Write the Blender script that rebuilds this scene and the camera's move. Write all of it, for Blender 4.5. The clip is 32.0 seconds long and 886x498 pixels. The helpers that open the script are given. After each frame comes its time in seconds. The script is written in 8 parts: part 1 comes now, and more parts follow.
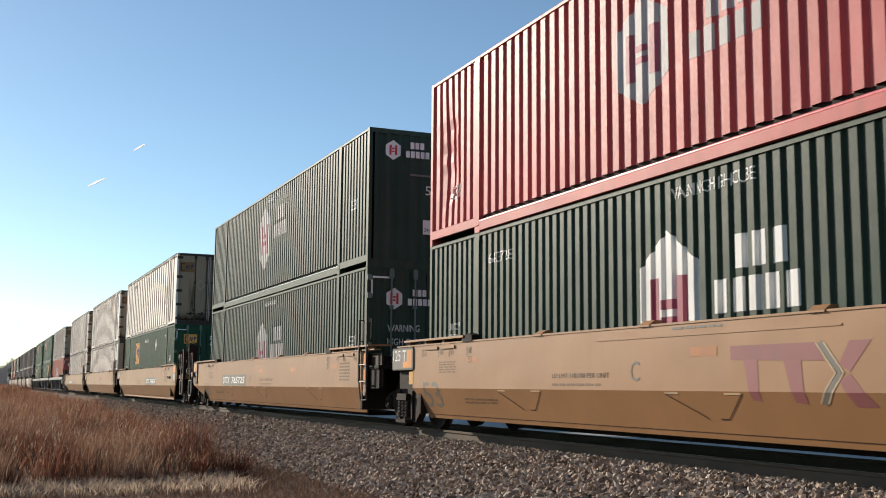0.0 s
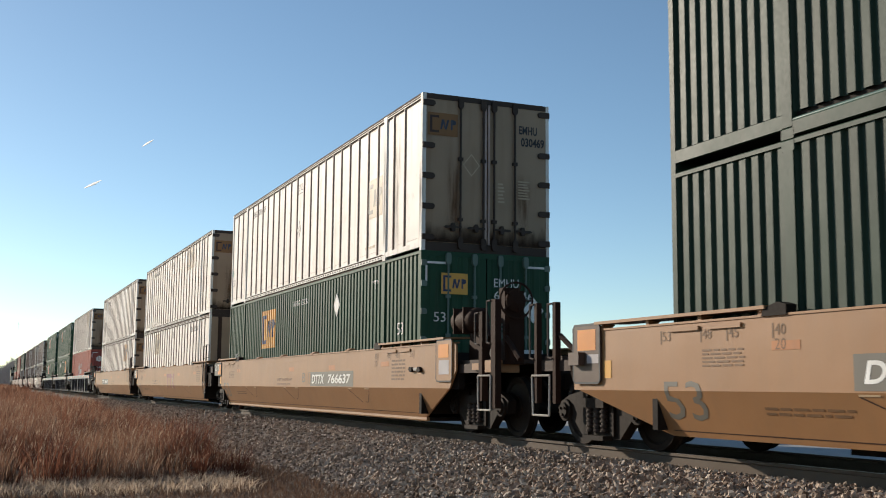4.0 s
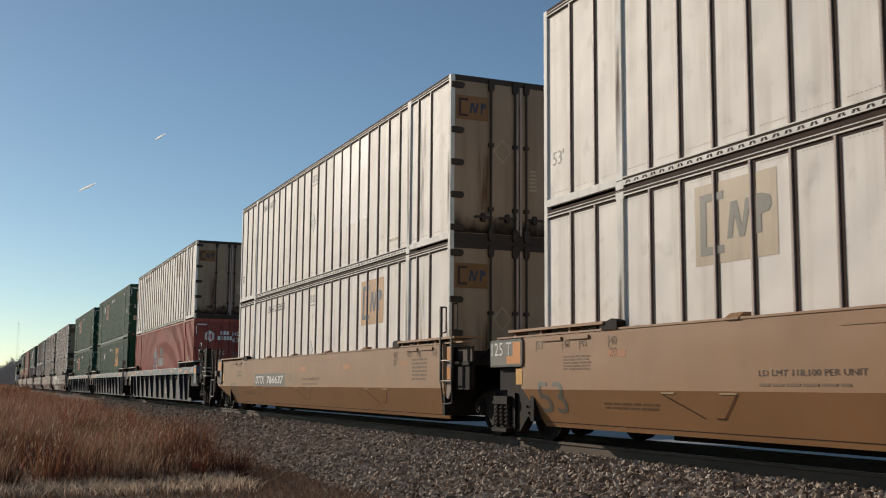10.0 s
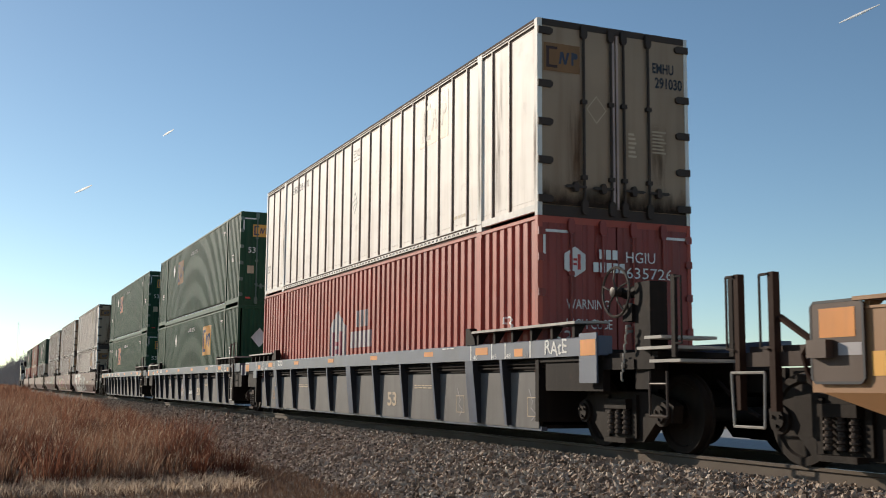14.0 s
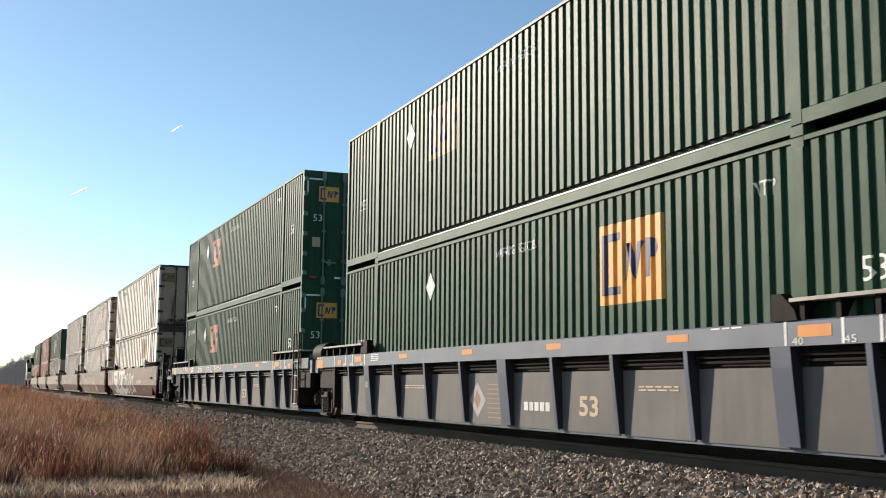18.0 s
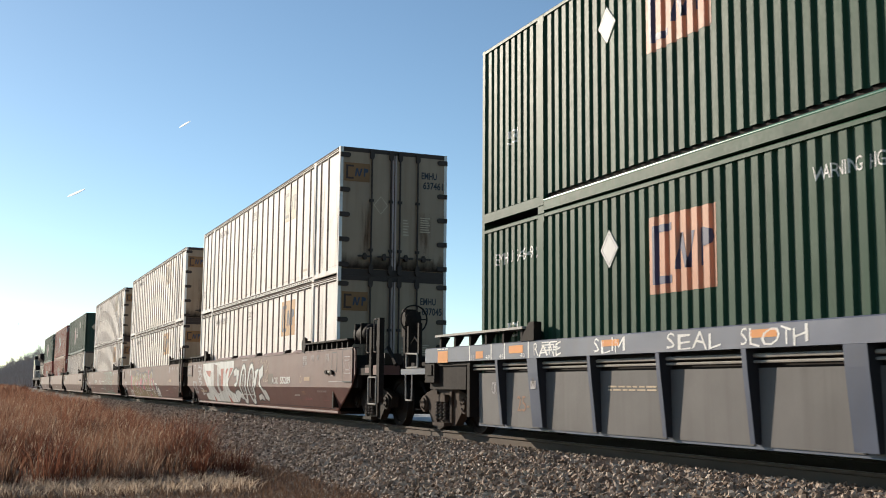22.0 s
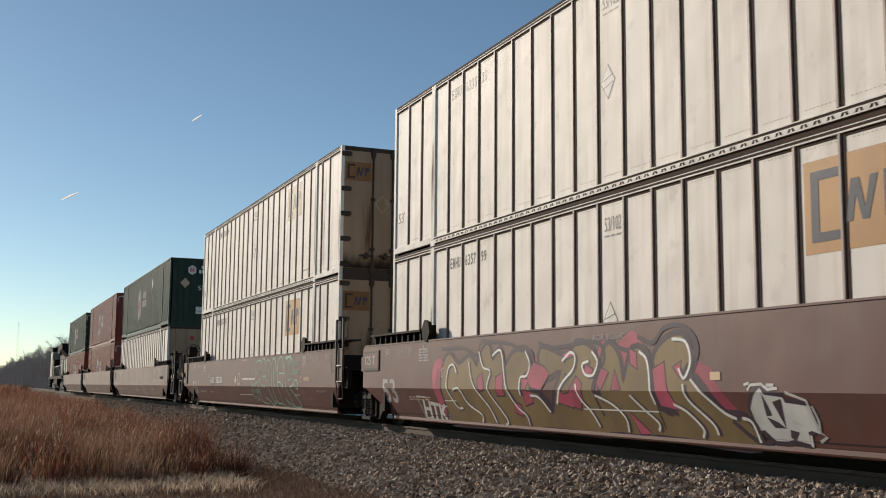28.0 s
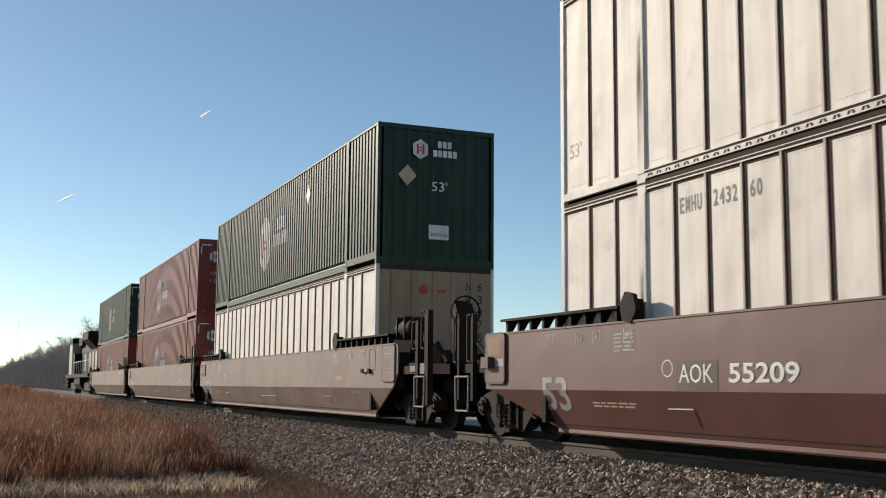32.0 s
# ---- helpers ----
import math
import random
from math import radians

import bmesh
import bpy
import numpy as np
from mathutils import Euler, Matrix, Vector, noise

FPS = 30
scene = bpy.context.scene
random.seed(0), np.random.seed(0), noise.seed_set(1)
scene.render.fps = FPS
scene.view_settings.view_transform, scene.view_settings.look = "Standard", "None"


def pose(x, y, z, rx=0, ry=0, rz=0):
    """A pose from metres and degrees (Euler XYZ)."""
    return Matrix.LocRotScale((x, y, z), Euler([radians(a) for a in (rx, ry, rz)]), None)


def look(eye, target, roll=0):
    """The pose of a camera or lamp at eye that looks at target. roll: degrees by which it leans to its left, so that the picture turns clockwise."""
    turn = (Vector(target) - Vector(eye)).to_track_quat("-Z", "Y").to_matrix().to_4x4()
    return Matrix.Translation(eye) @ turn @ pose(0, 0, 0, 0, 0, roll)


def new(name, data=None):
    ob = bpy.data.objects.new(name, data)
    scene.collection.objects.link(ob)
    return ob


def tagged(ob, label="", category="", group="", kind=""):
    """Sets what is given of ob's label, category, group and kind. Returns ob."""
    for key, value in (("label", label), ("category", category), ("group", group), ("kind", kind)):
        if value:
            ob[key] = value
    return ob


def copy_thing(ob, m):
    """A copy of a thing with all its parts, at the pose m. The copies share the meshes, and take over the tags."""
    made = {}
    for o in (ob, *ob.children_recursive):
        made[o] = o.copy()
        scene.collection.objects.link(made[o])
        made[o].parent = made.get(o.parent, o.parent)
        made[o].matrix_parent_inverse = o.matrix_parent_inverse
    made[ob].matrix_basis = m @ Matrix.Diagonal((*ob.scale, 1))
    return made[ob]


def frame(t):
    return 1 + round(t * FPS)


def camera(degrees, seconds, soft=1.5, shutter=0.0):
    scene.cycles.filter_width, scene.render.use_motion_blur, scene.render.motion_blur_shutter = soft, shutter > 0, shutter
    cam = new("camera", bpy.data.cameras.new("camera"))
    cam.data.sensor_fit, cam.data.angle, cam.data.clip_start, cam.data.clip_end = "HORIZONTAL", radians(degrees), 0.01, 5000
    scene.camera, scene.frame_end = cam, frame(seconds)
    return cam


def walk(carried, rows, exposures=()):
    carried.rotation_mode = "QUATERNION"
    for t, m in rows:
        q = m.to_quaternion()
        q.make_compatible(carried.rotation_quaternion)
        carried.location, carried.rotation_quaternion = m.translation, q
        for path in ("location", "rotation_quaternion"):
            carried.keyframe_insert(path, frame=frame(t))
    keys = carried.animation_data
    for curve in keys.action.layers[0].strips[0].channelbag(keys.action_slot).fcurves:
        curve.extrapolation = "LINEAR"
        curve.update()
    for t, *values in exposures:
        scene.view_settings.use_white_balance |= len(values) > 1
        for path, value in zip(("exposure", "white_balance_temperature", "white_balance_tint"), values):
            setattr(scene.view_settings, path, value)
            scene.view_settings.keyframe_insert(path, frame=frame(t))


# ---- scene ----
# The camera stands on a tripod beside the line; z = 0 is the top of the rails, the track runs along y.
TRACK_X = 8.456
STAND = pose(0, 0, 0.755, 97.2048, -0.4718, -22.8826)
cam = camera(44.146, 32.0, soft=1.0, shutter=0.1)
walk(cam, [(0.0, STAND), (32.0, STAND)],
     [(0.0, 0.46), (2.0, 0.50), (4.0, 0.34), (5.0, 0.27), (6.5, 0.03), (9.0, -0.27), (11.0, -0.22), (12.0, -0.17), (13.0, -0.02), (14.0, 0.2), (17.0, 0.55), (19.0, 0.75),
      (20.5, 0.78), (22.0, 0.5), (23.0, 0.15), (24.0, -0.12), (27.0, -0.08), (28.0, -0.12), (29.0, 0.0), (30.0, -0.05), (31.0, -0.08), (32.0, 0.14)])

# How far the train has run towards the camera, by seconds.
RUN = [(0, 0.0), (2, 13.39), (4, 26.79), (6, 40.20), (8, 53.64), (10, 67.10), (12, 80.56), (14, 94.03), (16, 107.46),
       (18, 120.85), (20, 134.19), (22, 147.47), (24, 160.68), (26, 173.81), (28, 186.90), (30, 199.95), (32, 213.01)]


def run(t):
    """The train's way at t seconds."""
    k = min(int(t // 2), len(RUN) - 2)
    (t0, a), (t1, b) = RUN[k], RUN[k + 1]
    return a + (b - a) * (t - t0) / (t1 - t0)


# ---- sky and sun ----
SUN_SIDE, SUN_UP = 26.0, 19.0  # degrees left of the track's far end, and over the horizon
world = bpy.data.worlds.new("sky")
scene.world = world
world.use_nodes = True
wn = world.node_tree
sky = wn.nodes.new("ShaderNodeTexSky")
sky.sky_type, sky.sun_disc = "NISHITA", False
sky.sun_elevation, sky.sun_rotation = radians(SUN_UP), radians(-SUN_SIDE)
sky.air_density, sky.dust_density, sky.ozone_density = 0.75, 0.16, 1.8
haze = wn.nodes.new("ShaderNodeMixRGB")
haze.blend_type, haze.inputs[0].default_value, haze.inputs[2].default_value = "MULTIPLY", 1.0, (0.98, 1.045, 0.99, 1)
wn.links.new(sky.outputs[0], haze.inputs[1])
wn.links.new(haze.outputs[0], wn.nodes["Background"].inputs[0])
wn.nodes["Background"].inputs[1].default_value = 0.101
sun = new("sun", bpy.data.lights.new("sun", "SUN"))
sun.data.energy, sun.data.angle, sun.data.color = 4.0, radians(0.5), (1.0, 0.88, 0.73)
sun_way = Vector((-math.sin(radians(SUN_SIDE)) * math.cos(radians(SUN_UP)),
                  math.cos(radians(SUN_SIDE)) * math.cos(radians(SUN_UP)), math.sin(radians(SUN_UP))))
sun.matrix_world = look(sun_way * 50, (0, 0, 0))


# ---- materials ----
def nodes_of(name):
    m = bpy.data.materials.new(name)
    m.use_nodes = True
    return m, m.node_tree.nodes, m.node_tree.links, m.node_tree.nodes["Principled BSDF"]


def ramp(nt, a, b, pos=(0.35, 0.65)):
    r = nt.new("ShaderNodeValToRGB")
    r.color_ramp.elements[0].position, r.color_ramp.elements[1].position = pos
    r.color_ramp.elements[0].color, r.color_ramp.elements[1].color = (*a, 1), (*b, 1)
    return r


def shade(c, k):
    return tuple(min(1.0, v * k) for v in c)


def paint(name, color, rough=0.45, metal=0.0, dirt=(0.12, 0.09, 0.07), amount=0.35, streak=True, bump=0.02, spread=0.12, rust=0.0, spec=0.3):
    """Weathered paint: grain, large fading, upright runs of dirt, and rust specks."""
    m, nt, ln, bsdf = nodes_of(name)
    co = nt.new("ShaderNodeTexCoord")
    info = nt.new("ShaderNodeObjectInfo")
    big = nt.new("ShaderNodeTexNoise")
    big.inputs["Scale"].default_value, big.inputs["Detail"].default_value = 0.9, 6
    fine = nt.new("ShaderNodeTexNoise")
    fine.inputs["Scale"].default_value, fine.inputs["Detail"].default_value = 26, 4
    runs = nt.new("ShaderNodeMapping")
    runs.inputs["Scale"].default_value = (5, 5, 0.35) if streak is True else (streak or (2, 2, 2))
    lines = nt.new("ShaderNodeTexNoise")
    lines.inputs["Scale"].default_value, lines.inputs["Detail"].default_value = 1.0, 7
    off = nt.new("ShaderNodeVectorMath")
    off.operation = "ADD"
    far = nt.new("ShaderNodeMath")
    far.operation, far.inputs[1].default_value = "MULTIPLY", 37.0
    ln.new(info.outputs["Random"], far.inputs[0])
    ln.new(co.outputs["Object"], off.inputs[0])
    ln.new(far.outputs[0], off.inputs[1])
    for n in (big, fine):
        ln.new(off.outputs[0], n.inputs["Vector"])
    ln.new(off.outputs[0], runs.inputs["Vector"])
    ln.new(runs.outputs[0], lines.inputs["Vector"])
    base = ramp(nt, shade(color, 1 - spread), shade(color, 1 + spread))
    ln.new(big.outputs["Fac"], base.inputs[0])
    mask = ramp(nt, (0, 0, 0), (amount, amount, amount), (0.48, 0.78))
    ln.new(lines.outputs["Fac"], mask.inputs[0])
    mix = nt.new("ShaderNodeMixRGB")
    mix.inputs[2].default_value = (*dirt, 1)
    ln.new(mask.outputs[0], mix.inputs[0])
    ln.new(base.outputs[0], mix.inputs[1])
    out = mix
    if rust > 0:
        spots = ramp(nt, (0, 0, 0), (rust, rust, rust), (0.60, 0.72))
        mid = nt.new("ShaderNodeTexNoise")
        mid.inputs["Scale"].default_value, mid.inputs["Detail"].default_value = 3.2, 9
        ln.new(off.outputs[0], mid.inputs["Vector"])
        ln.new(mid.outputs["Fac"], spots.inputs[0])
        mix2 = nt.new("ShaderNodeMixRGB")
        mix2.inputs[2].default_value = (0.13, 0.055, 0.03, 1)
        ln.new(spots.outputs[0], mix2.inputs[0])
        ln.new(mix.outputs[0], mix2.inputs[1])
        out = mix2
    ln.new(out.outputs[0], bsdf.inputs["Base Color"])
    rr = nt.new("ShaderNodeMapRange")
    rr.inputs["To Min"].default_value, rr.inputs["To Max"].default_value = rough - 0.08, rough + 0.12
    ln.new(fine.outputs["Fac"], rr.inputs[0])
    ln.new(rr.outputs[0], bsdf.inputs["Roughness"])
    bsdf.inputs["Metallic"].default_value = metal
    bsdf.inputs["Specular IOR Level"].default_value = spec
    if bump:
        bp = nt.new("ShaderNodeBump")
        bp.inputs["Strength"].default_value, bp.inputs["Distance"].default_value = 0.5, bump
        swell = nt.new("ShaderNodeTexNoise")
        swell.inputs["Scale"].default_value, swell.inputs["Detail"].default_value = 1.7, 1.0
        ln.new(off.outputs[0], swell.inputs["Vector"])
        ln.new(swell.outputs["Fac"], bp.inputs["Height"])
        ln.new(bp.outputs[0], bsdf.inputs["Normal"])
    return m


def dirty_white(name, color, grime):
    """White sheet that bulges a little, with rivets' dirt and brown grime that gathers in large blots."""
    m = paint(name, color, 0.58, 0.0, grime, 0.38, True, 0.05, 0.06, 0.16)
    return m


def stained(name, color, low, across="X"):
    """Dirt with a ragged edge on clear ground: low hangs along the lower edge, otherwise it runs down in threads."""
    m, nt, ln, bsdf = nodes_of(name)
    bsdf.inputs["Base Color"].default_value, bsdf.inputs["Roughness"].default_value = (*color, 1), 0.9
    bsdf.inputs["Specular IOR Level"].default_value = 0.1
    co = nt.new("ShaderNodeTexCoord")
    put = nt.new("ShaderNodeMapping")
    put.inputs["Scale"].default_value = (7, 7, 2.2) if low else (9, 9, 0.9)
    n = nt.new("ShaderNodeTexNoise")
    n.inputs["Scale"].default_value, n.inputs["Detail"].default_value = 1.0, 8
    ln.new(co.outputs["Object"], put.inputs["Vector"])
    ln.new(put.outputs[0], n.inputs["Vector"])
    sep = nt.new("ShaderNodeSeparateXYZ")
    ln.new(co.outputs["Generated"], sep.inputs[0])

    def calc(op, a, b):
        q = nt.new("ShaderNodeMath")
        q.operation, q.use_clamp = op, op == "MULTIPLY"
        for k, v in enumerate((a, b)):
            if isinstance(v, (int, float)):
                q.inputs[k].default_value = v
            else:
                ln.new(v, q.inputs[k])
        return q.outputs[0]
    z = sep.outputs["Z"]
    if low:
        level = calc("ADD", n.outputs["Fac"], calc("SUBTRACT", 0.42, calc("POWER", z, 0.7)))
        r = ramp(nt, (0, 0, 0), (0.9,) * 3, (0.18, 0.75))
        ln.new(level, r.inputs[0])
        fac = r.outputs[0]
    else:
        r = ramp(nt, (0, 0, 0), (0.9,) * 3, (0.40, 0.68))
        ln.new(n.outputs["Fac"], r.inputs[0])
        x = sep.outputs[across]
        fac = calc("MULTIPLY", calc("MULTIPLY", calc("MULTIPLY", x, calc("SUBTRACT", 1.0, x)), 4.0), r.outputs[0])
        fac = calc("MULTIPLY", calc("MULTIPLY", calc("MULTIPLY", z, calc("SUBTRACT", 1.0, z)), 4.0), fac)
    clear = nt.new("ShaderNodeBsdfTransparent")
    both = nt.new("ShaderNodeMixShader")
    ln.new(fac, both.inputs[0])
    ln.new(clear.outputs[0], both.inputs[1])
    ln.new(bsdf.outputs[0], both.inputs[2])
    ln.new(both.outputs[0], nt["Material Output"].inputs[0])
    return m


def soil(name, colors, scale, rough=0.9, bump=0.02):
    m, nt, ln, bsdf = nodes_of(name)
    co = nt.new("ShaderNodeTexCoord")
    a = nt.new("ShaderNodeTexNoise")
    a.inputs["Scale"].default_value, a.inputs["Detail"].default_value = scale, 10
    b = nt.new("ShaderNodeTexNoise")
    b.inputs["Scale"].default_value, b.inputs["Detail"].default_value = scale * 0.06, 4
    ln.new(co.outputs["Object"], a.inputs["Vector"])
    ln.new(co.outputs["Object"], b.inputs["Vector"])
    r1, r2 = ramp(nt, colors[0], colors[1]), ramp(nt, colors[1], colors[2])
    ln.new(a.outputs["Fac"], r1.inputs[0])
    ln.new(a.outputs["Fac"], r2.inputs[0])
    mix = nt.new("ShaderNodeMixRGB")
    ln.new(b.outputs["Fac"], mix.inputs[0])
    ln.new(r1.outputs[0], mix.inputs[1])
    ln.new(r2.outputs[0], mix.inputs[2])
    ln.new(mix.outputs[0], bsdf.inputs["Base Color"])
    bsdf.inputs["Roughness"].default_value = rough
    bp = nt.new("ShaderNodeBump")
    bp.inputs["Distance"].default_value = bump
    ln.new(a.outputs["Fac"], bp.inputs["Height"])
    ln.new(bp.outputs[0], bsdf.inputs["Normal"])
    return m


def island(name, cols, rough=0.85, grain=30.0, sheen=0.0):
    """Many small pieces in one mesh: each takes its own colour."""
    m, nt, ln, bsdf = nodes_of(name)
    g = nt.new("ShaderNodeNewGeometry")
    r = nt.new("ShaderNodeValToRGB")
    els = r.color_ramp.elements
    while len(els) < len(cols):
        els.new(0.5)
    for k, c in enumerate(cols):
        els[k].position, els[k].color = k / (len(cols) - 1), (*c, 1)
    ln.new(g.outputs["Random Per Island"], r.inputs[0])
    co = nt.new("ShaderNodeTexCoord")
    n = nt.new("ShaderNodeTexNoise")
    n.inputs["Scale"].default_value = grain
    ln.new(co.outputs["Object"], n.inputs["Vector"])
    mul = nt.new("ShaderNodeMixRGB")
    mul.blend_type, mul.inputs[0].default_value = "MULTIPLY", 0.5
    k = ramp(nt, (0.6, 0.6, 0.6), (1, 1, 1))
    ln.new(n.outputs["Fac"], k.inputs[0])
    ln.new(r.outputs[0], mul.inputs[1])
    ln.new(k.outputs[0], mul.inputs[2])
    ln.new(mul.outputs[0], bsdf.inputs["Base Color"])
    bsdf.inputs["Roughness"].default_value = rough
    if sheen:
        glow = nt.new("ShaderNodeBsdfTranslucent")
        both = nt.new("ShaderNodeMixShader")
        both.inputs[0].default_value = sheen
        ln.new(mul.outputs[0], glow.inputs[0])
        ln.new(bsdf.outputs[0], both.inputs[1])
        ln.new(glow.outputs[0], both.inputs[2])
        ln.new(both.outputs[0], nt["Material Output"].inputs[0])
    return m


DARK_GREEN = paint("faded dark green paint", (0.024, 0.049, 0.032), 0.5, amount=0.25, spec=0.2)
MID_GREEN = paint("green paint", (0.0185, 0.064, 0.033), 0.5, amount=0.2, spec=0.17)
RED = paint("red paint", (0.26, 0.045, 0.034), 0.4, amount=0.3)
SALMON = paint("faded orange-red paint", (0.40, 0.08, 0.052), 0.5, amount=0.25, spec=0.25)
PINK_RED = paint("sun-bleached red paint", (0.47, 0.085, 0.082), 0.48, amount=0.25, spec=0.2)
WHITE = dirty_white("white container paint", (0.78, 0.74, 0.68), (0.30, 0.20, 0.12))
WHITE_SIDE = dirty_white("off-white side sheet", (0.84, 0.765, 0.69), (0.42, 0.32, 0.22))
# Cream ends, darkened so that part of their shade sits in the paint.
WHITE_END = paint("dull cream end paint with shade mixed in", (0.35, 0.245, 0.16), 0.55, amount=0.5, dirt=(0.20, 0.115, 0.06), spread=0.08, bump=0.01)
SOOT_STAIN = stained("soot and rust grime", (0.045, 0.026, 0.017), True)
RUST_STAIN = stained("rust run", (0.17, 0.075, 0.035), False)
RUST_SIDE = stained("rust run on a side post", (0.13, 0.06, 0.032), False, "Y")
AMBER_OLD = paint("browned amber panel", (0.50, 0.265, 0.10), 0.5, amount=0.35, dirt=(0.3, 0.17, 0.09), bump=0)
DUSTY_LIT = paint("brown dusty truck steel", (0.062, 0.042, 0.032), 0.75, amount=0.5, dirt=(0.03, 0.022, 0.018), spec=0.15)
BOARD = paint("dark brown board", (0.09, 0.052, 0.035), 0.5, amount=0.3)
POSTS = paint("rusty brown post", (0.036, 0.017, 0.011), 0.7, amount=0.4, dirt=(0.06, 0.032, 0.022), spec=0.1)
PALE_STEEL = paint("worn pale step steel", (0.38, 0.35, 0.31), 0.5, amount=0.4)
MARK_BURNT = paint("burnt amber panel", (0.25, 0.12, 0.042), 0.5, amount=0.4, dirt=(0.14, 0.07, 0.03), bump=0)
MARK_RUSTY = paint("rusty orange stencil", (0.29, 0.15, 0.085), 0.6, amount=0.5, dirt=(0.13, 0.12, 0.11), bump=0)
MARK_SOOT = paint("dark brown mark", (0.055, 0.026, 0.018), 0.5, amount=0.3, bump=0)
MARK_SLATE = paint("slate blue mark", (0.05, 0.055, 0.08), 0.5, amount=0.3, bump=0)
MARK_RUST = paint("thin brown stencil", (0.17, 0.092, 0.045), 0.55, amount=0.3, bump=0)
MARK_WORN = paint("chalky white mark", (0.42, 0.385, 0.385), 0.55, amount=0.35, bump=0, spread=0.2)
MARK_ROSE = paint("faded rose mark", (0.36, 0.085, 0.12), 0.55, amount=0.3, bump=0)
RIB = paint("pinkish dull rib", (0.46, 0.34, 0.29), 0.5, 0.0, amount=0.5)
RIB_DARK = paint("dark brown post steel and painted shade", (0.06, 0.036, 0.027), 0.75, amount=0.5, dirt=(0.11, 0.06, 0.04), spec=0.1)
TAN = paint("tan car paint", (0.325, 0.163, 0.069), 0.5, spec=0.35, amount=0.22, spread=0.06, dirt=(0.22, 0.14, 0.08))
BROWN = paint("red-brown car paint", (0.13, 0.052, 0.041), 0.5, spec=0.4, amount=0.3, spread=0.1, dirt=(0.12, 0.09, 0.08))
GREYBROWN = paint("dusty brown car paint", (0.25, 0.172, 0.145), 0.55, amount=0.35, spread=0.12, dirt=(0.14, 0.11, 0.09))
PANEL = paint("grimy grey panel paint", (0.128, 0.118, 0.112), 0.6, amount=0.4, spread=0.15, dirt=(0.06, 0.05, 0.044))
BLUEGREY = paint("blue-grey car paint", (0.084, 0.098, 0.142), 0.42, spec=0.5, amount=0.3, spread=0.12, dirt=(0.10, 0.085, 0.075))
POST_SHADE = paint("post steel with shade in its colour", (0.032, 0.031, 0.035), 0.6, spec=0.2, amount=0.3, dirt=(0.05, 0.042, 0.036))
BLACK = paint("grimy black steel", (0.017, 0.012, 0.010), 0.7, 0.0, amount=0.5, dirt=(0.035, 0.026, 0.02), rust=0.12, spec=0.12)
TRUCK = paint("dusty truck steel", (0.020, 0.0135, 0.010), 0.7, 0.0, amount=0.5, dirt=(0.042, 0.031, 0.023), spec=0.15)
GEAR = paint("rusty brown end gear", (0.05, 0.027, 0.018), 0.7, 0.0, amount=0.5, dirt=(0.04, 0.025, 0.018))
DARKSILL = paint("grimed end sill", (0.055, 0.037, 0.028), 0.7, amount=0.6, dirt=(0.04, 0.03, 0.025))
LADDER = paint("rusty ladder steel", (0.05, 0.034, 0.027), 0.5, 0.2, amount=0.4)
RAIL = paint("rusty rail steel", (0.13, 0.102, 0.08), 0.7, 0.0, amount=0.35, spec=0.12)
RAILTOP = paint("polished rail head", (0.20, 0.185, 0.185), 0.35, 1.0, amount=0.1, bump=0)
MARK_WHITE = paint("white stencil paint", (0.78, 0.76, 0.72), 0.5, amount=0.3, bump=0)
MARK_BLACK = paint("black stencil paint", (0.03, 0.03, 0.035), 0.5, amount=0.2, bump=0)
MARK_GREY = paint("grey stencil paint", (0.16, 0.145, 0.12), 0.5, amount=0.2, bump=0)
MARK_ORANGE = paint("orange reflector", (0.72, 0.27, 0.06), 0.4, amount=0.2, bump=0)
MARK_ORANGE_DULL = paint("dulled orange reflector", (0.46, 0.18, 0.062), 0.5, amount=0.3, bump=0)
MARK_YELLOW = paint("amber panel paint", (0.72, 0.36, 0.07), 0.45, amount=0.2, bump=0)
MARK_FADED = paint("faded amber panel", (0.52, 0.40, 0.27), 0.5, amount=0.3, bump=0)
MARK_CORAL = paint("coral panel paint", (0.54, 0.25, 0.145), 0.5, amount=0.3, bump=0)
MARK_BLUE = paint("dark blue mark", (0.045, 0.05, 0.11), 0.45, amount=0.15, bump=0)
MARK_RED = paint("red mark", (0.55, 0.06, 0.05), 0.45, amount=0.15, bump=0)
MARK_PURPLE = paint("wine-coloured mark", (0.27, 0.095, 0.095), 0.5, amount=0.2, bump=0)
MARK_TAN = paint("pale tan stencil", (0.62, 0.45, 0.28), 0.5, amount=0.2, bump=0)
MARK_TAN_DULL = paint("dulled reflector", (0.40, 0.25, 0.13), 0.5, amount=0.25, bump=0)
WHITE_PATCH = paint("whiter sheet", (0.86, 0.795, 0.735), 0.5, amount=0.05, bump=0.01)
MARK_RUST_RED = paint("rust-red spray paint", (0.36, 0.10, 0.07), 0.5, amount=0.25, bump=0)
SPRAY_SILVER = paint("silver-white spray paint", (0.62, 0.61, 0.58), 0.5, amount=0.35, bump=0)
SPRAY_PINK = paint("pink spray paint", (0.40, 0.075, 0.12), 0.55, amount=0.35, dirt=(0.24, 0.09, 0.08), bump=0, spread=0.3)
SPRAY_PLUM = paint("plum spray paint", (0.062, 0.040, 0.055), 0.55, amount=0.2, bump=0)
SPRAY_GOLD = paint("olive gold spray paint", (0.22, 0.15, 0.07), 0.55, amount=0.4, bump=0, spread=0.2)
SPRAY_MINT = paint("mint spray paint", (0.24, 0.45, 0.36), 0.55, amount=0.35, dirt=(0.2, 0.13, 0.1), bump=0, spread=0.25)
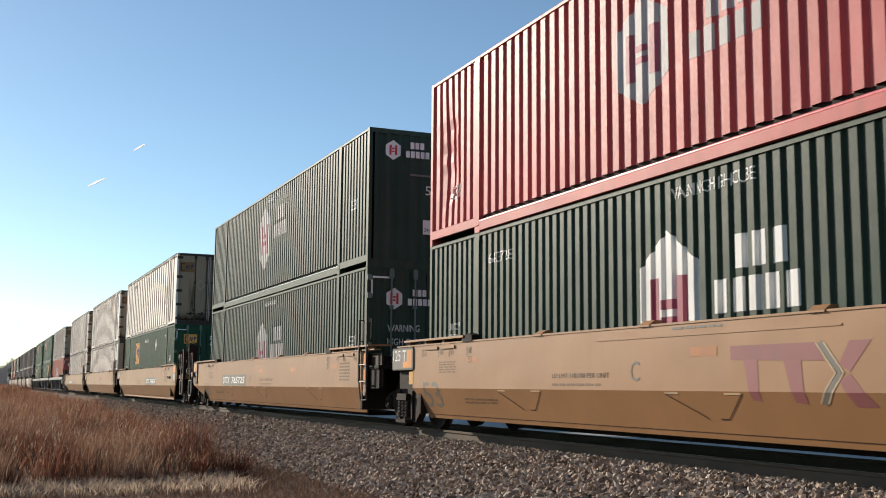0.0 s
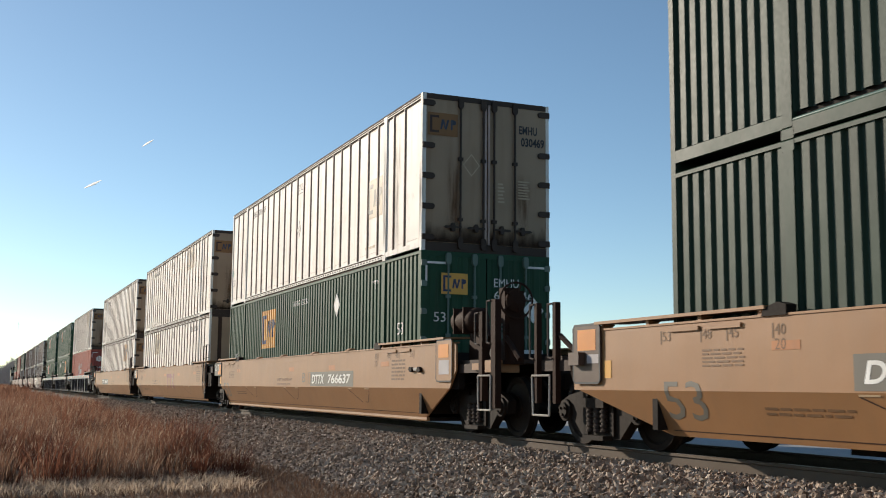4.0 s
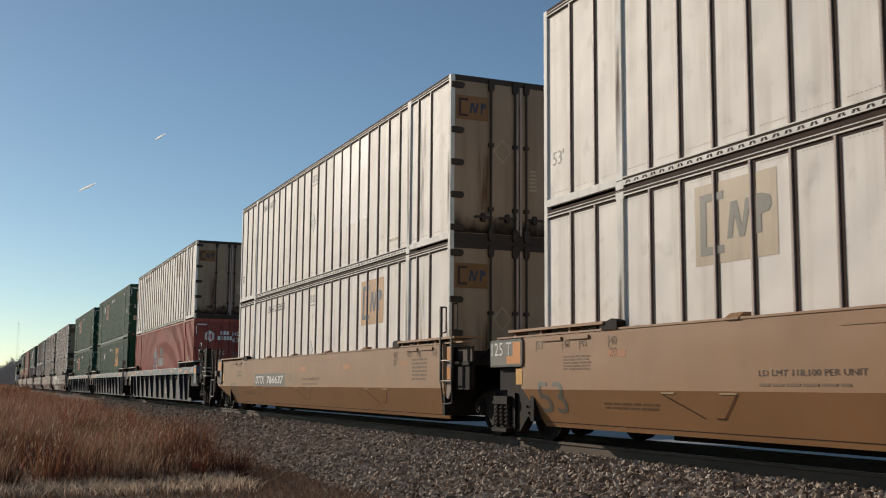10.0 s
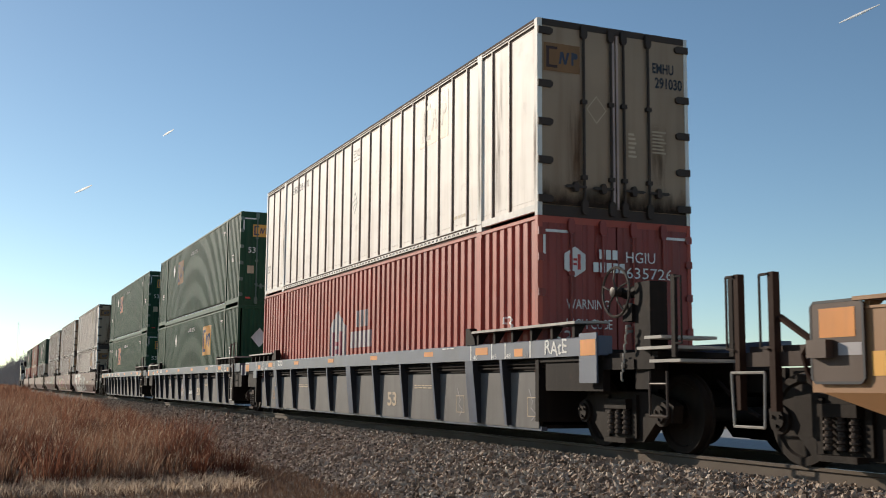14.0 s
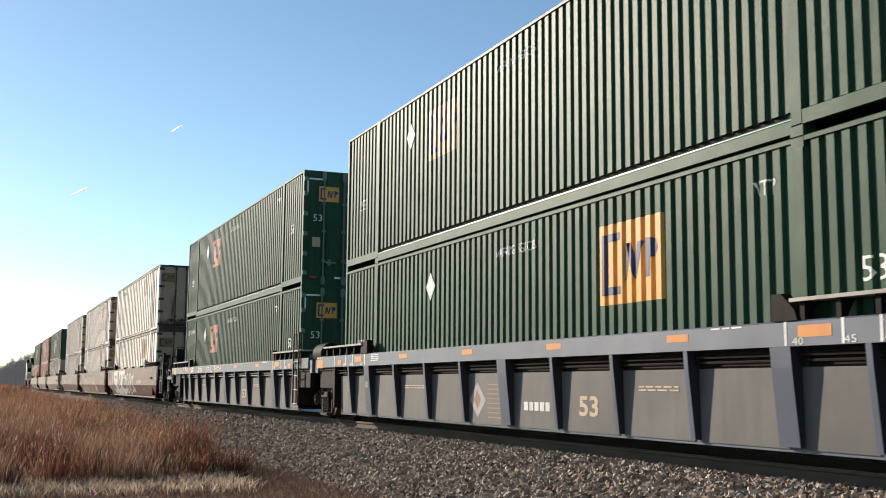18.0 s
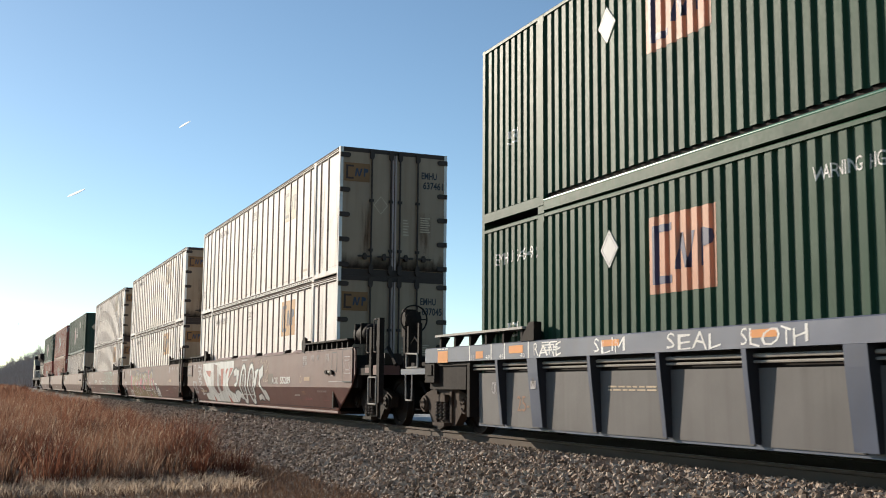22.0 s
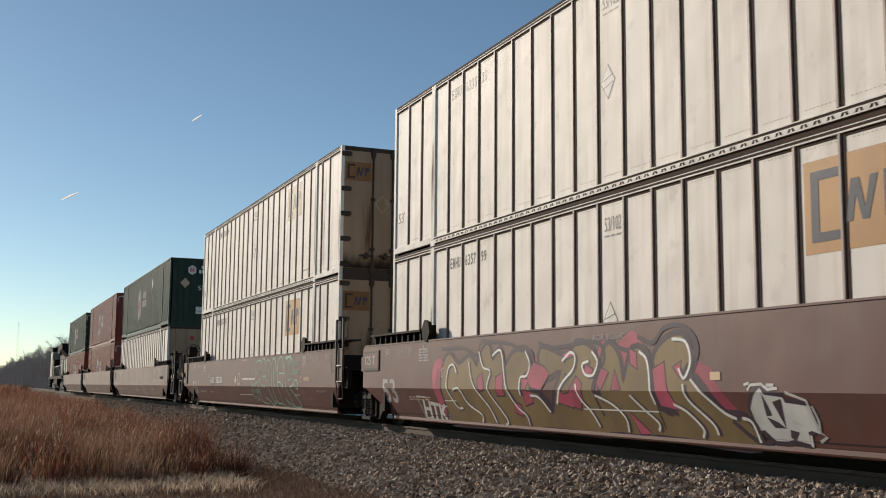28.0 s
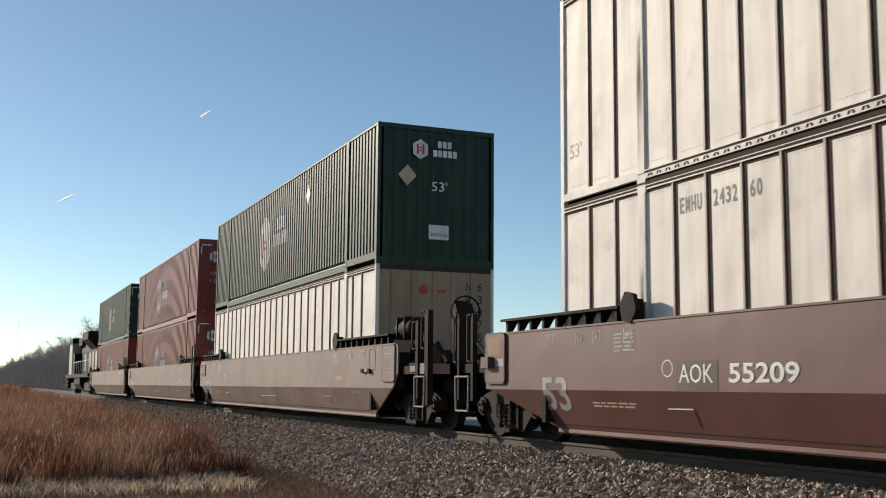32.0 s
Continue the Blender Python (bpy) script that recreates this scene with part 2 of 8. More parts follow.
CREAM = paint("weathered cream engine paint", (0.50, 0.46, 0.38), 0.5, amount=0.45)
GLASS = paint("dark cab glass", (0.02, 0.022, 0.025), 0.08, amount=0.05, bump=0)
VAPOUR = island("ice vapour", ((0.93, 0.93, 0.93), (0.97, 0.97, 0.97)), 0.9, 8.0, 0.7)
GROUND = soil("dry ground", ((0.085, 0.058, 0.038), (0.16, 0.115, 0.075), (0.25, 0.19, 0.13)), 4.0, bump=0.05)
STONEBED = soil("ballast bed", ((0.035, 0.027, 0.02), (0.09, 0.072, 0.056), (0.2, 0.165, 0.13)), 16.0, bump=0.05)
LANE = soil("pale limestone gravel", ((0.26, 0.255, 0.25), (0.32, 0.315, 0.31), (0.38, 0.375, 0.37)), 6.0, bump=0.01)
TIE = soil("creosoted wood", ((0.03, 0.024, 0.02), (0.07, 0.055, 0.045), (0.12, 0.10, 0.085)), 20.0)
STONES = island("crushed stone", ((0.079, 0.051, 0.033), (0.370, 0.268, 0.189), (0.651, 0.528, 0.409), (0.194, 0.119, 0.075), (0.493, 0.374, 0.277)), 0.85)
STRAW = island("dry prairie grass", ((0.155, 0.076, 0.048), (0.226, 0.124, 0.081), (0.326, 0.219, 0.152), (0.177, 0.081, 0.051), (0.255, 0.152, 0.102)), 0.7, 8.0, 0.72)
RUSSET = island("russet dead grass", ((0.106, 0.039, 0.024), (0.169, 0.067, 0.041), (0.233, 0.110, 0.071), (0.127, 0.048, 0.030)), 0.7, 8.0, 0.72)
DARK_STALK = island("dark red-brown stalks", ((0.065, 0.025, 0.017), (0.099, 0.038, 0.024), (0.137, 0.057, 0.036)), 0.75, 8.0, 0.45)
STUBBLE = island("short dry grass", ((0.27, 0.189, 0.131), (0.468, 0.369, 0.279), (0.36, 0.266, 0.189)), 0.8, 8.0, 0.55)
FALLEN = island("bleached fallen straw", ((0.42, 0.315, 0.225), (0.66, 0.535, 0.41), (0.54, 0.42, 0.31)), 0.8, 8.0, 0.6)
MAT = island("matted brown grass", ((0.15, 0.088, 0.057), (0.25, 0.16, 0.108), (0.18, 0.105, 0.07)), 0.85, 8.0, 0.3)
# Twig greys are raised: the haze of distance is in their colour.
BARK = island("bare twigs", ((0.32, 0.275, 0.255), (0.42, 0.37, 0.345), (0.52, 0.465, 0.435)), 0.9, 3.0)


# ---- building helpers ----
class Shape:
    """Gathers the faces of one mesh."""

    def __init__(self):
        self.v, self.f = [], []

    def add(self, verts, faces):
        k = len(self.v)
        self.v += [tuple(p) for p in verts]
        self.f += [tuple(i + k for i in f) for f in faces]
        return self

    def box(self, x0, x1, y0, y1, z0, z1):
        return self.add([(x, y, z) for x in (x0, x1) for y in (y0, y1) for z in (z0, z1)],
                        [(0, 1, 3, 2), (4, 6, 7, 5), (0, 4, 5, 1), (2, 3, 7, 6), (0, 2, 6, 4), (1, 5, 7, 3)])

    def prism(self, axis, pts, a, b):
        """A polygon drawn out along x, y or z from a to b."""
        put = {"x": lambda p, c: (c, p[0], p[1]), "y": lambda p, c: (p[0], c, p[1]), "z": lambda p, c: (p[0], p[1], c)}[axis]
        n = len(pts)
        return self.add([put(p, a) for p in pts] + [put(p, b) for p in pts],
                        [tuple(range(n)), tuple(range(2 * n - 1, n - 1, -1))]
                        + [(i, i + n, (i + 1) % n + n, (i + 1) % n) for i in range(n)])

    def rod(self, a, b, r, n=8, r2=None):
        a, b = Vector(a), Vector(b)
        d = (b - a).normalized()
        u = d.orthogonal().normalized()
        w = d.cross(u)
        r2 = r if r2 is None else r2
        ring = [(math.cos(2 * math.pi * i / n), math.sin(2 * math.pi * i / n)) for i in range(n)]
        return self.add([a + (u * c + w * s) * r for c, s in ring] + [b + (u * c + w * s) * r2 for c, s in ring],
                        [tuple(range(n))[::-1], tuple(range(n, 2 * n))]
                        + [(i, (i + 1) % n, (i + 1) % n + n, i + n) for i in range(n)])

    def lathe(self, profile, axis="x", n=24, at=(0, 0, 0)):
        """Rings (along, radius) about an axis."""
        vs = []
        for a, r in profile:
            for i in range(n):
                c, s = r * math.cos(2 * math.pi * i / n), r * math.sin(2 * math.pi * i / n)
                p = {"x": (a, c, s), "y": (c, a, s), "z": (c, s, a)}[axis]
                vs.append((p[0] + at[0], p[1] + at[1], p[2] + at[2]))
        fs = [tuple(range(n))[::-1], tuple(range((len(profile) - 1) * n, len(profile) * n))]
        for k in range(len(profile) - 1):
            fs += [(k * n + i, k * n + (i + 1) % n, (k + 1) * n + (i + 1) % n, (k + 1) * n + i) for i in range(n)]
        return self.add(vs, fs)

    def pipe(self, pts, r, n=6):
        for a, b in zip(pts, pts[1:]):
            self.rod(a, b, r, n)
        return self

    def mesh(self, name, material, smooth=False):
        me = bpy.data.meshes.new(name)
        me.from_pydata(self.v, [], self.f)
        me.materials.append(material)
        bm = bmesh.new()
        bm.from_mesh(me)
        bmesh.ops.recalc_face_normals(bm, faces=bm.faces)
        bm.to_mesh(me)
        bm.free()
        if smooth:
            me.polygons.foreach_set("use_smooth", [True] * len(me.polygons))
            me.set_sharp_from_angle(angle=radians(35))
        return me


MADE = {}


def kept(key, build):
    """A mesh that is built once and shared."""
    if key not in MADE:
        MADE[key] = build()
    return MADE[key]


def part(name, data, parent, label="", at=None):
    ob = new(name, data)
    ob.parent = parent
    if at is not None:
        ob.matrix_basis = at
    if label:
        ob["label"] = label
    return ob


def boxed(name, material, parent, x0, x1, y0, y1, z0, z1, label=""):
    me = kept(("box", name, material.name, x0, x1, y0, y1, z0, z1), lambda: Shape().box(x0, x1, y0, y1, z0, z1).mesh(name, material))
    return part(name, me, parent, label)


RIDERS = []   # (thing, place along the train, height)
WHEELS = []   # wheelsets that turn


def thing(name, s, z, label, category, group=""):
    ob = new(name)
    ob.empty_display_size = 0.3
    tagged(ob, label, category, group)
    RIDERS.append((ob, s, z))
    ob.location = (TRACK_X, s, z)
    return ob


# ---- ground, track bed, rails ----
GROUND_Z = -0.65


def sheet(name, xs, ys, height, material, label, category=""):
    """A ground sheet over a grid of lines."""
    vs = [(x, y, height(x, y)) for y in ys for x in xs]
    n = len(xs)
    fs = [(j * n + i, j * n + i + 1, (j + 1) * n + i + 1, (j + 1) * n + i) for j in range(len(ys) - 1) for i in range(n - 1)]
    me = bpy.data.meshes.new(name)
    me.from_pydata(vs, [], fs)
    me.materials.append(material)
    return tagged(new(name, me), label, category or name, kind="structure")


def rough_ground(x, y):
    near = max(0.0, 1 - abs(y - 25) / 60) * max(0.0, 1 - abs(x) / 14)
    return GROUND_Z + 0.10 * near * noise.noise((x * 0.35, y * 0.35, 0)) + 0.03 * near * noise.noise((x * 2, y * 2, 5))


gx = [-3000, -600, -150, -60, -30] + [-16 + 0.6 * i for i in range(36)] + [7, 9, 12, 30, 100, 600, 3000]
gy = [-1500, -200, -40, -10, 0] + [4 + 0.7 * i for i in range(64)] + [52, 60, 75, 100, 150, 250, 500, 1200, 3500]
sheet("ground", gx, gy, rough_ground, GROUND, "dry brown earth with thin dead grass beside the railway")

BED = [(4.35, -0.78), (4.75, -0.60), (5.4, -0.43), (6.05, -0.27), (6.55, -0.17), (7.2, -0.165), (7.62, -0.20), (9.3, -0.20), (9.75, -0.17),
       (10.3, -0.18), (11.2, -0.34)]
bed_y = [-80 + 2.0 * i for i in range(8)] + [-64 + 8 * i for i in range(8)] + [0.5 * i for i in range(90)] + [45 + 3 * i for i in range(30)] + [150, 250, 400, 700, 1200]
vs = []
for y in bed_y:
    for x, z in BED:
        vs.append((x + (0.05 * noise.noise((x, y * 1.3, 1)) if 4 < x < 7 else 0), y, z + (0.018 * noise.noise((x * 3, y * 3, 2)) if x < 7 else 0)))
n = len(BED)
me = bpy.data.meshes.new("track_bed")
me.from_pydata(vs, [], [(j * n + i, j * n + i + 1, (j + 1) * n + i + 1, (j + 1) * n + i) for j in range(len(bed_y) - 1) for i in range(n - 1)])
me.materials.append(STONEBED)
tagged(new("track_bed", me), "grey crushed-stone ballast bed under the rails", "ballast", kind="structure")

lane = Shape().prism("y", [(11.1, -0.8), (11.1, -0.52), (11.6, -0.50), (22.0, -0.50), (22.6, -0.8)], -80, 120).mesh("road", LANE)
tagged(new("road", lane), "pale limestone gravel lane beyond the railway", "road", kind="structure")


def rail_profile(x):
    w = [(-0.076, -0.185), (0.076, -0.185), (0.076, -0.172), (0.012, -0.150), (0.010, -0.045), (0.036, -0.034), (0.036, -0.006), (0.028, -0.002),
         (-0.028, -0.002), (-0.036, -0.006), (-0.036, -0.034), (-0.010, -0.045), (-0.012, -0.150), (-0.076, -0.172)]
    return [(x + a, b) for a, b in w]


for side in (-1, 1):
    x = TRACK_X + side * 0.755
    r = tagged(new("rail", Shape().prism("y", rail_profile(x), -80, 900).mesh("rail", RAIL)), "rust-brown steel rail on wooden ties", "rail", "rails", "structure")
    top = part("running_band", Shape().box(x - 0.024, x + 0.024, -80, 900, -0.004, 0.0).mesh("running_band", RAILTOP), r, "polished running surface")


def train_of_ties():
    me = kept("tie", lambda: Shape().box(-1.28, 1.28, -0.11, 0.11, -0.16, 0.012).mesh("tie", TIE))
    root = tagged(new("ties"), "dark creosoted wooden ties in ballast", "railway ties", kind="structure")
    for k in range(150):
        part("tie", me, root, at=pose(TRACK_X + random.uniform(-0.03, 0.03), 2 + 0.5 * k, -0.19, 0, 0, random.uniform(-0.8, 0.8)))


def stones(count, seed, spans, size, name, label):
    """Crushed stones, each a bent eight-cornered block, lying on the shoulder."""
    rng = np.random.default_rng(seed)
    y = spans[0] + (spans[1] - spans[0]) * rng.random(count) ** spans[2]
    x = rng.uniform(4.45, 7.62, count)
    bx, bz = np.array([p[0] for p in BED]), np.array([p[1] for p in BED])
    z = np.interp(x, bx, bz)
    s = size * rng.uniform(0.55, 1.25, count)
    corner = np.array([(a, b, c) for a in (-1, 1) for b in (-1, 1) for c in (-1, 1)], float)
    v = corner[None] * (0.5 + 0.25 * rng.standard_normal((count, 8, 3)).clip(-1.2, 1.2)) * np.stack([s * 0.80, s * 0.5, s * 0.42], 1)[:, None]
    ang = rng.uniform(0, 2 * np.pi, (count, 3))
    for k, (i, j) in enumerate(((0, 1), (1, 2), (0, 2))):
        c, q = np.cos(ang[:, k])[:, None], np.sin(ang[:, k])[:, None]
        a, b = v[:, :, i].copy(), v[:, :, j].copy()
        v[:, :, i], v[:, :, j] = a * c - b * q, a * q + b * c
    v += np.stack([x, y, z + s * rng.uniform(-0.1, 0.55, count)], 1)[:, None]
    quads = np.array([(0, 1, 3, 2), (4, 6, 7, 5), (0, 4, 5, 1), (2, 3, 7, 6), (0, 2, 6, 4), (1, 5, 7, 3)])
    f = (quads[None] + 8 * np.arange(count)[:, None, None]).reshape(-1, 4)
    me = bpy.data.meshes.new(name)
    me.from_pydata(v.reshape(-1, 3).tolist(), [], f.tolist())
    me.materials.append(STONES)
    return tagged(new(name, me), label, "gravel", kind="stuff")


def blades(name, material, label, roots, heights, seed, width, lean, wind, category="grass", out=None):
    """Grass: bent tapering blades with a turn of their own, in one mesh. out: the way in which each one leans, else any way."""
    rng = np.random.default_rng(seed)
    n = len(roots)
    a = rng.uniform(0, 2 * np.pi, n)
    side = np.stack([np.cos(a), np.sin(a), np.zeros(n)], 1)
    la = rng.uniform(0, 2 * np.pi, n)
    way = np.stack([np.cos(la), np.sin(la), np.zeros(n)], 1) if out is None else np.concatenate([out, np.zeros((n, 1))], 1)
    tip = way * (lean * rng.random(n) ** 1.3 * heights)[:, None] + np.array(wind)[None] * heights[:, None]
    up = np.array([0, 0, 1.0])[None] * heights[:, None]
    w = (np.asarray(width) * rng.uniform(0.6, 1.4, n))[:, None]
    v = np.stack([roots - side * w, roots + side * w, roots + up * 0.58 + tip * 0.32 - side * w * 0.9, roots + up * 0.58 + tip * 0.32 + side * w * 0.9,
                  roots + up * 0.97 + tip], 1)
    k = 5 * np.arange(n)[:, None]
    f = [tuple(q) for q in (k + np.array([[0, 1, 3, 2]])).tolist()] + [tuple(q) for q in (k + np.array([[2, 3, 4]])).tolist()]
    me = bpy.data.meshes.new(name)
    me.from_pydata(v.reshape(-1, 3).tolist(), [], f)
    me.materials.append(material)
    return tagged(new(name, me), label, category, kind="stuff")


def grass():
    rng = np.random.default_rng(3)
    clumps = []   # x, y, height, blades, blade width, spread

    def edge(y):
        return min(4.45, 3.45 + 0.05 * (y - 16)) + 0.35 * noise.noise((0.0, y * 0.8, 4.0))
    # bunches of the field, thinner along its front
    while len(clumps) < 1750:
        y = 15.0 + 31 * rng.random() ** 1.5
        x = rng.uniform(-1.8, 4.5)
        n, big = noise.noise((x * 1.3, y * 0.8, 3.0)), noise.noise((x * 0.45, y * 0.3, 8.0))
        if x > edge(y) or n < -0.12 or y < 15.7 + 1.0 * noise.noise((x * 1.6, 0.0, 7.0)) + 0.25 * max(0.0, x - 1.5) or (y < 17.3 and rng.random() < 0.5):
            continue
        h = 0.92 - 0.07 * max(0.0, x - 0.3) + 0.34 * n + 0.20 * big + rng.uniform(-0.16, 0.16) - 0.30 * max(0.0, 17.8 - y) / 1.8
        clumps.append((x, y, h, 38 if y < 20 else (32 if y < 28 else 24), 0.0044 if y < 24 else 0.007, rng.uniform(0.05, 0.11)))
    # single tufts before the field and beside the stones
    for x, y, h in ((3.62, 16.55, 0.68), (3.70, 16.7, 0.60), (3.05, 16.3, 0.62), (2.98, 16.9, 0.84), (2.72, 17.2, 0.95), (2.60, 16.1, 0.52), (2.2, 15.7, 0.5), (1.72, 15.8, 0.62), (0.95, 15.8, 0.8), (0.35, 15.7, 0.75), (3.35, 18.6, 0.8), (3.7, 20.4, 0.75)):
        clumps.append((x, y, h, 90, 0.0042, 0.075))
    # towards the distance the field runs along the track bed
    for _ in range(1900):
        y = 44 + 116 * rng.random() ** 1.3
        clumps.append((rng.uniform(0.008 * y - 1.2, min(5.3, 4.2 + 0.012 * y)), y, 0.75 + 0.3 * noise.noise((y * 0.2, 1.0, 2.0)) + rng.uniform(-0.2, 0.25), 12, 0.016, 0.2))
    for _ in range(1800):
        y = 150 + 800 * rng.random() ** 1.5
        clumps.append((rng.uniform(0.009 * y - 2.0, 5.2 + 0.003 * y), y, rng.uniform(0.7, 1.5), 9, 0.06, 0.6))
    sets = {k: ([], [], [], []) for k in range(3)}
    for x, y, h, m, w, wide in clumps:
        r = rng.normal(0, wide, (m, 2))
        out = r / (np.linalg.norm(r, axis=1)[:, None] + 1e-6) + rng.normal(0, 0.35, (m, 2))
        tone = noise.noise((x * 0.7, y * 0.45, 11.0)) + rng.normal(0, 0.20) + (0.28 if x > 2.4 and y < 26 else 0.0) + (0.10 if y > 44 else 0.0)
        dest = sets[2 if tone > 0.42 else (1 if tone > 0.10 else 0)]
        dest[0].append(np.stack([x + r[:, 0], y + r[:, 1], np.full(m, GROUND_Z - 0.03)], 1))
        dest[1].append(max(h, 0.3) * rng.uniform(0.40, 1.12, m))
        dest[2].append(out)
        dest[3].append(np.full(m, w))
    heads = []
    for k, (name, mat, label) in enumerate((("tall_grass", STRAW, "tall tan dead prairie grass in bunches beside the tracks"), ("russet_grass", RUSSET, "bunches of russet dead prairie grass"),
                                            ("dark_grass", DARK_STALK, "dark red-brown bunches of dead grass"))):
        roots, hs, out, w = (np.concatenate(q) for q in sets[k])
        blades(name, mat, label, roots, hs, 4 + k, w, 0.55, (0.09, -0.05, 0), out=out)
        near = roots[:, 1] < 40
        heads.append((roots[near], hs[near], out[near]))
    # pale seed heads that catch the light
    roots, hs, out = (np.concatenate(q) for q in zip(*heads))
    k = rng.choice(len(roots), 15000, replace=False)
    top = roots[k] + np.concatenate([out[k] * (0.10 * hs[k])[:, None], (hs[k] * rng.uniform(0.5, 0.9, len(k)))[:, None]], 1)
    blades("seed_heads", STUBBLE, "pale feathery seed heads on the tall grass", top, rng.uniform(0.04, 0.11, len(k)), 6, 0.0045, 0.9, (0.3, -0.1, 0))
    n = 15000
    r = np.stack([rng.uniform(-2.5, 3.5, n), 14.3 + 3.4 * rng.random(n) ** 0.9, np.full(n, GROUND_Z)], 1)
    blades("fallen_grass", FALLEN, "pale fallen straw before and between the tall grass", r, rng.uniform(0.05, 0.22, n), 16, 0.006, 2.2, (0.1, -0.2, 0))
    n = 40000
    y = 11.5 + 13 * rng.random(n)
    x = rng.uniform(-2.5, 5.05, n)
    keep = rng.random(n) < np.where(x > 4.5, 0.55, 1.0)
    r = np.stack([x, y, np.full(n, GROUND_Z)], 1)[keep]
    blades("short_grass", MAT, "matted short dead grass on dry soil", r, rng.uniform(0.03, 0.15, len(r)), 5, 0.006, 1.8, (0, 0, 0))


def bare_tree(seed, height):
    """A leafless tree: tapered trunk, limbs, and a haze of twigs."""
    rng = random.Random(seed)
    root = new("bare_tree")
    tagged(root, "leafless grey-brown tree in a winter wood", "tree", "winter wood beyond the track")
    trunk = Shape()
    limbs, twigs = [], Shape()
    trunk.rod((0, 0, -0.3), (0.1, 0.1, height * 0.5), 0.2, 7, 0.1)
    trunk.rod((0.1, 0.1, height * 0.5), (0, 0.2, height * 0.85), 0.1, 6, 0.03)
    crown = Shape()
    for k in range(16):
        z = height * rng.uniform(0.18, 0.8)
        a = rng.uniform(0, 6.28)
        ln = height * rng.uniform(0.18, 0.36) * (1.1 - 0.5 * z / height)
        p = Vector((0.1, 0.1, z))
        q = p + Vector((math.cos(a) * ln, math.sin(a) * ln, ln * rng.uniform(0.5, 1.1)))
        crown.rod(p, q, 0.07, 4, 0.02)
        for _ in range(34):
            b = p.lerp(q, rng.uniform(0.25, 1.0))
            d = Vector((rng.gauss(0, 1), rng.gauss(0, 1), rng.uniform(-0.1, 1.3))).normalized() * rng.uniform(0.5, 1.5)
            s = d.cross(Vector((rng.gauss(0, 1), rng.gauss(0, 1), rng.gauss(0, 1)))).normalized() * 0.020
            e = b + d
            crown.add([b - s, b + s, e + s * 0.3, e - s * 0.3], [(0, 1, 2, 3)])
            for _ in range(2):
                m = b.lerp(e, rng.uniform(0.3, 0.9))
                d2 = Vector((rng.gauss(0, 1), rng.gauss(0, 1), rng.gauss(0.3, 1))).normalized() * rng.uniform(0.3, 0.8)
                crown.add([m - s * 0.6, m + s * 0.6, m + d2], [(0, 1, 2)])
    part("trunk", trunk.mesh("trunk", BARK), root)
    part("crown", crown.mesh("crown", BARK), root)
    return root


def woods():
    kinds = [bare_tree(k, 8.2 + 0.7 * k) for k in range(4)]
    rng = random.Random(8)
    k = 0
    for row in range(4):
        y = 150.0 + 9 * row
        while y < 1100:
            m = pose(16.5 + 3.5 * row + rng.uniform(-1.5, 1.5), y, GROUND_Z, 0, 0, rng.uniform(0, 360))
            if k < 4:
                kinds[k].matrix_basis = m
            else:
                c = copy_thing(kinds[rng.randrange(4)], m)
                s = rng.uniform(0.75, 1.12)
                c.scale = (s * 1.15, s * 1.15, s * (1 + y / 1800))
            k += 1
            y += rng.uniform(4.5, 7.5) * (1 + y / 450)
    brush = []
    faces = []
    rng = random.Random(9)
    for _ in range(9000):
        y = 140 + 1300 * rng.random() ** 1.3
        p = Vector((rng.uniform(14.5, 30), y, GROUND_Z))
        h = rng.uniform(1.5, 5.0)
        s = Vector((rng.uniform(-1, 1), rng.uniform(-1, 1), 0)).normalized() * 0.12
        e = p + Vector((rng.gauss(0, 0.8), rng.gauss(0, 0.8), h))
        n = len(brush)
        brush += [p - s, p + s, e + s * 0.3, e - s * 0.3]
        faces.append((n, n + 1, n + 2, n + 3))
    me = bpy.data.meshes.new("brush")
    me.from_pydata(brush, [], faces)
    me.materials.append(BARK)
    tagged(new("brush", me), "dense grey-brown winter undergrowth along the wood", "brush", kind="stuff")


# ---- containers ----
BOX_L, BOX_W, BOX_H = 16.154, 2.591, 2.896
HALF, END = BOX_W / 2, BOX_L / 2
POST = END - 1.98       # lifting posts at the forty-foot places
DEPTH = 0.04
LAP = 0.018              # the rails stand this far before the pressed sheets


def wave_points(a, b, pitch):
    """Corners of the pressed wave between a and b: (along, inset)."""
    n = max(1, round((b - a) / pitch))
    p = (b - a) / n
    out = []
    for k in range(n):
        y = a + k * p
        out += [(y, 0.0), (y + 0.50 * p, 0.0), (y + 0.61 * p, DEPTH), (y + 0.89 * p, DEPTH)]
    return out + [(b, 0.0)]


SPANS = ((-END + 0.10, -POST - 0.07), (-POST + 0.07, POST - 0.07), (POST + 0.07, END - 0.10))
WAVE = []   # the fine wave of the green boxes and the coarse wave of the red ones
for pitch in (0.2075, 0.277):
    waves = [wave_points(a, b, pitch) for a, b in SPANS]
    flat = [p for w in waves for p in w]
    WAVE.append((waves, [p[0] for p in flat], [p[1] for p in flat]))


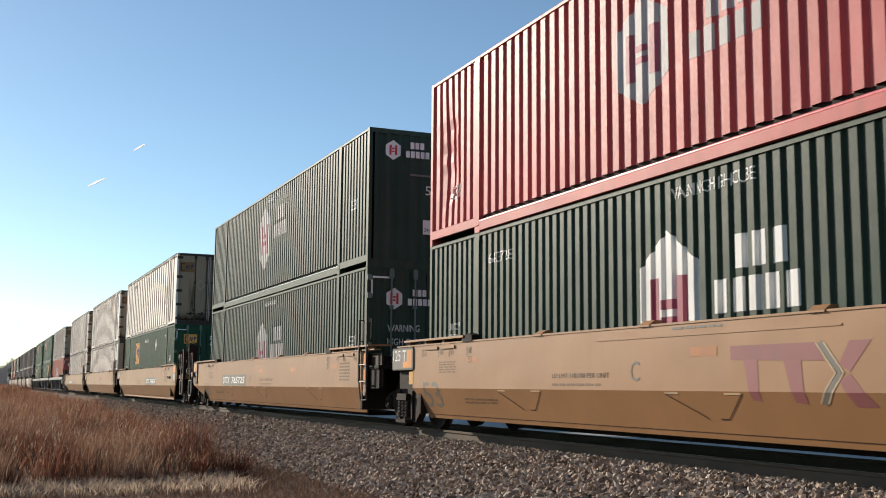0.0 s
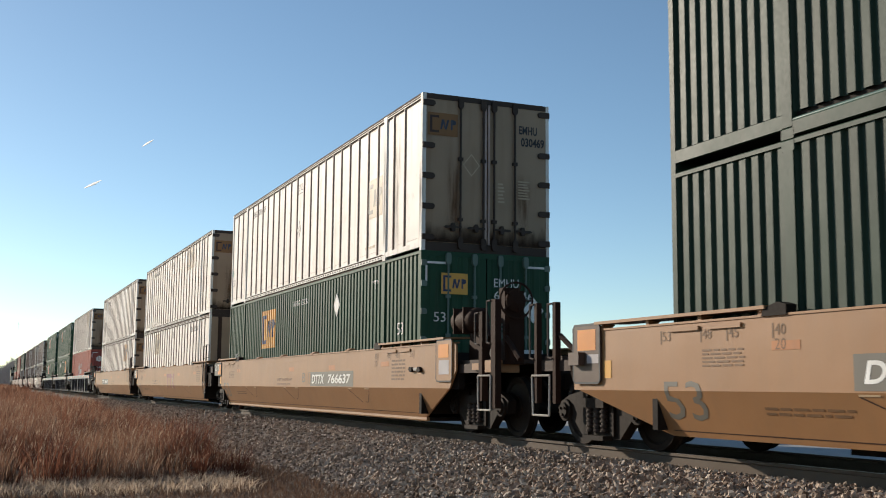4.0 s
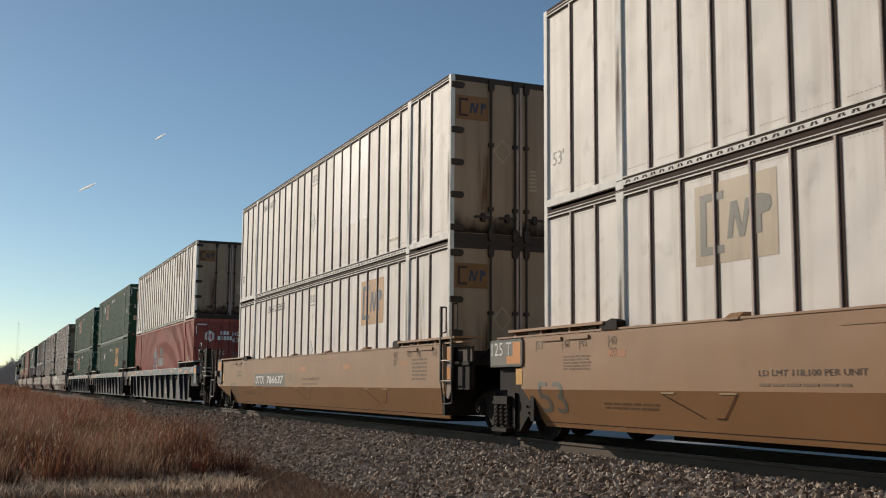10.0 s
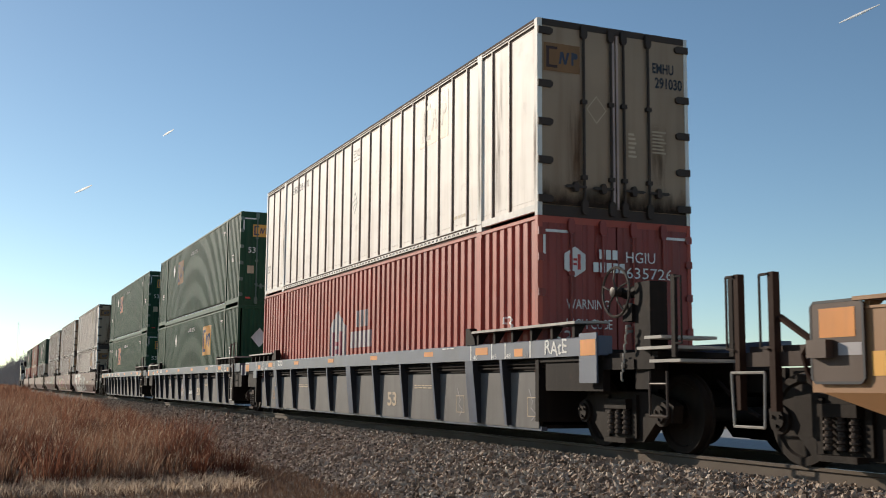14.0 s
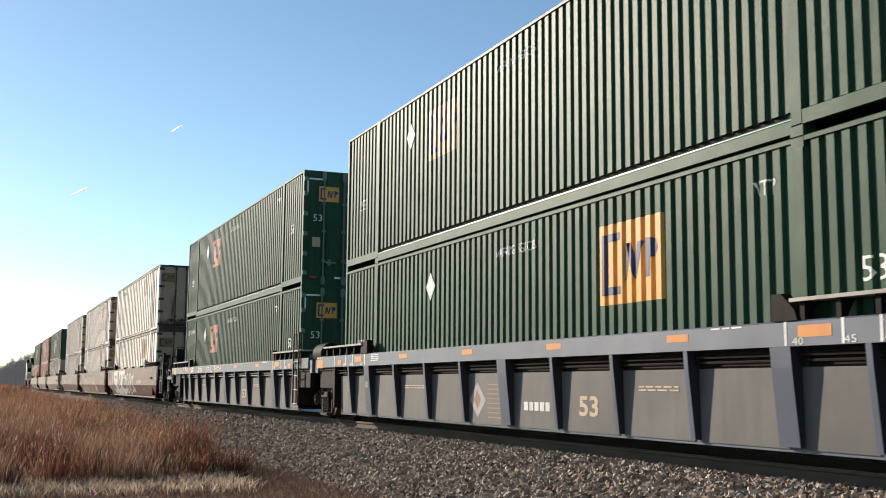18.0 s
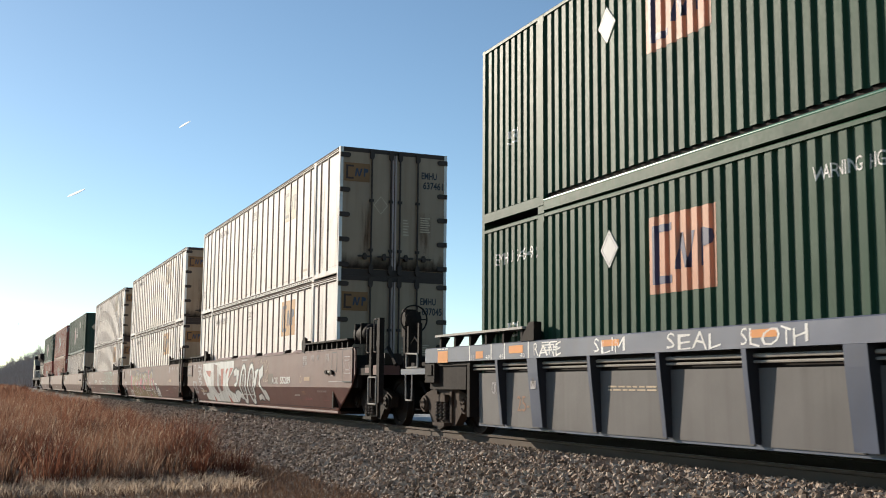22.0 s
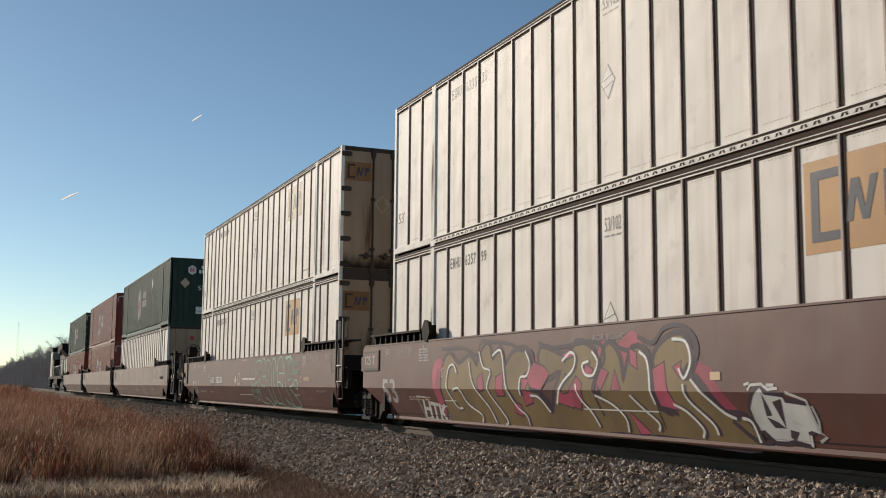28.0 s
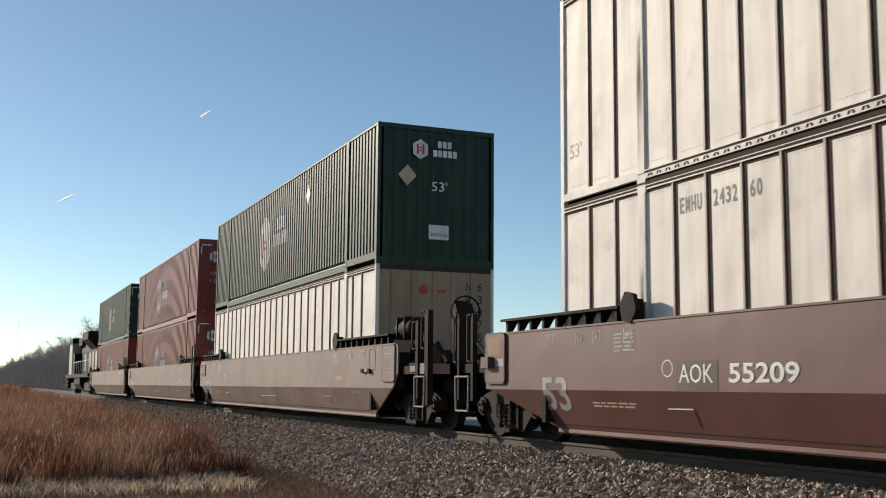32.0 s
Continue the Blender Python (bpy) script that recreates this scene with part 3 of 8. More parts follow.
def wave_sheet(wave, z0, z1, x, sign, material, dent=False):
    s = Shape()
    if dent:
        m = 14
        zs = [z0 + (z1 - z0) * k / m for k in range(m + 1)]
        vs = []
        for y, d in wave:
            for z in zs:
                push = 0.10 * math.exp(-((y - wave[0][0] - 1.1) / 0.32) ** 2 - ((z - 1.35) / 0.75) ** 2)
                vs.append((x - sign * (d + push * (0.7 + 0.5 * noise.noise((y * 4, z * 4, 0)))), y + 0.25 * push * math.sin(5 * z), z))
        n = m + 1
        return s.add(vs, [(i * n + k, (i + 1) * n + k, (i + 1) * n + k + 1, i * n + k + 1) for i in range(len(wave) - 1) for k in range(m)]).mesh("side_panel", material)
    vs = [(x - sign * d, y, z) for y, d in wave for z in (z0, z1)]
    return s.add(vs, [(2 * i, 2 * i + 2, 2 * i + 3, 2 * i + 1) for i in range(len(wave) - 1)]).mesh("side_panel", material)


def end_wave(z0, z1, y, material):
    n = 9
    p = (BOX_W - 0.24) / n
    pts = []
    for k in range(n):
        x = -HALF + 0.12 + k * p
        pts += [(x, 0.0), (x + 0.25 * p, 0.0), (x + 0.5 * p, DEPTH), (x + 0.75 * p, DEPTH)]
    pts.append((HALF - 0.12, 0.0))
    vs = [(x, y + d, z) for x, d in pts for z in (z0, z1)]
    return Shape().add(vs, [(2 * i, 2 * i + 2, 2 * i + 3, 2 * i + 1) for i in range(len(pts) - 1)]).mesh("end_panel", material)


def castings(c, material):
    """Corner and lifting-post castings."""
    def block():
        s = Shape()
        s.prism("y", [(-0.08, 0.0), (0.08, 0.0), (0.08, 0.10), (0.065, 0.118), (-0.065, 0.118), (-0.08, 0.10)], -0.089, 0.089)
        return s.mesh("casting", material)
    me = kept(("casting", material.name), block)
    for y in (-POST, POST):
        for z in (-0.001, BOX_H - 0.117):
            for x in (-HALF + 0.076, HALF - 0.076):
                part("casting", me, c, at=pose(x, y, z))


def door_end(c, material, rods, grimy):
    """Two door leaves with lock rods, hinges and handles, on the end that faces the camera."""
    y = -END
    for sx in (-1, 1):
        a, b = (-HALF + 0.07, -0.012) if sx < 0 else (0.012, HALF - 0.07)

        def leaf(a=a, b=b):
            s = Shape()
            if grimy:
                s.box(a, b, y + 0.012, y + 0.05, 0.16, BOX_H - 0.10)
            else:
                w = (b - a - 0.16) / 5
                front = [(a, y + 0.012)]
                for k in range(5):
                    x = a + 0.08 + k * w
                    front += [(x, y + 0.012), (x + 0.03, y - 0.004), (x + w - 0.08, y - 0.004), (x + w - 0.05, y + 0.012)]
                front += [(b, y + 0.012), (b, y + 0.05), (a, y + 0.05)]
                s.prism("z", front, 0.16, BOX_H - 0.10)
            return s.mesh("door", material)
        d = part("door", kept(("leaf", material.name, sx), leaf), c)
        if grimy:
            places = (-0.55, -0.09) if sx < 0 else (0.13, 0.56)
        else:
            places = (-0.78, -0.26) if sx < 0 else (0.26, 0.78)
        low = 0.44 if grimy else 0.60
        for x in places:
            def rod(x=x):
                s = Shape().rod((x, y - 0.028, 0.06), (x, y - 0.028, BOX_H - 0.03), 0.021, 8)
                for z in ((0.56, 1.68) if grimy else (0.62, 1.35, 2.05)):
                    s.box(x - 0.045, x + 0.045, y - 0.05, y + 0.014, z, z + 0.06)
                for z0, z1 in ((0.05, 0.26), (BOX_H - 0.24, BOX_H - 0.03)):
                    s.prism("y", [(x - 0.05, z0 + 0.04), (x - 0.03, z0), (x + 0.03, z0), (x + 0.05, z0 + 0.04), (x + 0.05, z1 - 0.04), (x + 0.03, z1), (x - 0.03, z1), (x - 0.05, z1 - 0.04)], y - 0.056, y + 0.002)
                return s.mesh("lock_rod", rods)
            part("lock_rod", kept(("rod", rods.name, x), rod), d)

            def handle(x=x):
                g = 1 if (x < 0) != grimy else -1
                s = Shape().prism("y", [(x - 0.02 * g, low - 0.012), (x + 0.30 * g, low - 0.022), (x + 0.34 * g, low), (x + 0.30 * g, low + 0.022), (x - 0.02 * g, low + 0.018)], y - 0.066, y - 0.046)
                s.prism("y", [(x + 0.12 * g, low - 0.07), (x + 0.18 * g, low - 0.07), (x + 0.20 * g, low), (x + 0.17 * g, low + 0.075), (x + 0.13 * g, low + 0.075), (x + 0.10 * g, low)], y - 0.072, y + 0.01)
                return s.mesh("door_handle", rods)
            part("door_handle", kept(("handle", rods.name, x), handle), d)
        hx = -HALF if sx < 0 else HALF
        for z in ((0.19, 0.75, 1.31, 1.87, 2.66) if grimy else (0.28, 0.75, 1.25, 1.75, 2.25, 2.62)):
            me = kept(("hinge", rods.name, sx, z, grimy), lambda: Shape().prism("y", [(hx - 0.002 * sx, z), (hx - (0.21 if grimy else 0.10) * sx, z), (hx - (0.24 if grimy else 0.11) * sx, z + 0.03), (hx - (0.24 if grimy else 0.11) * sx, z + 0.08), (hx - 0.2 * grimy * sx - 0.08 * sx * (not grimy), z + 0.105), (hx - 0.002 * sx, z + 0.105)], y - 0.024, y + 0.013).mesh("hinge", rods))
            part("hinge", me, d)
        if grimy:
            q0, q1 = (-0.05, -0.013) if sx < 0 else (0.013, 0.05)
            part("gasket", kept(("gasket", sx), lambda: Shape().box(q0, q1, y - 0.006, y + 0.013, 0.16, BOX_H - 0.11).mesh("gasket", RIB)), d)


# Rods paler than their doors: the lit edges are part of this colour.
ROD_GREEN = paint("green lock rod, lit tone painted in", (0.13, 0.18, 0.15), 0.5, amount=0.4, dirt=(0.05, 0.06, 0.05), bump=0)
# the rolled lower edge of each box is smoother and lighter than its paint
EDGE = {m: paint("lighter shiny edge of " + m.name, shade(col, 1.6), 0.22, spec=0.7, amount=0.2, bump=0) for m, col in
        ((DARK_GREEN, (0.05, 0.09, 0.07)), (MID_GREEN, (0.04, 0.11, 0.07)), (RED, (0.36, 0.065, 0.045)), (SALMON, (0.50, 0.115, 0.07)), (PINK_RED, (0.50, 0.125, 0.125)))}


def frame_of(c, material, bottom=True, sill=None):
    """Posts, rails, roof and floor that every container has."""
    low = 0.055 if bottom else 0.09
    for sx in (-1, 1):
        for sy in (-1, 1):
            me = kept(("cpost", material.name, sx, sy), lambda: Shape().prism("z", [(sx * HALF, sy * (END - 0.10)), (sx * HALF, sy * (END - 0.012)), (sx * (HALF - 0.012), sy * END),
                      (sx * (HALF - 0.07), sy * END), (sx * (HALF - 0.07), sy * (END - 0.10))], 0.0, BOX_H).mesh("corner_post", material))
            part("corner_post", me, c)
            me = kept(("lpost", material.name, sx, sy), lambda: Shape().box(sx * (HALF - 0.06), sx * (HALF + 0.004), sy * POST - 0.072, sy * POST + 0.072, 0.117, BOX_H - 0.117).mesh("lifting_post", material))
            part("lifting_post", me, c)
        me = kept(("trail", material.name, sx), lambda: Shape().prism("y", [(sx * HALF, BOX_H - low), (sx * HALF, BOX_H - 0.012), (sx * (HALF - 0.012), BOX_H), (sx * (HALF - 0.07), BOX_H),
                  (sx * (HALF - 0.07), BOX_H - low)], -END + 0.10, END - 0.10).mesh("top_rail", material))
        part("top_rail", me, c)
        if bottom:
            me = kept(("brail", material.name, sx), lambda: Shape().prism("y", [(sx * (HALF - 0.06), 0.03), (sx * (HALF + 0.002), 0.034), (sx * (HALF + 0.002), 0.165),
                      (sx * (HALF - 0.05), 0.172)], -POST + 0.073, POST - 0.073).mesh("bottom_rail", material))
            rail = part("bottom_rail", me, c)
            me = kept(("bead", material.name, sx), lambda: Shape().rod((sx * (HALF - 0.026), -POST + 0.074, 0.180), (sx * (HALF - 0.026), POST - 0.074, 0.180), 0.026, 14).mesh("rolled_edge", EDGE[material], True))
            part("rolled_edge", me, rail)
            # black strip: shade of the recess over the bead, painted on
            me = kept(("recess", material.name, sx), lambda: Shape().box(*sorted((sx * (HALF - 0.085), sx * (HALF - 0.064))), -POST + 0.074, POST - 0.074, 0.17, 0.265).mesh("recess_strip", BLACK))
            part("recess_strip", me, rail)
        for sy in (-1, 1):
            a, b = sorted((sy * (POST + 0.073), sy * (END - 0.101)))
            z = (0.11, 0.25) if bottom else (0.06, 0.16)
            me = kept(("erail", material.name, sx, sy, bottom), lambda: Shape().prism("y", [(sx * (HALF - 0.05), z[0]), (sx * HALF, z[0]), (sx * HALF, z[1]), (sx * (HALF - 0.05), z[1] + 0.02)], a, b).mesh("end_rail", material))
            part("end_rail", me, c)
    for sy in (-1, 1):
        y0, y1 = sorted((sy * (END - 0.07), sy * (END - 0.002)))
        me = kept(("ehead", material.name, sy), lambda: Shape().box(-HALF + 0.071, HALF - 0.071, y0, y1, BOX_H - 0.10, BOX_H - 0.002).mesh("end_header", sill or material))
        part("end_header", me, c)
        me = kept(("esill", material.name, sy), lambda: Shape().box(-HALF + 0.071, HALF - 0.071, y0, y1, 0.0, 0.155).mesh("end_sill", sill or material))
        part("end_sill", me, c)
    me = kept(("roof", material.name), lambda: Shape().box(-HALF + 0.071, HALF - 0.071, -END + 0.071, END - 0.071, BOX_H - 0.05, BOX_H - 0.008).mesh("roof", material))
    part("roof", me, c)
    me = kept(("floor", "x"), lambda: Shape().box(-HALF + 0.06, HALF - 0.06, -END + 0.08, END - 0.08, 0.13, 0.17).mesh("underfloor", BLACK))
    part("underfloor", me, c)
    castings(c, material)


def wavy_container(s, z, material, label, doors, group="double-stacked containers", extra=None):
    c = thing("shipping_container", s, z, label, "container", group)
    frame_of(c, material)
    for sx in (-1, 1):
        for k, w in enumerate(WAVE[1 if material in (RED, PINK_RED, SALMON) else 0][0]):
            me = kept(("wave", material.name, sx, k), lambda: wave_sheet(w, 0.262, BOX_H - 0.05, sx * (HALF - LAP), sx, material, material is PINK_RED and k == 2))
            part("side_panel", me, c)
    if doors:
        end = RED if material is SALMON else material   # the doors' shade is put into the paint: a darker red
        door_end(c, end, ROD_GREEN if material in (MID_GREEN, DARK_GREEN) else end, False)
    else:
        part("end_panel", kept(("endw", material.name), lambda: end_wave(0.15, BOX_H - 0.09, -END + 0.012, material)), c)
    part("end_panel", kept(("endflat", material.name), lambda: Shape().box(-HALF + 0.07, HALF - 0.07, END - 0.05, END - 0.01, 0.15, BOX_H - 0.09).mesh("end_panel", material)), c)
    return c


def ribs_at(shift):
    """Places of the upright ribs, which sit differently from box to box."""
    return [7.33, 6.70] + [shift + 0.613 * k for k in range(9, -10, -1)] + [-6.55, -7.15]


RIB_SHIFT = {}   # by container


def plate_container(s, z, label, doors=True, group="double-stacked containers", shift=-0.06):
    """Sheet-and-post container: flat white sheets between upright ribs."""
    c = thing("shipping_container", s, z, label, "container", group)
    frame_of(c, WHITE, False, DARKSILL)
    RIB_SHIFT[c] = shift
    for sx in (-1, 1):
        for a, b in SPANS:
            me = kept(("sheet", sx, a), lambda: Shape().box(sx * (HALF - 0.04), sx * (HALF - 0.026), a, b, 0.15, BOX_H - 0.085).mesh("side_panel", WHITE_SIDE))
            part("side_panel", me, c)
        for y in ribs_at(shift):
            me = kept(("rib", sx), lambda: Shape().prism("z", [(sx * (HALF - 0.027), -0.002), (sx * (HALF - 0.005), 0.003), (sx * (HALF - 0.005), 0.032), (sx * (HALF - 0.027), 0.040)], 0.16, BOX_H - 0.09).mesh("rib", RIB))
            rib = part("rib", me, c, at=pose(0, y, 0))
            # dark strip on the near side of each rib: its shadow, as colour
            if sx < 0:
                part("rib_flange", kept("rib shade", lambda: Shape().box(-HALF + 0.020, -HALF + 0.027, -0.054, -0.002, 0.16, BOX_H - 0.09).mesh("rib_flange", RIB_DARK)), rib)
        def band(name, x0, x1, z0, z1, material, ends=POST - 0.073):
            part(name, kept((name, sx, z0), lambda: Shape().box(*sorted((sx * (HALF - x0), sx * (HALF - x1))), -ends, ends, z0, z1).mesh(name, material)), c)
        # Dark bands put the shade of grooves, slot and underside into colour.
        band("bottom_rail", 0.05, -0.003, 0.042, 0.105, WHITE)
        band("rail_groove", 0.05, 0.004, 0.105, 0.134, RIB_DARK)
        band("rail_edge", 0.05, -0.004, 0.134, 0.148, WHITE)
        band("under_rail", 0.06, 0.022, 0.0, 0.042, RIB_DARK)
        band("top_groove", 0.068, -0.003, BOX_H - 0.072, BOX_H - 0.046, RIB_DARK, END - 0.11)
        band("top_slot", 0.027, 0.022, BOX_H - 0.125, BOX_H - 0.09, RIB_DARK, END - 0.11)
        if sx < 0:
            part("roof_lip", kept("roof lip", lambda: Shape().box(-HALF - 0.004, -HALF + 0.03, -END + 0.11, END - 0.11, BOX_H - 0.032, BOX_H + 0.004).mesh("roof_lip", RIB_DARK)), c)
            def rivets():
                s = Shape()
                stops = [-END + 0.12] + sorted(ribs_at(shift)) + [END - 0.12]
                for a, b in zip(stops, stops[1:]):
                    n = int((b - a - 0.12) / 0.055)
                    for k in range(n):
                        y = a + 0.07 + k * 0.055
                        for z in (0.235, BOX_H - 0.15):
                            s.prism("x", [(y - 0.006, z), (y, z - 0.006), (y + 0.006, z), (y, z + 0.006)], -HALF + 0.022, -HALF + 0.027)
                return s.mesh("rivet_line", RIB)
            tagged(part("rivet_line", kept(("rivets", shift), rivets), c), kind="stuff")

            def slots():
                s, y, k = Shape(), -POST + 0.14, 0
                while y < POST - 0.15:
                    up = 0.018 if k % 2 else -0.018
                    s.prism("x", [(y, 0.058), (y + 0.03, 0.058), (y + 0.03 + up, 0.092), (y + up, 0.092)], -HALF - 0.006, -HALF - 0.003)
                    y, k = y + (0.075 if k % 2 else 0.105), k + 1
                return s.mesh("rail_slotting", RIB_DARK)
            tagged(part("rail_slotting", kept("slots", slots), c), kind="stuff")
    if doors:
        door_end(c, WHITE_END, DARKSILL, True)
    else:
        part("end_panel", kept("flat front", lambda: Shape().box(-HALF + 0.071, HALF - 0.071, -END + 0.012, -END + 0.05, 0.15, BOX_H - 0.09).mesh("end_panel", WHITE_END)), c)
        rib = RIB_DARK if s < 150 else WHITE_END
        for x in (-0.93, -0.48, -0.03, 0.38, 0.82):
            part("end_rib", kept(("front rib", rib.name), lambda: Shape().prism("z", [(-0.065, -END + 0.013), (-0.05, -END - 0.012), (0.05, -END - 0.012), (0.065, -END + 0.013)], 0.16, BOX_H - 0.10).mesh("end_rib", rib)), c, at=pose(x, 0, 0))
    part("end_panel", kept("back", lambda: Shape().box(-HALF + 0.071, HALF - 0.071, END - 0.05, END - 0.012, 0.15, BOX_H - 0.09).mesh("end_panel", WHITE)), c)
    return c


# ---- well cars ----
WHEEL_R = 0.46


def wheelset(parent, y):
    prof = [(-0.84, 0.0), (-0.84, 0.17), (-0.81, 0.18), (-0.80, 0.36), (-0.825, 0.38), (-0.825, WHEEL_R - 0.004), (-0.73, WHEEL_R), (-0.715, WHEEL_R + 0.025), (-0.69, WHEEL_R + 0.025),
            (-0.69, 0.38), (-0.73, 0.34), (-0.72, 0.16), (-0.66, 0.085)]
    prof += [(-a, r) for a, r in prof[::-1]]
    me = kept("wheelset", lambda: Shape().lathe(prof, "x", 28).mesh("wheelset", TRUCK, True))
    w = part("wheelset", me, parent, at=pose(0, y, 0))
    WHEELS.append((w, y))
    return w


def truck(car, y, steel, base=1.76):
    """A two-axle truck: bolster, side frames with springs, wheelsets that turn."""
    t = part("truck", kept(("bolster", steel.name), lambda: Shape().box(-1.05, 1.05, -0.2, 0.2, -0.08, 0.20).box(-0.35, 0.35, -0.3, 0.3, 0.15, 0.32).mesh("truck", steel)), car,
             "dusty cast-steel freight truck", at=pose(0, y, WHEEL_R))
    h = base / 2
    for sx in (-1, 1):
        def side():
            s = Shape()
            x0, x1 = sx * 0.93, sx * 1.07
            s.prism("x", [(-h - 0.2, 0.10), (-h - 0.17, -0.10), (-h + 0.16, -0.10), (-0.45, -0.34), (0.45, -0.34), (h - 0.16, -0.10), (h + 0.17, -0.10), (h + 0.2, 0.10), (h - 0.05, 0.20), (0.5, 0.26), (-0.5, 0.26), (-h + 0.05, 0.20)], x0, x1)
            for q in (-h, h):
                s.lathe([(sx * 1.07, 0.15), (sx * 1.11, 0.145), (sx * 1.113, 0.105), (sx * 1.145, 0.10)], "x", 14, (0, q, 0.0))
                for k in range(3):
                    s.rod((sx * 1.14, q + 0.06 * math.cos(2.1 * k + 0.5), 0.06 * math.sin(2.1 * k + 0.5)), (sx * 1.165, q + 0.06 * math.cos(2.1 * k + 0.5), 0.06 * math.sin(2.1 * k + 0.5)), 0.018, 6)
            s.box(sx * 1.07, sx * 1.11, -0.36, -0.27, -0.30, 0.22).box(sx * 1.07, sx * 1.11, 0.27, 0.36, -0.30, 0.22)
            return s.mesh("side_frame", steel, True)
        sf = part("side_frame", kept(("side frame", sx, base, steel.name), side), t)
        for q in (-0.17, 0.0, 0.17):
            def coil():
                rings = [(-0.285, 0.0)]
                for k in range(6):
                    z = -0.26 + 0.06 * k
                    rings += [(z - 0.022, 0.034), (z - 0.010, 0.052), (z + 0.010, 0.052), (z + 0.022, 0.034)]
                s = Shape().lathe(rings + [(0.065, 0.0)], "z", 10)
                return s.mesh("spring", LADDER)
            part("spring", kept("coil", coil), t, at=pose(sx * 1.13, q, 0.02))
        part("bolster_end", kept(("bend", sx, steel.name), lambda: Shape().box(sx * 1.05, sx * 1.19, -0.25, 0.25, 0.05, 0.17).mesh("bolster_end", steel)), t)
        part("spring_seat", kept(("bseat", sx, steel.name), lambda: Shape().box(sx * 1.05, sx * 1.2, -0.25, 0.25, -0.36, -0.30).mesh("spring_seat", steel)), t)
    for q in (-h, h):
        wheelset(t, q)
    return t


def smooth_well(s, color, dims, front, rear, label, group):
    """Well car unit with plain plate sides: an upright band over an inward-sloping skirt. front/rear: 'joint' or 'coupler'."""
    ztop, zc, z0 = dims
    car = thing("well_car", s, 0.0, label, "well car", group)
    reach = {"joint": 1.30, "coupler": 1.92}
    f, r = -END - (reach[front] - 0.15), END + reach[rear]
    X = 1.476
    for sx in (-1, 1):
        short = color is TAN and rear == "joint" and sx < 0
        re = END + 0.42 if short else r
        cut = color is TAN and front == "joint" and sx < 0
        fe = -END - 0.33 if cut else (-END - 1.0 if front == "joint" and sx < 0 else f)

        def upper():
            sh = Shape().prism("x", [(fe if cut else fe + 0.25, zc), (re, zc), (re, ztop - 0.05), (re - 0.10, ztop), (fe + 0.05, ztop), (fe, ztop - 0.05), (fe, zc + 0.28)], sx * (X - 0.03), sx * X)
            return sh.mesh("side_plate", color)
        part("side_plate", kept(("up", color.name, sx, front, rear), upper), car)

        def lower():
            xo, xi = sx * X, sx * (X - 0.20)
            ya, yb = -END - 0.05, END + 0.05
            fa, ra = fe + (0.05 if cut else 0.27), (re - 0.03 if short else r - 0.12)
            t = 0.03 * sx
            vs = [(xo, fa, zc), (xo, ra, zc), (xi, yb, z0 + 0.07), (xi, ya, z0 + 0.07)]
            vs += [(x - t, y, z) for x, y, z in vs]
            return Shape().add(vs, [(0, 1, 2, 3), (7, 6, 5, 4), (0, 4, 5, 1), (1, 5, 6, 2), (2, 6, 7, 3), (3, 7, 4, 0)]).mesh("skirt", color)
        part("skirt", kept(("low", color.name, sx, front, rear), lower), car)
        if cut:
            part("end_web", kept("tan front web", lambda: Shape().box(-X + 0.12, -X + 0.16, -END - 1.1, -END - 0.2, 0.74, ztop - 0.06).mesh("end_web", GEAR)), car)
            strip = part("end_strip", kept("tan strip", lambda: Shape().prism("x", [(fe - 0.002, 0.60), (fe - 0.002, ztop - 0.05), (fe - 0.20, ztop - 0.05), (fe - 0.20, 0.72), (fe - 0.08, 0.56)], -X + 0.012, -X + 0.03).mesh("end_strip", GREYBROWN)), car, "grey end strip with orange patches")
            for z0, z1 in ((1.18, 1.40), (0.88, 1.08)):
                poly(car, lambda y, z: -X + 0.012, rect(fe - 0.02, fe - 0.17, z0, z1), MARK_ORANGE, "reflector")
        if short:
            # recessed web in dark brown, which stands in for the shade there
            part("end_web", kept("tan web", lambda: Shape().prism("x", [(END + 0.2, 0.74), (r - 0.1, 0.74), (r, 0.84), (r, ztop - 0.06), (END + 0.2, ztop - 0.06)], -X + 0.12, -X + 0.16).mesh("end_web", GEAR)), car)
            for y in (END + 0.62, END + 1.0):
                part("board_arm", kept("board arm", lambda: Shape().box(-X - 0.005, -X + 0.125, -0.03, 0.03, 1.1, 1.36).mesh("board_arm", GEAR)), car, at=pose(0, y, 0))
        part("bottom_chord", kept(("chord", color.name, sx, z0), lambda: Shape().prism("y", [(sx * (X - 0.199), z0 + 0.02), (sx * (X - 0.202), z0 + 0.066), (sx * (X - 0.26), z0 + 0.066), (sx * (X - 0.26), z0), (sx * (X - 0.21), z0)], -END - 0.06, END + 0.06).mesh("bottom_chord", color)), car)
        part("top_chord", kept(("tchord", color.name, sx, front, rear), lambda: Shape().box(sx * (X - 0.12), sx * (X + 0.012), f + 0.12, r - 0.12, ztop - 0.005, ztop + 0.018).mesh("top_chord", color)), car)
    part("well_floor", kept(("wfloor", color.name, z0), lambda: Shape().box(-1.22, 1.22, -END - 0.05, END + 0.05, z0, z0 + 0.06).mesh("well_floor", BLACK)), car)
    # Keel added to close off the bright gap under the floor; not a known part.
    part("floor_keel", kept("keel", lambda: Shape().box(-0.55, 0.55, -6.2, 6.2, 0.13, 0.2).mesh("floor_keel", BLACK)), car)
    ends(car, color, ztop, f, r, front, rear)
    return car


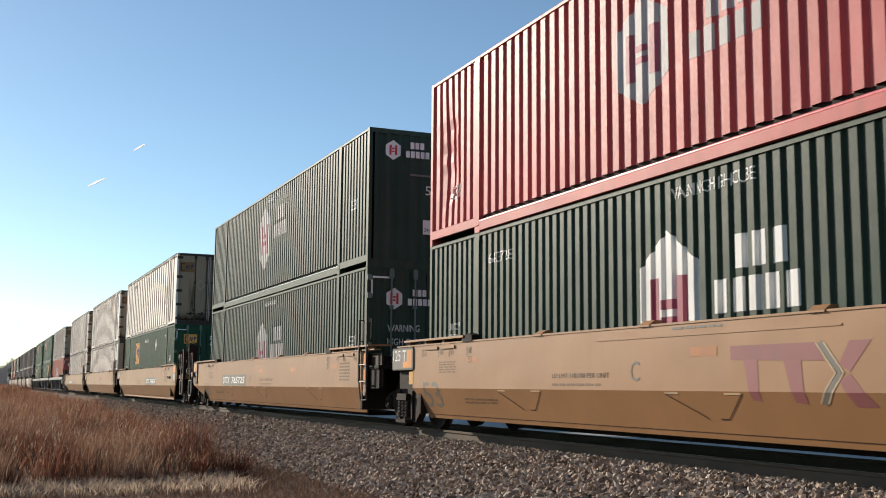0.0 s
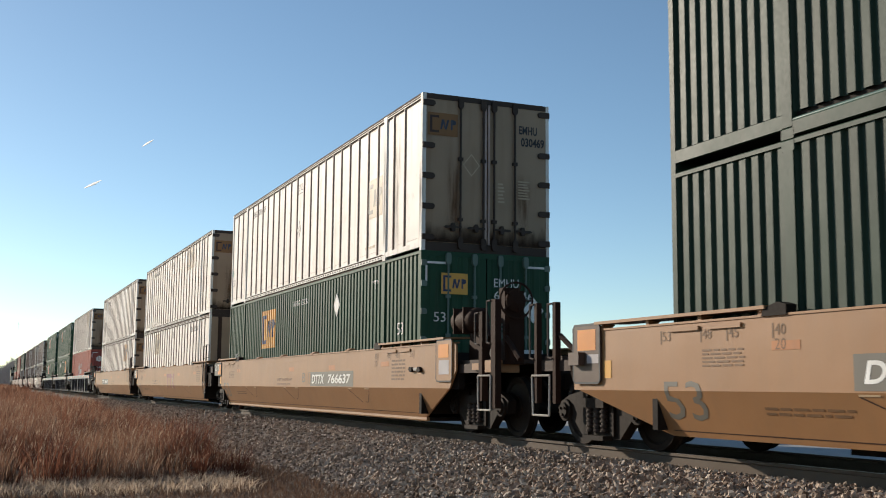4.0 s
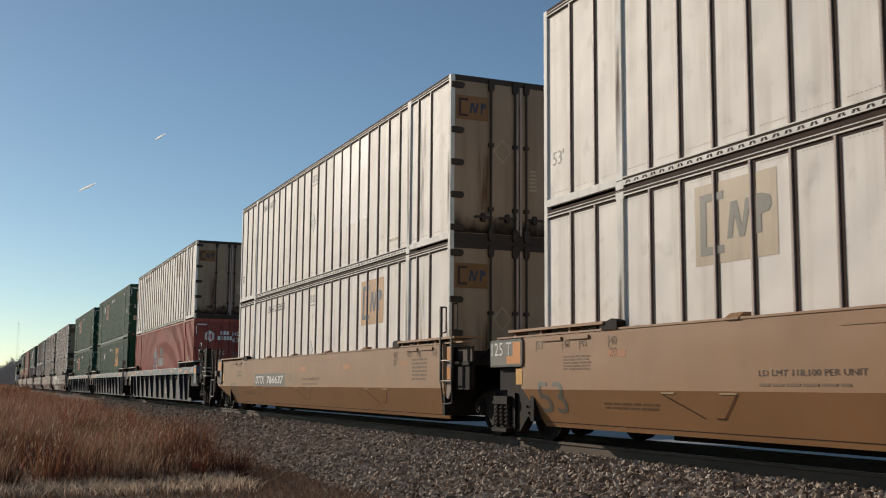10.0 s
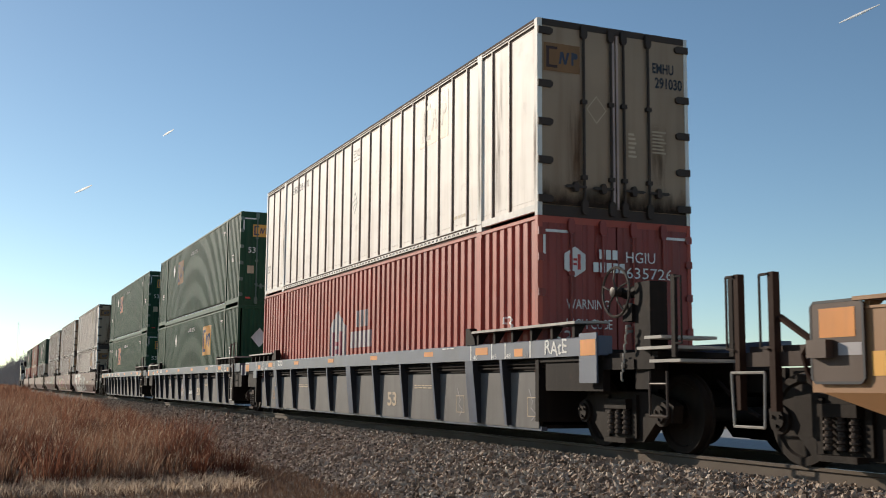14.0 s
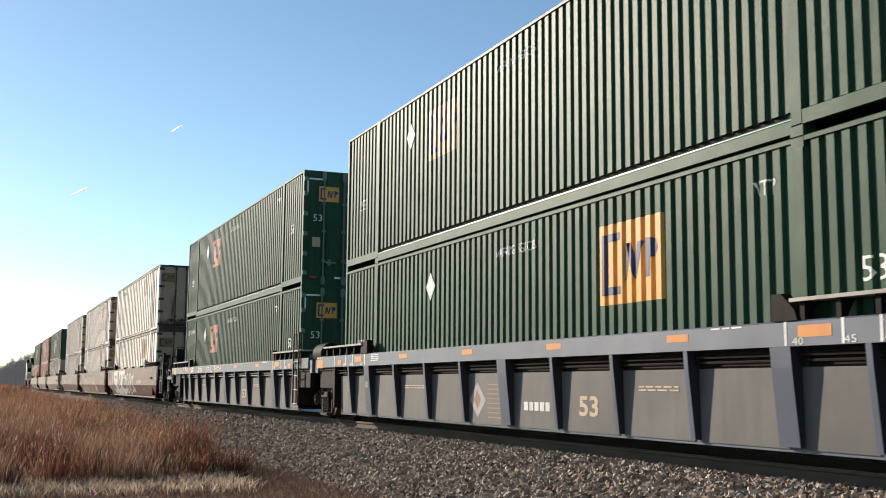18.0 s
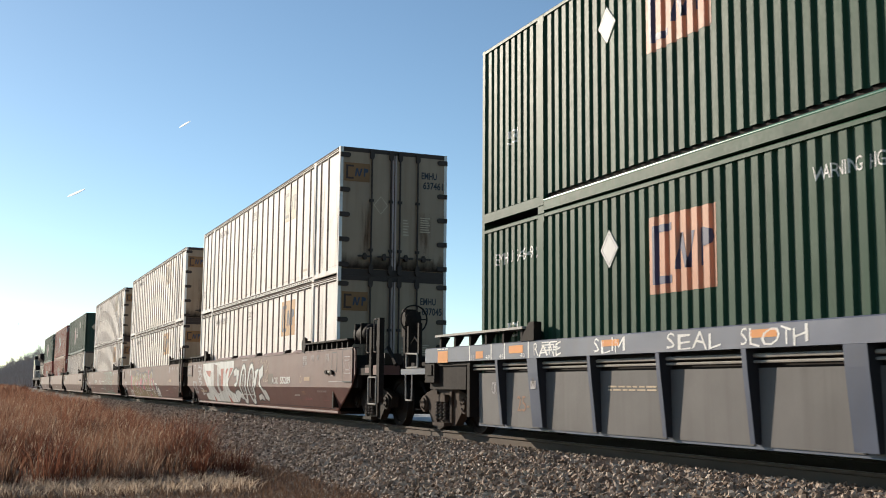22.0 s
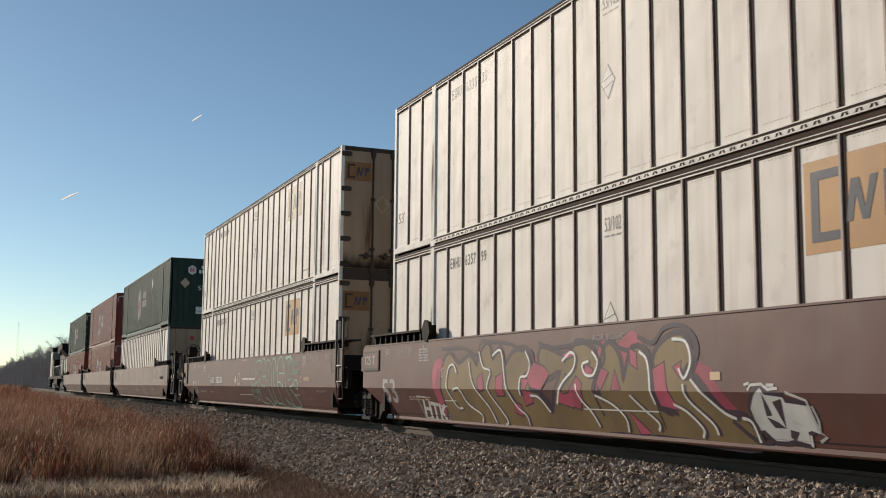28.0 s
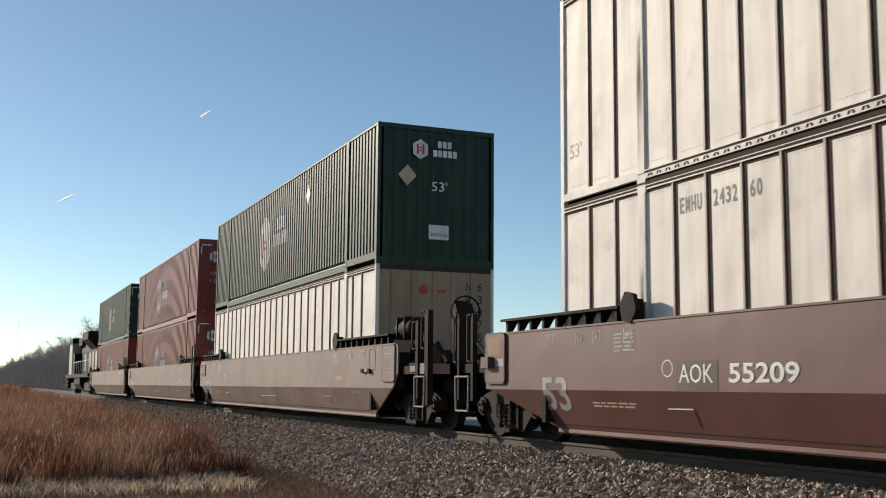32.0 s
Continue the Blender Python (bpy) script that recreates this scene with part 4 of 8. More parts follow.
def ribbed_well(s, front, rear, label, group):
    """Well car unit with a deep top chord and slanting side posts before recessed panels."""
    ztop, zb, z0 = 1.40, 1.16, 0.20
    car = thing("well_car", s, 0.0, label, "well car", group)
    reach = {"joint": 1.36, "coupler": 1.88}
    f, r = -END - reach[front], END + reach[rear]
    X = 1.476
    for sx in (-1, 1):
        part("top_chord", kept(("bchord", sx, front, rear), lambda: Shape().prism("y", [(sx * X, zb), (sx * X, ztop - 0.015), (sx * (X - 0.015), ztop), (sx * (X - 0.18), ztop), (sx * (X - 0.18), zb)], f, r).mesh("top_chord", BLUEGREY)), car)
        a, b = -END, END
        posts = (-7.18, -6.05, -4.53, -3.02, -1.51, 0.0, 1.51, 3.02, 4.53, 6.05, 7.18)
        for p, q in zip((a - 0.06,) + posts, posts + (b + 0.06,)):
            w = q - p

            def pane():
                vs = [(sx * (X - 0.143), 0.07, zb - 0.19), (sx * (X - 0.143), w - 0.05, zb - 0.19), (sx * (X - 0.156), w - 0.05, z0), (sx * (X - 0.156), 0.07, z0)]
                vs += [(x - sx * 0.02, y, z) for x, y, z in vs]
                return Shape().add(vs, [(0, 1, 2, 3), (7, 6, 5, 4), (0, 4, 5, 1), (1, 5, 6, 2), (2, 6, 7, 3), (3, 7, 4, 0)]).mesh("side_panel", PANEL)
            part("side_panel", kept(("bpane", sx, round(w, 2)), pane), car, at=pose(0, p, 0))
        part("back_plate", kept(("backp", sx), lambda: Shape().box(sx * (X - 0.181), sx * (X - 0.22), a, b, z0 + 0.03, zb + 0.1).mesh("back_plate", BLACK)), car)
        # Posts: dark webs carry their shade as colour, blue-grey faces the lit side.
        for p in posts:
            wide = 0.14 if abs(p) in (0.0, 6.05) else 0.032

            def post():
                return Shape().prism("y", [(sx * (X - 0.005), zb), (sx * (X - 0.02), zb - 0.2), (sx * (X - 0.095), z0 + 0.02), (sx * (X - 0.20), z0 + 0.02), (sx * (X - 0.20), zb)], -wide, wide).mesh("side_post", POST_SHADE)
            sp = part("side_post", kept(("bpost", sx, wide), post), car, at=pose(0, p, 0))
            face = [(X - 0.004, zb), (X - 0.019, zb - 0.2), (X - 0.094, z0 + 0.02), (X - 0.088, z0 + 0.02), (X - 0.013, zb - 0.2), (X + 0.001, zb - 0.004)]
            part("post_flange", kept(("bflange", sx, wide), lambda: Shape().prism("y", [(sx * a, b) for a, b in face], -wide - 0.004, wide + 0.004).mesh("post_flange", BLUEGREY)), sp)
        part("bottom_chord", kept(("bbot", sx), lambda: Shape().box(sx * (X - 0.26), sx * (X - 0.17), a - 0.05, b + 0.05, z0 - 0.03, z0 + 0.025).mesh("bottom_chord", BLUEGREY)), car)
        part("pipe_run", kept(("bpipe", sx, rear), lambda: Shape().rod((sx * (X - 0.11), a - 0.6, zb - 0.07), (sx * (X - 0.11), b + 0.6, zb - 0.07), 0.022, 6).rod((sx * (X - 0.11), a - 0.3, zb - 0.13), (sx * (X - 0.11), b + 0.3, zb - 0.13), 0.015, 6).mesh("pipe_run", PALE_STEEL if rear == "coupler" else BLACK)), car)
    part("well_floor", kept(("wfloor", "blue"), lambda: Shape().box(-1.22, 1.22, -END - 0.05, END + 0.05, z0, z0 + 0.05).mesh("well_floor", BLACK)), car)
    ends(car, BLUEGREY, ztop, f, r, front, rear)
    return car


def ladder(car, y, z0, z1, name="ladder", wide=0.46):
    """Two upright stiles with grab loops, joined by rungs, at the edge of the car."""
    def stile(q, top):
        return Shape().box(-1.53, -1.49, q - 0.02, q + 0.02, z0, top).pipe([(-1.51, q, top - 0.01), (-1.42, q, top - 0.01), (-1.42, q, top - 0.42), (-1.50, q, top - 0.44)], 0.012).mesh("stile", LADDER)
    lad = part(name, kept((name, "a", round(z0, 2), round(z1, 2)), lambda: stile(0.0, z1)), car, "rusty steel ladder", at=pose(0, y, 0))
    part("stile", kept((name, "b", round(z0, 2), round(z1, 2)), lambda: stile(wide, z1 - 0.03)), lad)
    z = z0 + 0.01
    while z < min(z1, 1.5):
        part("rung", kept("rung", lambda: Shape().rod((-1.51, 0.02, 0), (-1.51, wide - 0.02, 0), 0.014).mesh("rung", LADDER)), lad, at=pose(0, 0, z))
        z += 0.33


def stirrup(car, y, z0, z1):
    def build():
        return Shape().pipe([(-1.49, 0, z1), (-1.49, 0, z0), (-1.49, 0.34, z0), (-1.49, 0.34, z1)], 0.016).rod((-1.49, 0, z0 + 0.36), (-1.49, 0.34, z0 + 0.36), 0.014).mesh("step", LADDER)
    part("step", kept(("step", z0, z1), build), car, "bent steel step", at=pose(0, y, 0))


def grab_post(car, x, y, z0, z1, gear):
    part("grab_post", kept(("grab", z0, z1, gear.name), lambda: Shape().box(-0.02, 0.02, -0.035, 0.035, z0, z1).pipe([(-0.02, -0.05, z1 - 0.03), (-0.02, -0.16, z1 - 0.03), (-0.02, -0.16, z0 + 0.15), (-0.02, -0.05, z0 + 0.15)], 0.012).mesh("grab_post", gear)), car, at=pose(x, y, 0))


def brake_stand(car, x, y, gear):
    """Hand brake wheel on its stand."""
    def wheel():
        s = Shape()
        ring = [(0.27 * math.cos(2 * math.pi * k / 20), 0, 0.27 * math.sin(2 * math.pi * k / 20)) for k in range(21)]
        s.pipe(ring, 0.016)
        for k in range(5):
            a = 2 * math.pi * k / 5
            s.rod((0, 0, 0), (0.27 * math.cos(a), 0, 0.27 * math.sin(a)), 0.011)
        s.lathe([(-0.02, 0.05), (0.01, 0.165), (0.03, 0.165), (0.05, 0.05)], "y", 18)
        return s.mesh("brake_wheel", gear)
    st = part("brake_stand", kept(("bstand", gear.name), lambda: Shape().box(-0.16, 0.16, -0.04, 0.04, 1.1, 2.2).box(-0.13, 0.13, 0.04, 0.22, 1.72, 2.25).box(-0.10, 0.10, -0.06, 0.10, 1.15, 1.70).rod((0.0, 0.1, 1.2), (0.0, 0.7, 1.0), 0.03).mesh("brake_stand", gear)), car, "hand brake stand with a spoked wheel", at=pose(x, y, 0))
    part("brake_wheel", kept(("bwheel", gear.name), wheel), st, at=pose(0.0, -0.10, 2.05))


def side_brake(car, y, gear):
    """Brake wheel that faces the side, on a stand of boxes with its chain."""
    st = part("brake_stand", kept("sstand", lambda: Shape().box(-1.36, -1.12, y - 0.62, y - 0.30, 0.75, 2.0).box(-1.40, -1.2, y - 0.30, y - 0.1, 1.55, 1.75).rod((-1.38, y, 1.91), (-1.2, y, 1.91), 0.06).rod((-1.30, y - 0.3, 1.9), (-1.30, y, 1.9), 0.07).box(-1.42, -1.3, y - 0.36, y - 0.12, 0.98, 1.10).mesh("brake_stand", gear)), car, "hand brake stand with a spoked wheel")

    def wheel():
        s = Shape()
        ring = [(0, 0.30 * math.cos(2 * math.pi * k / 20), 0.30 * math.sin(2 * math.pi * k / 20)) for k in range(21)]
        s.pipe(ring, 0.017)
        for k in range(5):
            a = 2 * math.pi * k / 5 + 0.3
            s.pipe([(0, 0, 0), (-0.03, 0.15 * math.cos(a), 0.15 * math.sin(a)), (0, 0.30 * math.cos(a), 0.30 * math.sin(a))], 0.012)
        return s.lathe([(-0.06, 0.02), (-0.05, 0.06), (0.05, 0.06)], "x", 10).mesh("brake_wheel", LADDER)
    part("brake_wheel", kept("swheel", wheel), st, at=pose(-1.43, y, 1.91))
    chain = Shape()
    for k in range(12):
        p = Vector((-1.44, y - 0.25 + 0.012 * k, 1.5 - 0.055 * k))
        chain.rod(p, p + Vector((0.02 * (k % 2), 0.01, -0.05)), 0.014, 5)
    part("chain", chain.mesh("chain", PALE_STEEL), st)


def tank(car, y, gear):
    part("air_tank", kept(("atank", gear.name), lambda: Shape().lathe([(-0.43, 0.0), (-0.43, 0.11), (-0.40, 0.165), (-0.33, 0.20), (0.33, 0.20), (0.40, 0.165), (0.43, 0.11), (0.43, 0.0)], "y", 18, (-1.18, 0.22, 0.0)).box(-1.39, -0.97, 0.02, 0.05, -0.207, 0.207).box(-1.39, -0.97, 0.40, 0.43, -0.207, 0.207).mesh("air_tank", gear, True)), car, "grimy air reservoir", at=pose(0, y, 1.82))
    part("tank_bracket", kept(("tbrack", gear.name), lambda: Shape().prism("x", [(-0.22, 1.1), (0.22, 1.1), (0.17, 1.63), (-0.17, 1.63)], -1.2, -1.0).mesh("tank_bracket", gear)), car, at=pose(0, y, 0))
    part("valve_body", kept("valve", lambda: Shape().box(-1.2, -0.85, -0.14, 0.14, 1.16, 1.4).rod((-1.25, 0, 1.28), (-0.8, 0.0, 1.28), 0.08).rod((-1.0, -0.2, 1.2), (-1.0, 0.3, 1.5), 0.04).mesh("valve_body", LADDER)), car, at=pose(0, y - 0.75, 0))


def walkway(car, color, ztop, sy, deep):
    """The plate over the sill end, with its brackets and the container guide."""
    lat = color in (BROWN, GREYBROWN)
    a, b = sorted((sy * 6.25, sy * (END + deep)))
    raised = color is BLUEGREY
    z = ztop + (0.17 if lat or raised else 0.07)
    name = "walkway"
    part(name, kept((name, color.name, sy, round(deep, 2)), lambda: Shape().prism("y", [(-1.52, z), (-1.0, z + 0.02), (-1.0, z + 0.05), (-1.52, z + 0.035)], a, b).mesh(name, BLACK if lat else (PALE_STEEL if raised else color))), car)
    n = 9 if lat else (6 if raised else 4)
    for k in range(n):
        y = a + 0.12 + (b - a - 0.24) * k / (n - 1)
        part("bracket", kept(("wbr", color.name, z), lambda: Shape().prism("y", [(-1.47, ztop - 0.02), (-1.42, ztop - 0.02), (-1.30, z), (-1.47, z)], -0.03, 0.03).mesh("bracket", BLACK if lat or raised else color)), car, at=pose(0, y, 0))
    if not lat and color is TAN:
        for y in (sy * 6.9, sy * 7.6):
            part("hinge_lug", kept("hl", lambda: Shape().box(-1.50, -1.476, -0.26, 0.26, 1.375, 1.42).mesh("hinge_lug", TAN)), car, at=pose(0, y, 0))
    if lat:
        def hexa():
            c = [(0.18 * math.cos(math.pi / 3 * k + 0.2), 0.20 * math.sin(math.pi / 3 * k + 0.2)) for k in range(6)]
            return Shape().prism("x", c, -1.50, -1.44).box(-1.44, -1.34, -0.1, 0.1, -0.18, 0.1).mesh("guide", BLACK)
        part("guide", kept("hexa", hexa), car, "black six-sided container guide", at=pose(0, sy * 6.06, ztop + 0.17))
    else:
        part("guide", kept(("tri", color.name, sy), lambda: Shape().prism("x", [(-sy * 0.02, 0.0), (sy * 0.34, 0.0), (sy * 0.30, 0.10), (sy * 0.12, 0.26), (-sy * 0.02, 0.26)][::1], -1.49, -1.37).mesh("guide", BLACK)), car, "black container guide", at=pose(0, sy * 5.98, ztop + 0.0)) if color is BLUEGREY else part("guide", kept(("tri", color.name, sy), lambda: Shape().prism("x", [(-sy * 0.02, 0.0), (sy * 0.34, 0.0), (sy * 0.30, 0.08), (sy * 0.1, 0.13), (-sy * 0.02, 0.10)], -1.50, -1.37).mesh("guide", BLACK)), car, at=pose(0, sy * 5.98, ztop + 0.0))


def ends(car, color, ztop, f, r, front, rear):
    """End platforms, bulkheads, guides, ladders, brake gear and couplers."""
    key = color.name
    gear = GEAR if color is TAN else BLACK
    for sy in (-1, 1):
        y0, y1 = sorted((sy * (END + 0.12), sy * (END + 0.22)))
        part("bulkhead", kept(("bulk", key, sy), lambda: Shape().box(-1.44, 1.44, y0, y1, 0.30, ztop - 0.1).mesh("bulkhead", BLACK)), car)
    for e, sy, kind in ((f, -1, front), (r, 1, rear)):
        tip = e + sy * (0.25 if kind == "joint" else 1.1)
        y0, y1 = sorted((sy * (END + 0.2), tip))
        part("centre_sill", kept(("csill", key, round(y0, 2), round(y1, 2)), lambda: Shape().box(-0.33, 0.33, y0, y1, 0.75, 1.15).mesh("centre_sill", BLACK)), car)
        y2, y3 = sorted((sy * (END + 0.1), e - sy * 0.02))
        part("end_deck", kept(("deck", key, round(y2, 2), round(y3, 2)), lambda: Shape().box(-1.43, 1.43, y2, y3, 1.10, 1.16).mesh("end_deck", BLACK)), car)
        y4, y5 = sorted((sy * (END + 0.35), sy * (abs(e) - 0.05)))
        part("side_web", kept(("web", key, round(y4, 2), round(y5, 2)), lambda: Shape().box(-1.40, -1.30, y4, y5, 0.72, 1.10).mesh("side_web", BLACK)), car)
        walkway(car, color, ztop, sy, 0.75 if kind == "joint" else 1.35)
        if kind == "coupler":
            part("coupler", kept(("coupler", sy), lambda: Shape().box(-0.12, 0.12, sy * (END + 2.4), sy * (END + 3.55), 0.72, 0.98).box(-0.2, 0.2, sy * (END + 3.45), sy * (END + 3.72), 0.66, 1.0).mesh("coupler", TRUCK)), car)
            y6, y7 = sorted((e - sy * 0.05, sy * (END + 2.95)))
            part("platform", kept(("plat", key, round(y6, 2)), lambda: Shape().box(-1.35, 1.35, y6, y7, 1.12, 1.18).box(-1.40, -1.30, y6, y7, 0.98, 1.12).mesh("platform", gear)), car, "grimy end platform")
            part("air_hose", kept(("hose", sy), lambda: Shape().pipe([(-0.5, sy * (END + 2.9), 0.85), (-0.52, sy * (END + 3.3), 0.6), (-0.5, sy * (END + 3.65), 0.45)], 0.025).mesh("air_hose", BLACK)), car)
            if sy < 0 and color is BLUEGREY:
                side_brake(car, -10.27, gear)
                stirrup(car, -11.40, 0.45, 0.95)
                grab_post(car, -1.45, -11.50, 1.1, 2.01, gear)
                grab_post(car, -1.10, -12.05, 1.1, 1.95, gear)
                part("end_plate", kept(("eplate", key), lambda: Shape().box(-1.50, -1.476, -9.92, -9.50, 0.82, 1.44).mesh("end_plate", color)), car)
                poly(car, lambda y, z: -1.50, rect(-9.53, -9.90, 1.16, 1.36), MARK_ORANGE, "reflector", "worn orange reflector plate")
                for k, (ya, yb, z) in enumerate(((-10.9, -11.25, 1.32), (-10.75, -11.45, 1.20), (-11.0, -11.6, 1.05))):
                    part("step_plate", kept(("stepp", k), lambda: Shape().box(-1.45, -0.7, yb, ya, z, z + 0.035).mesh("step_plate", PALE_STEEL)), car)
            elif sy < 0:
                col = POSTS if color is TAN else gear
                brake_stand(car, -1.12 if color is TAN else -0.77, -END - 3.1, col)
                tank(car, -9.95, col)
                for ya, yb, za, top in ((-11.30, -11.15, 0.45, 2.06), (-10.84, -10.72, 0.55, 1.90)):
                    part("end_post", kept(("fpost", col.name, ya), lambda: Shape().box(-1.48, -1.38, ya, yb, za, top).mesh("end_post", col)), car)
                    part("grab_iron", kept(("firon", ya), lambda: Shape().pipe([(-1.49, yb, top - 0.02), (-1.49, yb + 0.12, top - 0.02), (-1.49, yb + 0.12, 1.42), (-1.49, yb, 1.40)], 0.014).mesh("grab_iron", LADDER)), car)
                part("step", kept("front step", lambda: Shape().pipe([(-1.49, -10.72, 0.93), (-1.49, -10.73, 0.42), (-1.49, -11.16, 0.42), (-1.49, -11.17, 0.93), (-1.49, -10.72, 0.93)], 0.015).mesh("step", PALE_STEEL)), car, "bent steel step")
                part("step_plate", kept(("fplate", key), lambda: Shape().box(-1.46, -1.0, -10.74, -10.43, 1.02, 1.12).box(-1.46, -1.0, -11.14, -10.9, 0.98, 1.16).mesh("step_plate", color)), car)
                part("brace", kept(("fbrace", col.name), lambda: Shape().rod((-1.3, -11.3, 1.5), (-1.3, -11.75, 1.16), 0.04, 6).rod((-1.3, -10.7, 1.5), (-1.1, -10.2, 1.75), 0.05, 6).mesh("brace", col)), car)
                rim = [(-9.12, 0.85), (-9.08, 0.89), (-9.08, 1.48), (-9.12, 1.52), (-9.69, 1.52), (-9.73, 1.48), (-9.73, 0.89), (-9.69, 0.85)]
                part("end_plate", kept(("eplate", key), lambda: Shape().prism("x", rim, -1.50, -1.476).mesh("end_plate", color)), car)
                mark(car, lambda y, z: -1.50, *stroke(rim, 0.022, True), MARK_BLACK, "board_edge")
                if color is TAN:
                    poly(car, lambda y, z: -1.50, rect(-9.18, -9.60, 1.23, 1.45), MARK_ORANGE, "reflector", "worn orange reflector plate")
                    poly(car, lambda y, z: -1.50, rect(-9.20, -9.62, 0.96, 1.19), MARK_WORN, "grey_label")
                else:
                    for g in (0.0, 0.07):
                        mark(car, lambda y, z: -1.50, *stroke(rect(-9.20 - g, -9.60 + g, 1.02 + g, 1.36 - g), 0.016, True), MARK_WORN, "stencil_frame")
            elif color is BLUEGREY:
                for ya, yb, za, top in ((10.30, 10.37, 1.09, 1.86), (10.81, 10.88, 1.09, 1.83)):
                    part("end_post", kept(("bpost", ya), lambda: Shape().box(-1.46, -1.40, ya, yb, za, top).mesh("end_post", gear)), car)
                part("step_frame", kept("bframe", lambda: Shape().pipe([(-1.47, 10.33, 1.09), (-1.47, 10.33, 1.32), (-1.47, 10.87, 1.34), (-1.47, 10.87, 1.09), (-1.47, 10.33, 1.09)], 0.016).mesh("step_frame", PALE_STEEL)), car)
                part("side_deck", kept("bdeck", lambda: Shape().box(-1.47, -1.36, 9.96, 11.14, 0.97, 1.07).mesh("side_deck", BLUEGREY)), car)
                part("step", kept("bstep", lambda: Shape().pipe([(-1.47, 10.58, 0.98), (-1.47, 10.60, 0.52), (-1.47, 10.88, 0.52), (-1.47, 10.90, 0.98)], 0.014).mesh("step", PALE_STEEL)), car, "bent steel step")
                box = part("end_box", kept("bbox", lambda: Shape().box(-1.49, -1.40, 9.52, 9.93, 0.83, 1.14).mesh("end_box", BLACK)), car)
                part("socket", kept("bsock", lambda: Shape().box(-1.51, -1.492, 9.60, 9.86, 0.95, 1.12).mesh("socket", BLACK)), box)
                part("pipe_bend", kept("bbend", lambda: Shape().pipe([(-1.42, 10.37, 1.5), (-1.42, 10.6, 1.62), (-1.42, 10.78, 1.5)], 0.016).mesh("pipe_bend", gear)), car)
            else:
                col = POSTS if color is TAN else gear
                for ya, yb, top in ((10.52, 10.60, 1.89), (11.05, 11.12, 1.91)):
                    part("end_post", kept(("epost", col.name, ya), lambda: Shape().box(-1.46, -1.38, ya, yb, 0.55, top).mesh("end_post", col)), car)
                    part("grab_iron", kept(("giron", ya), lambda: Shape().pipe([(-1.47, yb, top - 0.02), (-1.47, yb + 0.11, top - 0.02), (-1.47, yb + 0.11, 1.16), (-1.47, yb, 1.14)], 0.014).mesh("grab_iron", LADDER)), car)
                part("step", kept("end step", lambda: Shape().pipe([(-1.47, 10.66, 0.92), (-1.47, 10.68, 0.39), (-1.47, 11.14, 0.39), (-1.47, 11.17, 0.92), (-1.47, 10.66, 0.92)], 0.015).mesh("step", PALE_STEEL)), car, "bent steel step")
                part("brace", kept(("brace", col.name), lambda: Shape().rod((-1.40, 10.5, 1.45), (-1.40, 9.98, 1.16), 0.035, 6).mesh("brace", col)), car)
                rim = [(9.36, 0.82), (9.92, 0.82), (9.96, 0.86), (9.96, 1.50), (9.92, 1.54), (9.36, 1.54), (9.32, 1.50), (9.32, 0.86)]
                plate = part("end_plate", kept(("eplate2", key), lambda: Shape().prism("x", rim, -1.51, -1.476).mesh("end_plate", BOARD if color is TAN else color)), car, "dark brown end board with an orange panel" if color is TAN else "")
                mark(car, lambda y, z: -1.51, *stroke(rim, 0.025, True), MARK_BLACK, "board_edge")
                poly(car, lambda y, z: -1.51, rect(9.85, 9.41, 1.22, 1.48), MARK_BURNT if color is not TAN else MARK_ORANGE, "reflector", "worn orange reflector plate")
                poly(car, lambda y, z: -1.51, rect(9.62, 9.34, 1.06, 1.17), MARK_WORN, "white_label")
                part("lamp_box", kept("lbox", lambda: Shape().box(-1.60, -1.512, 9.68, 9.93, 1.04, 1.20).mesh("lamp_box", BOARD)), plate)
                part("pipe_bend", kept("pbend", lambda: Shape().pipe([(-1.42, 9.94, 1.15), (-1.42, 10.08, 1.19), (-1.42, 10.18, 1.08), (-1.42, 10.12, 0.90), (-1.42, 10.0, 0.77)], 0.022).mesh("pipe_bend", POSTS)), car)
        elif sy < 0:
            if color is not BLUEGREY:
                back = 0.66 if color is TAN else 1.10
                ladder(car, -END - back, 0.84, 2.10 if color is TAN else 2.18)
                part("step", kept("hung step", lambda: Shape().pipe([(-1.51, 0.01, 0.84), (-1.49, 0.03, 0.50), (-1.49, 0.40, 0.48), (-1.51, 0.45, 0.84)], 0.014).mesh("step", LADDER)), car, "bent steel step", at=pose(0, -END - back, 0))
            else:
                ladder(car, -END - 0.66, 0.32, 2.02)
            if color is BLUEGREY:
                part("side_block", kept(("sblock", key), lambda: Shape().box(-1.46, -1.30, f - 0.28, f - 0.10, 1.05, 1.34).mesh("side_block", color)), car)
        else:
            part("side_block", kept(("sblock2", key), lambda: Shape().box(-1.46, -1.30, r - 0.02, r + 0.16, 1.05, 1.34).mesh("side_block", color)), car)
            for k, pts in enumerate(([(-1.2, r - 0.3, 1.2), (-1.15, r, 1.34), (-1.1, r + 0.4, 1.3), (-1.15, r + 0.8, 1.36), (-1.2, r + 1.1, 1.2)], [(-0.9, r - 0.3, 1.2), (-0.9, r + 0.4, 1.4), (-0.95, r + 1.1, 1.2)])):
                part("air_line", kept(("line", k, round(r, 2)), lambda: Shape().pipe(pts, 0.03 - 0.005 * k).mesh("air_line", BLACK)), car)


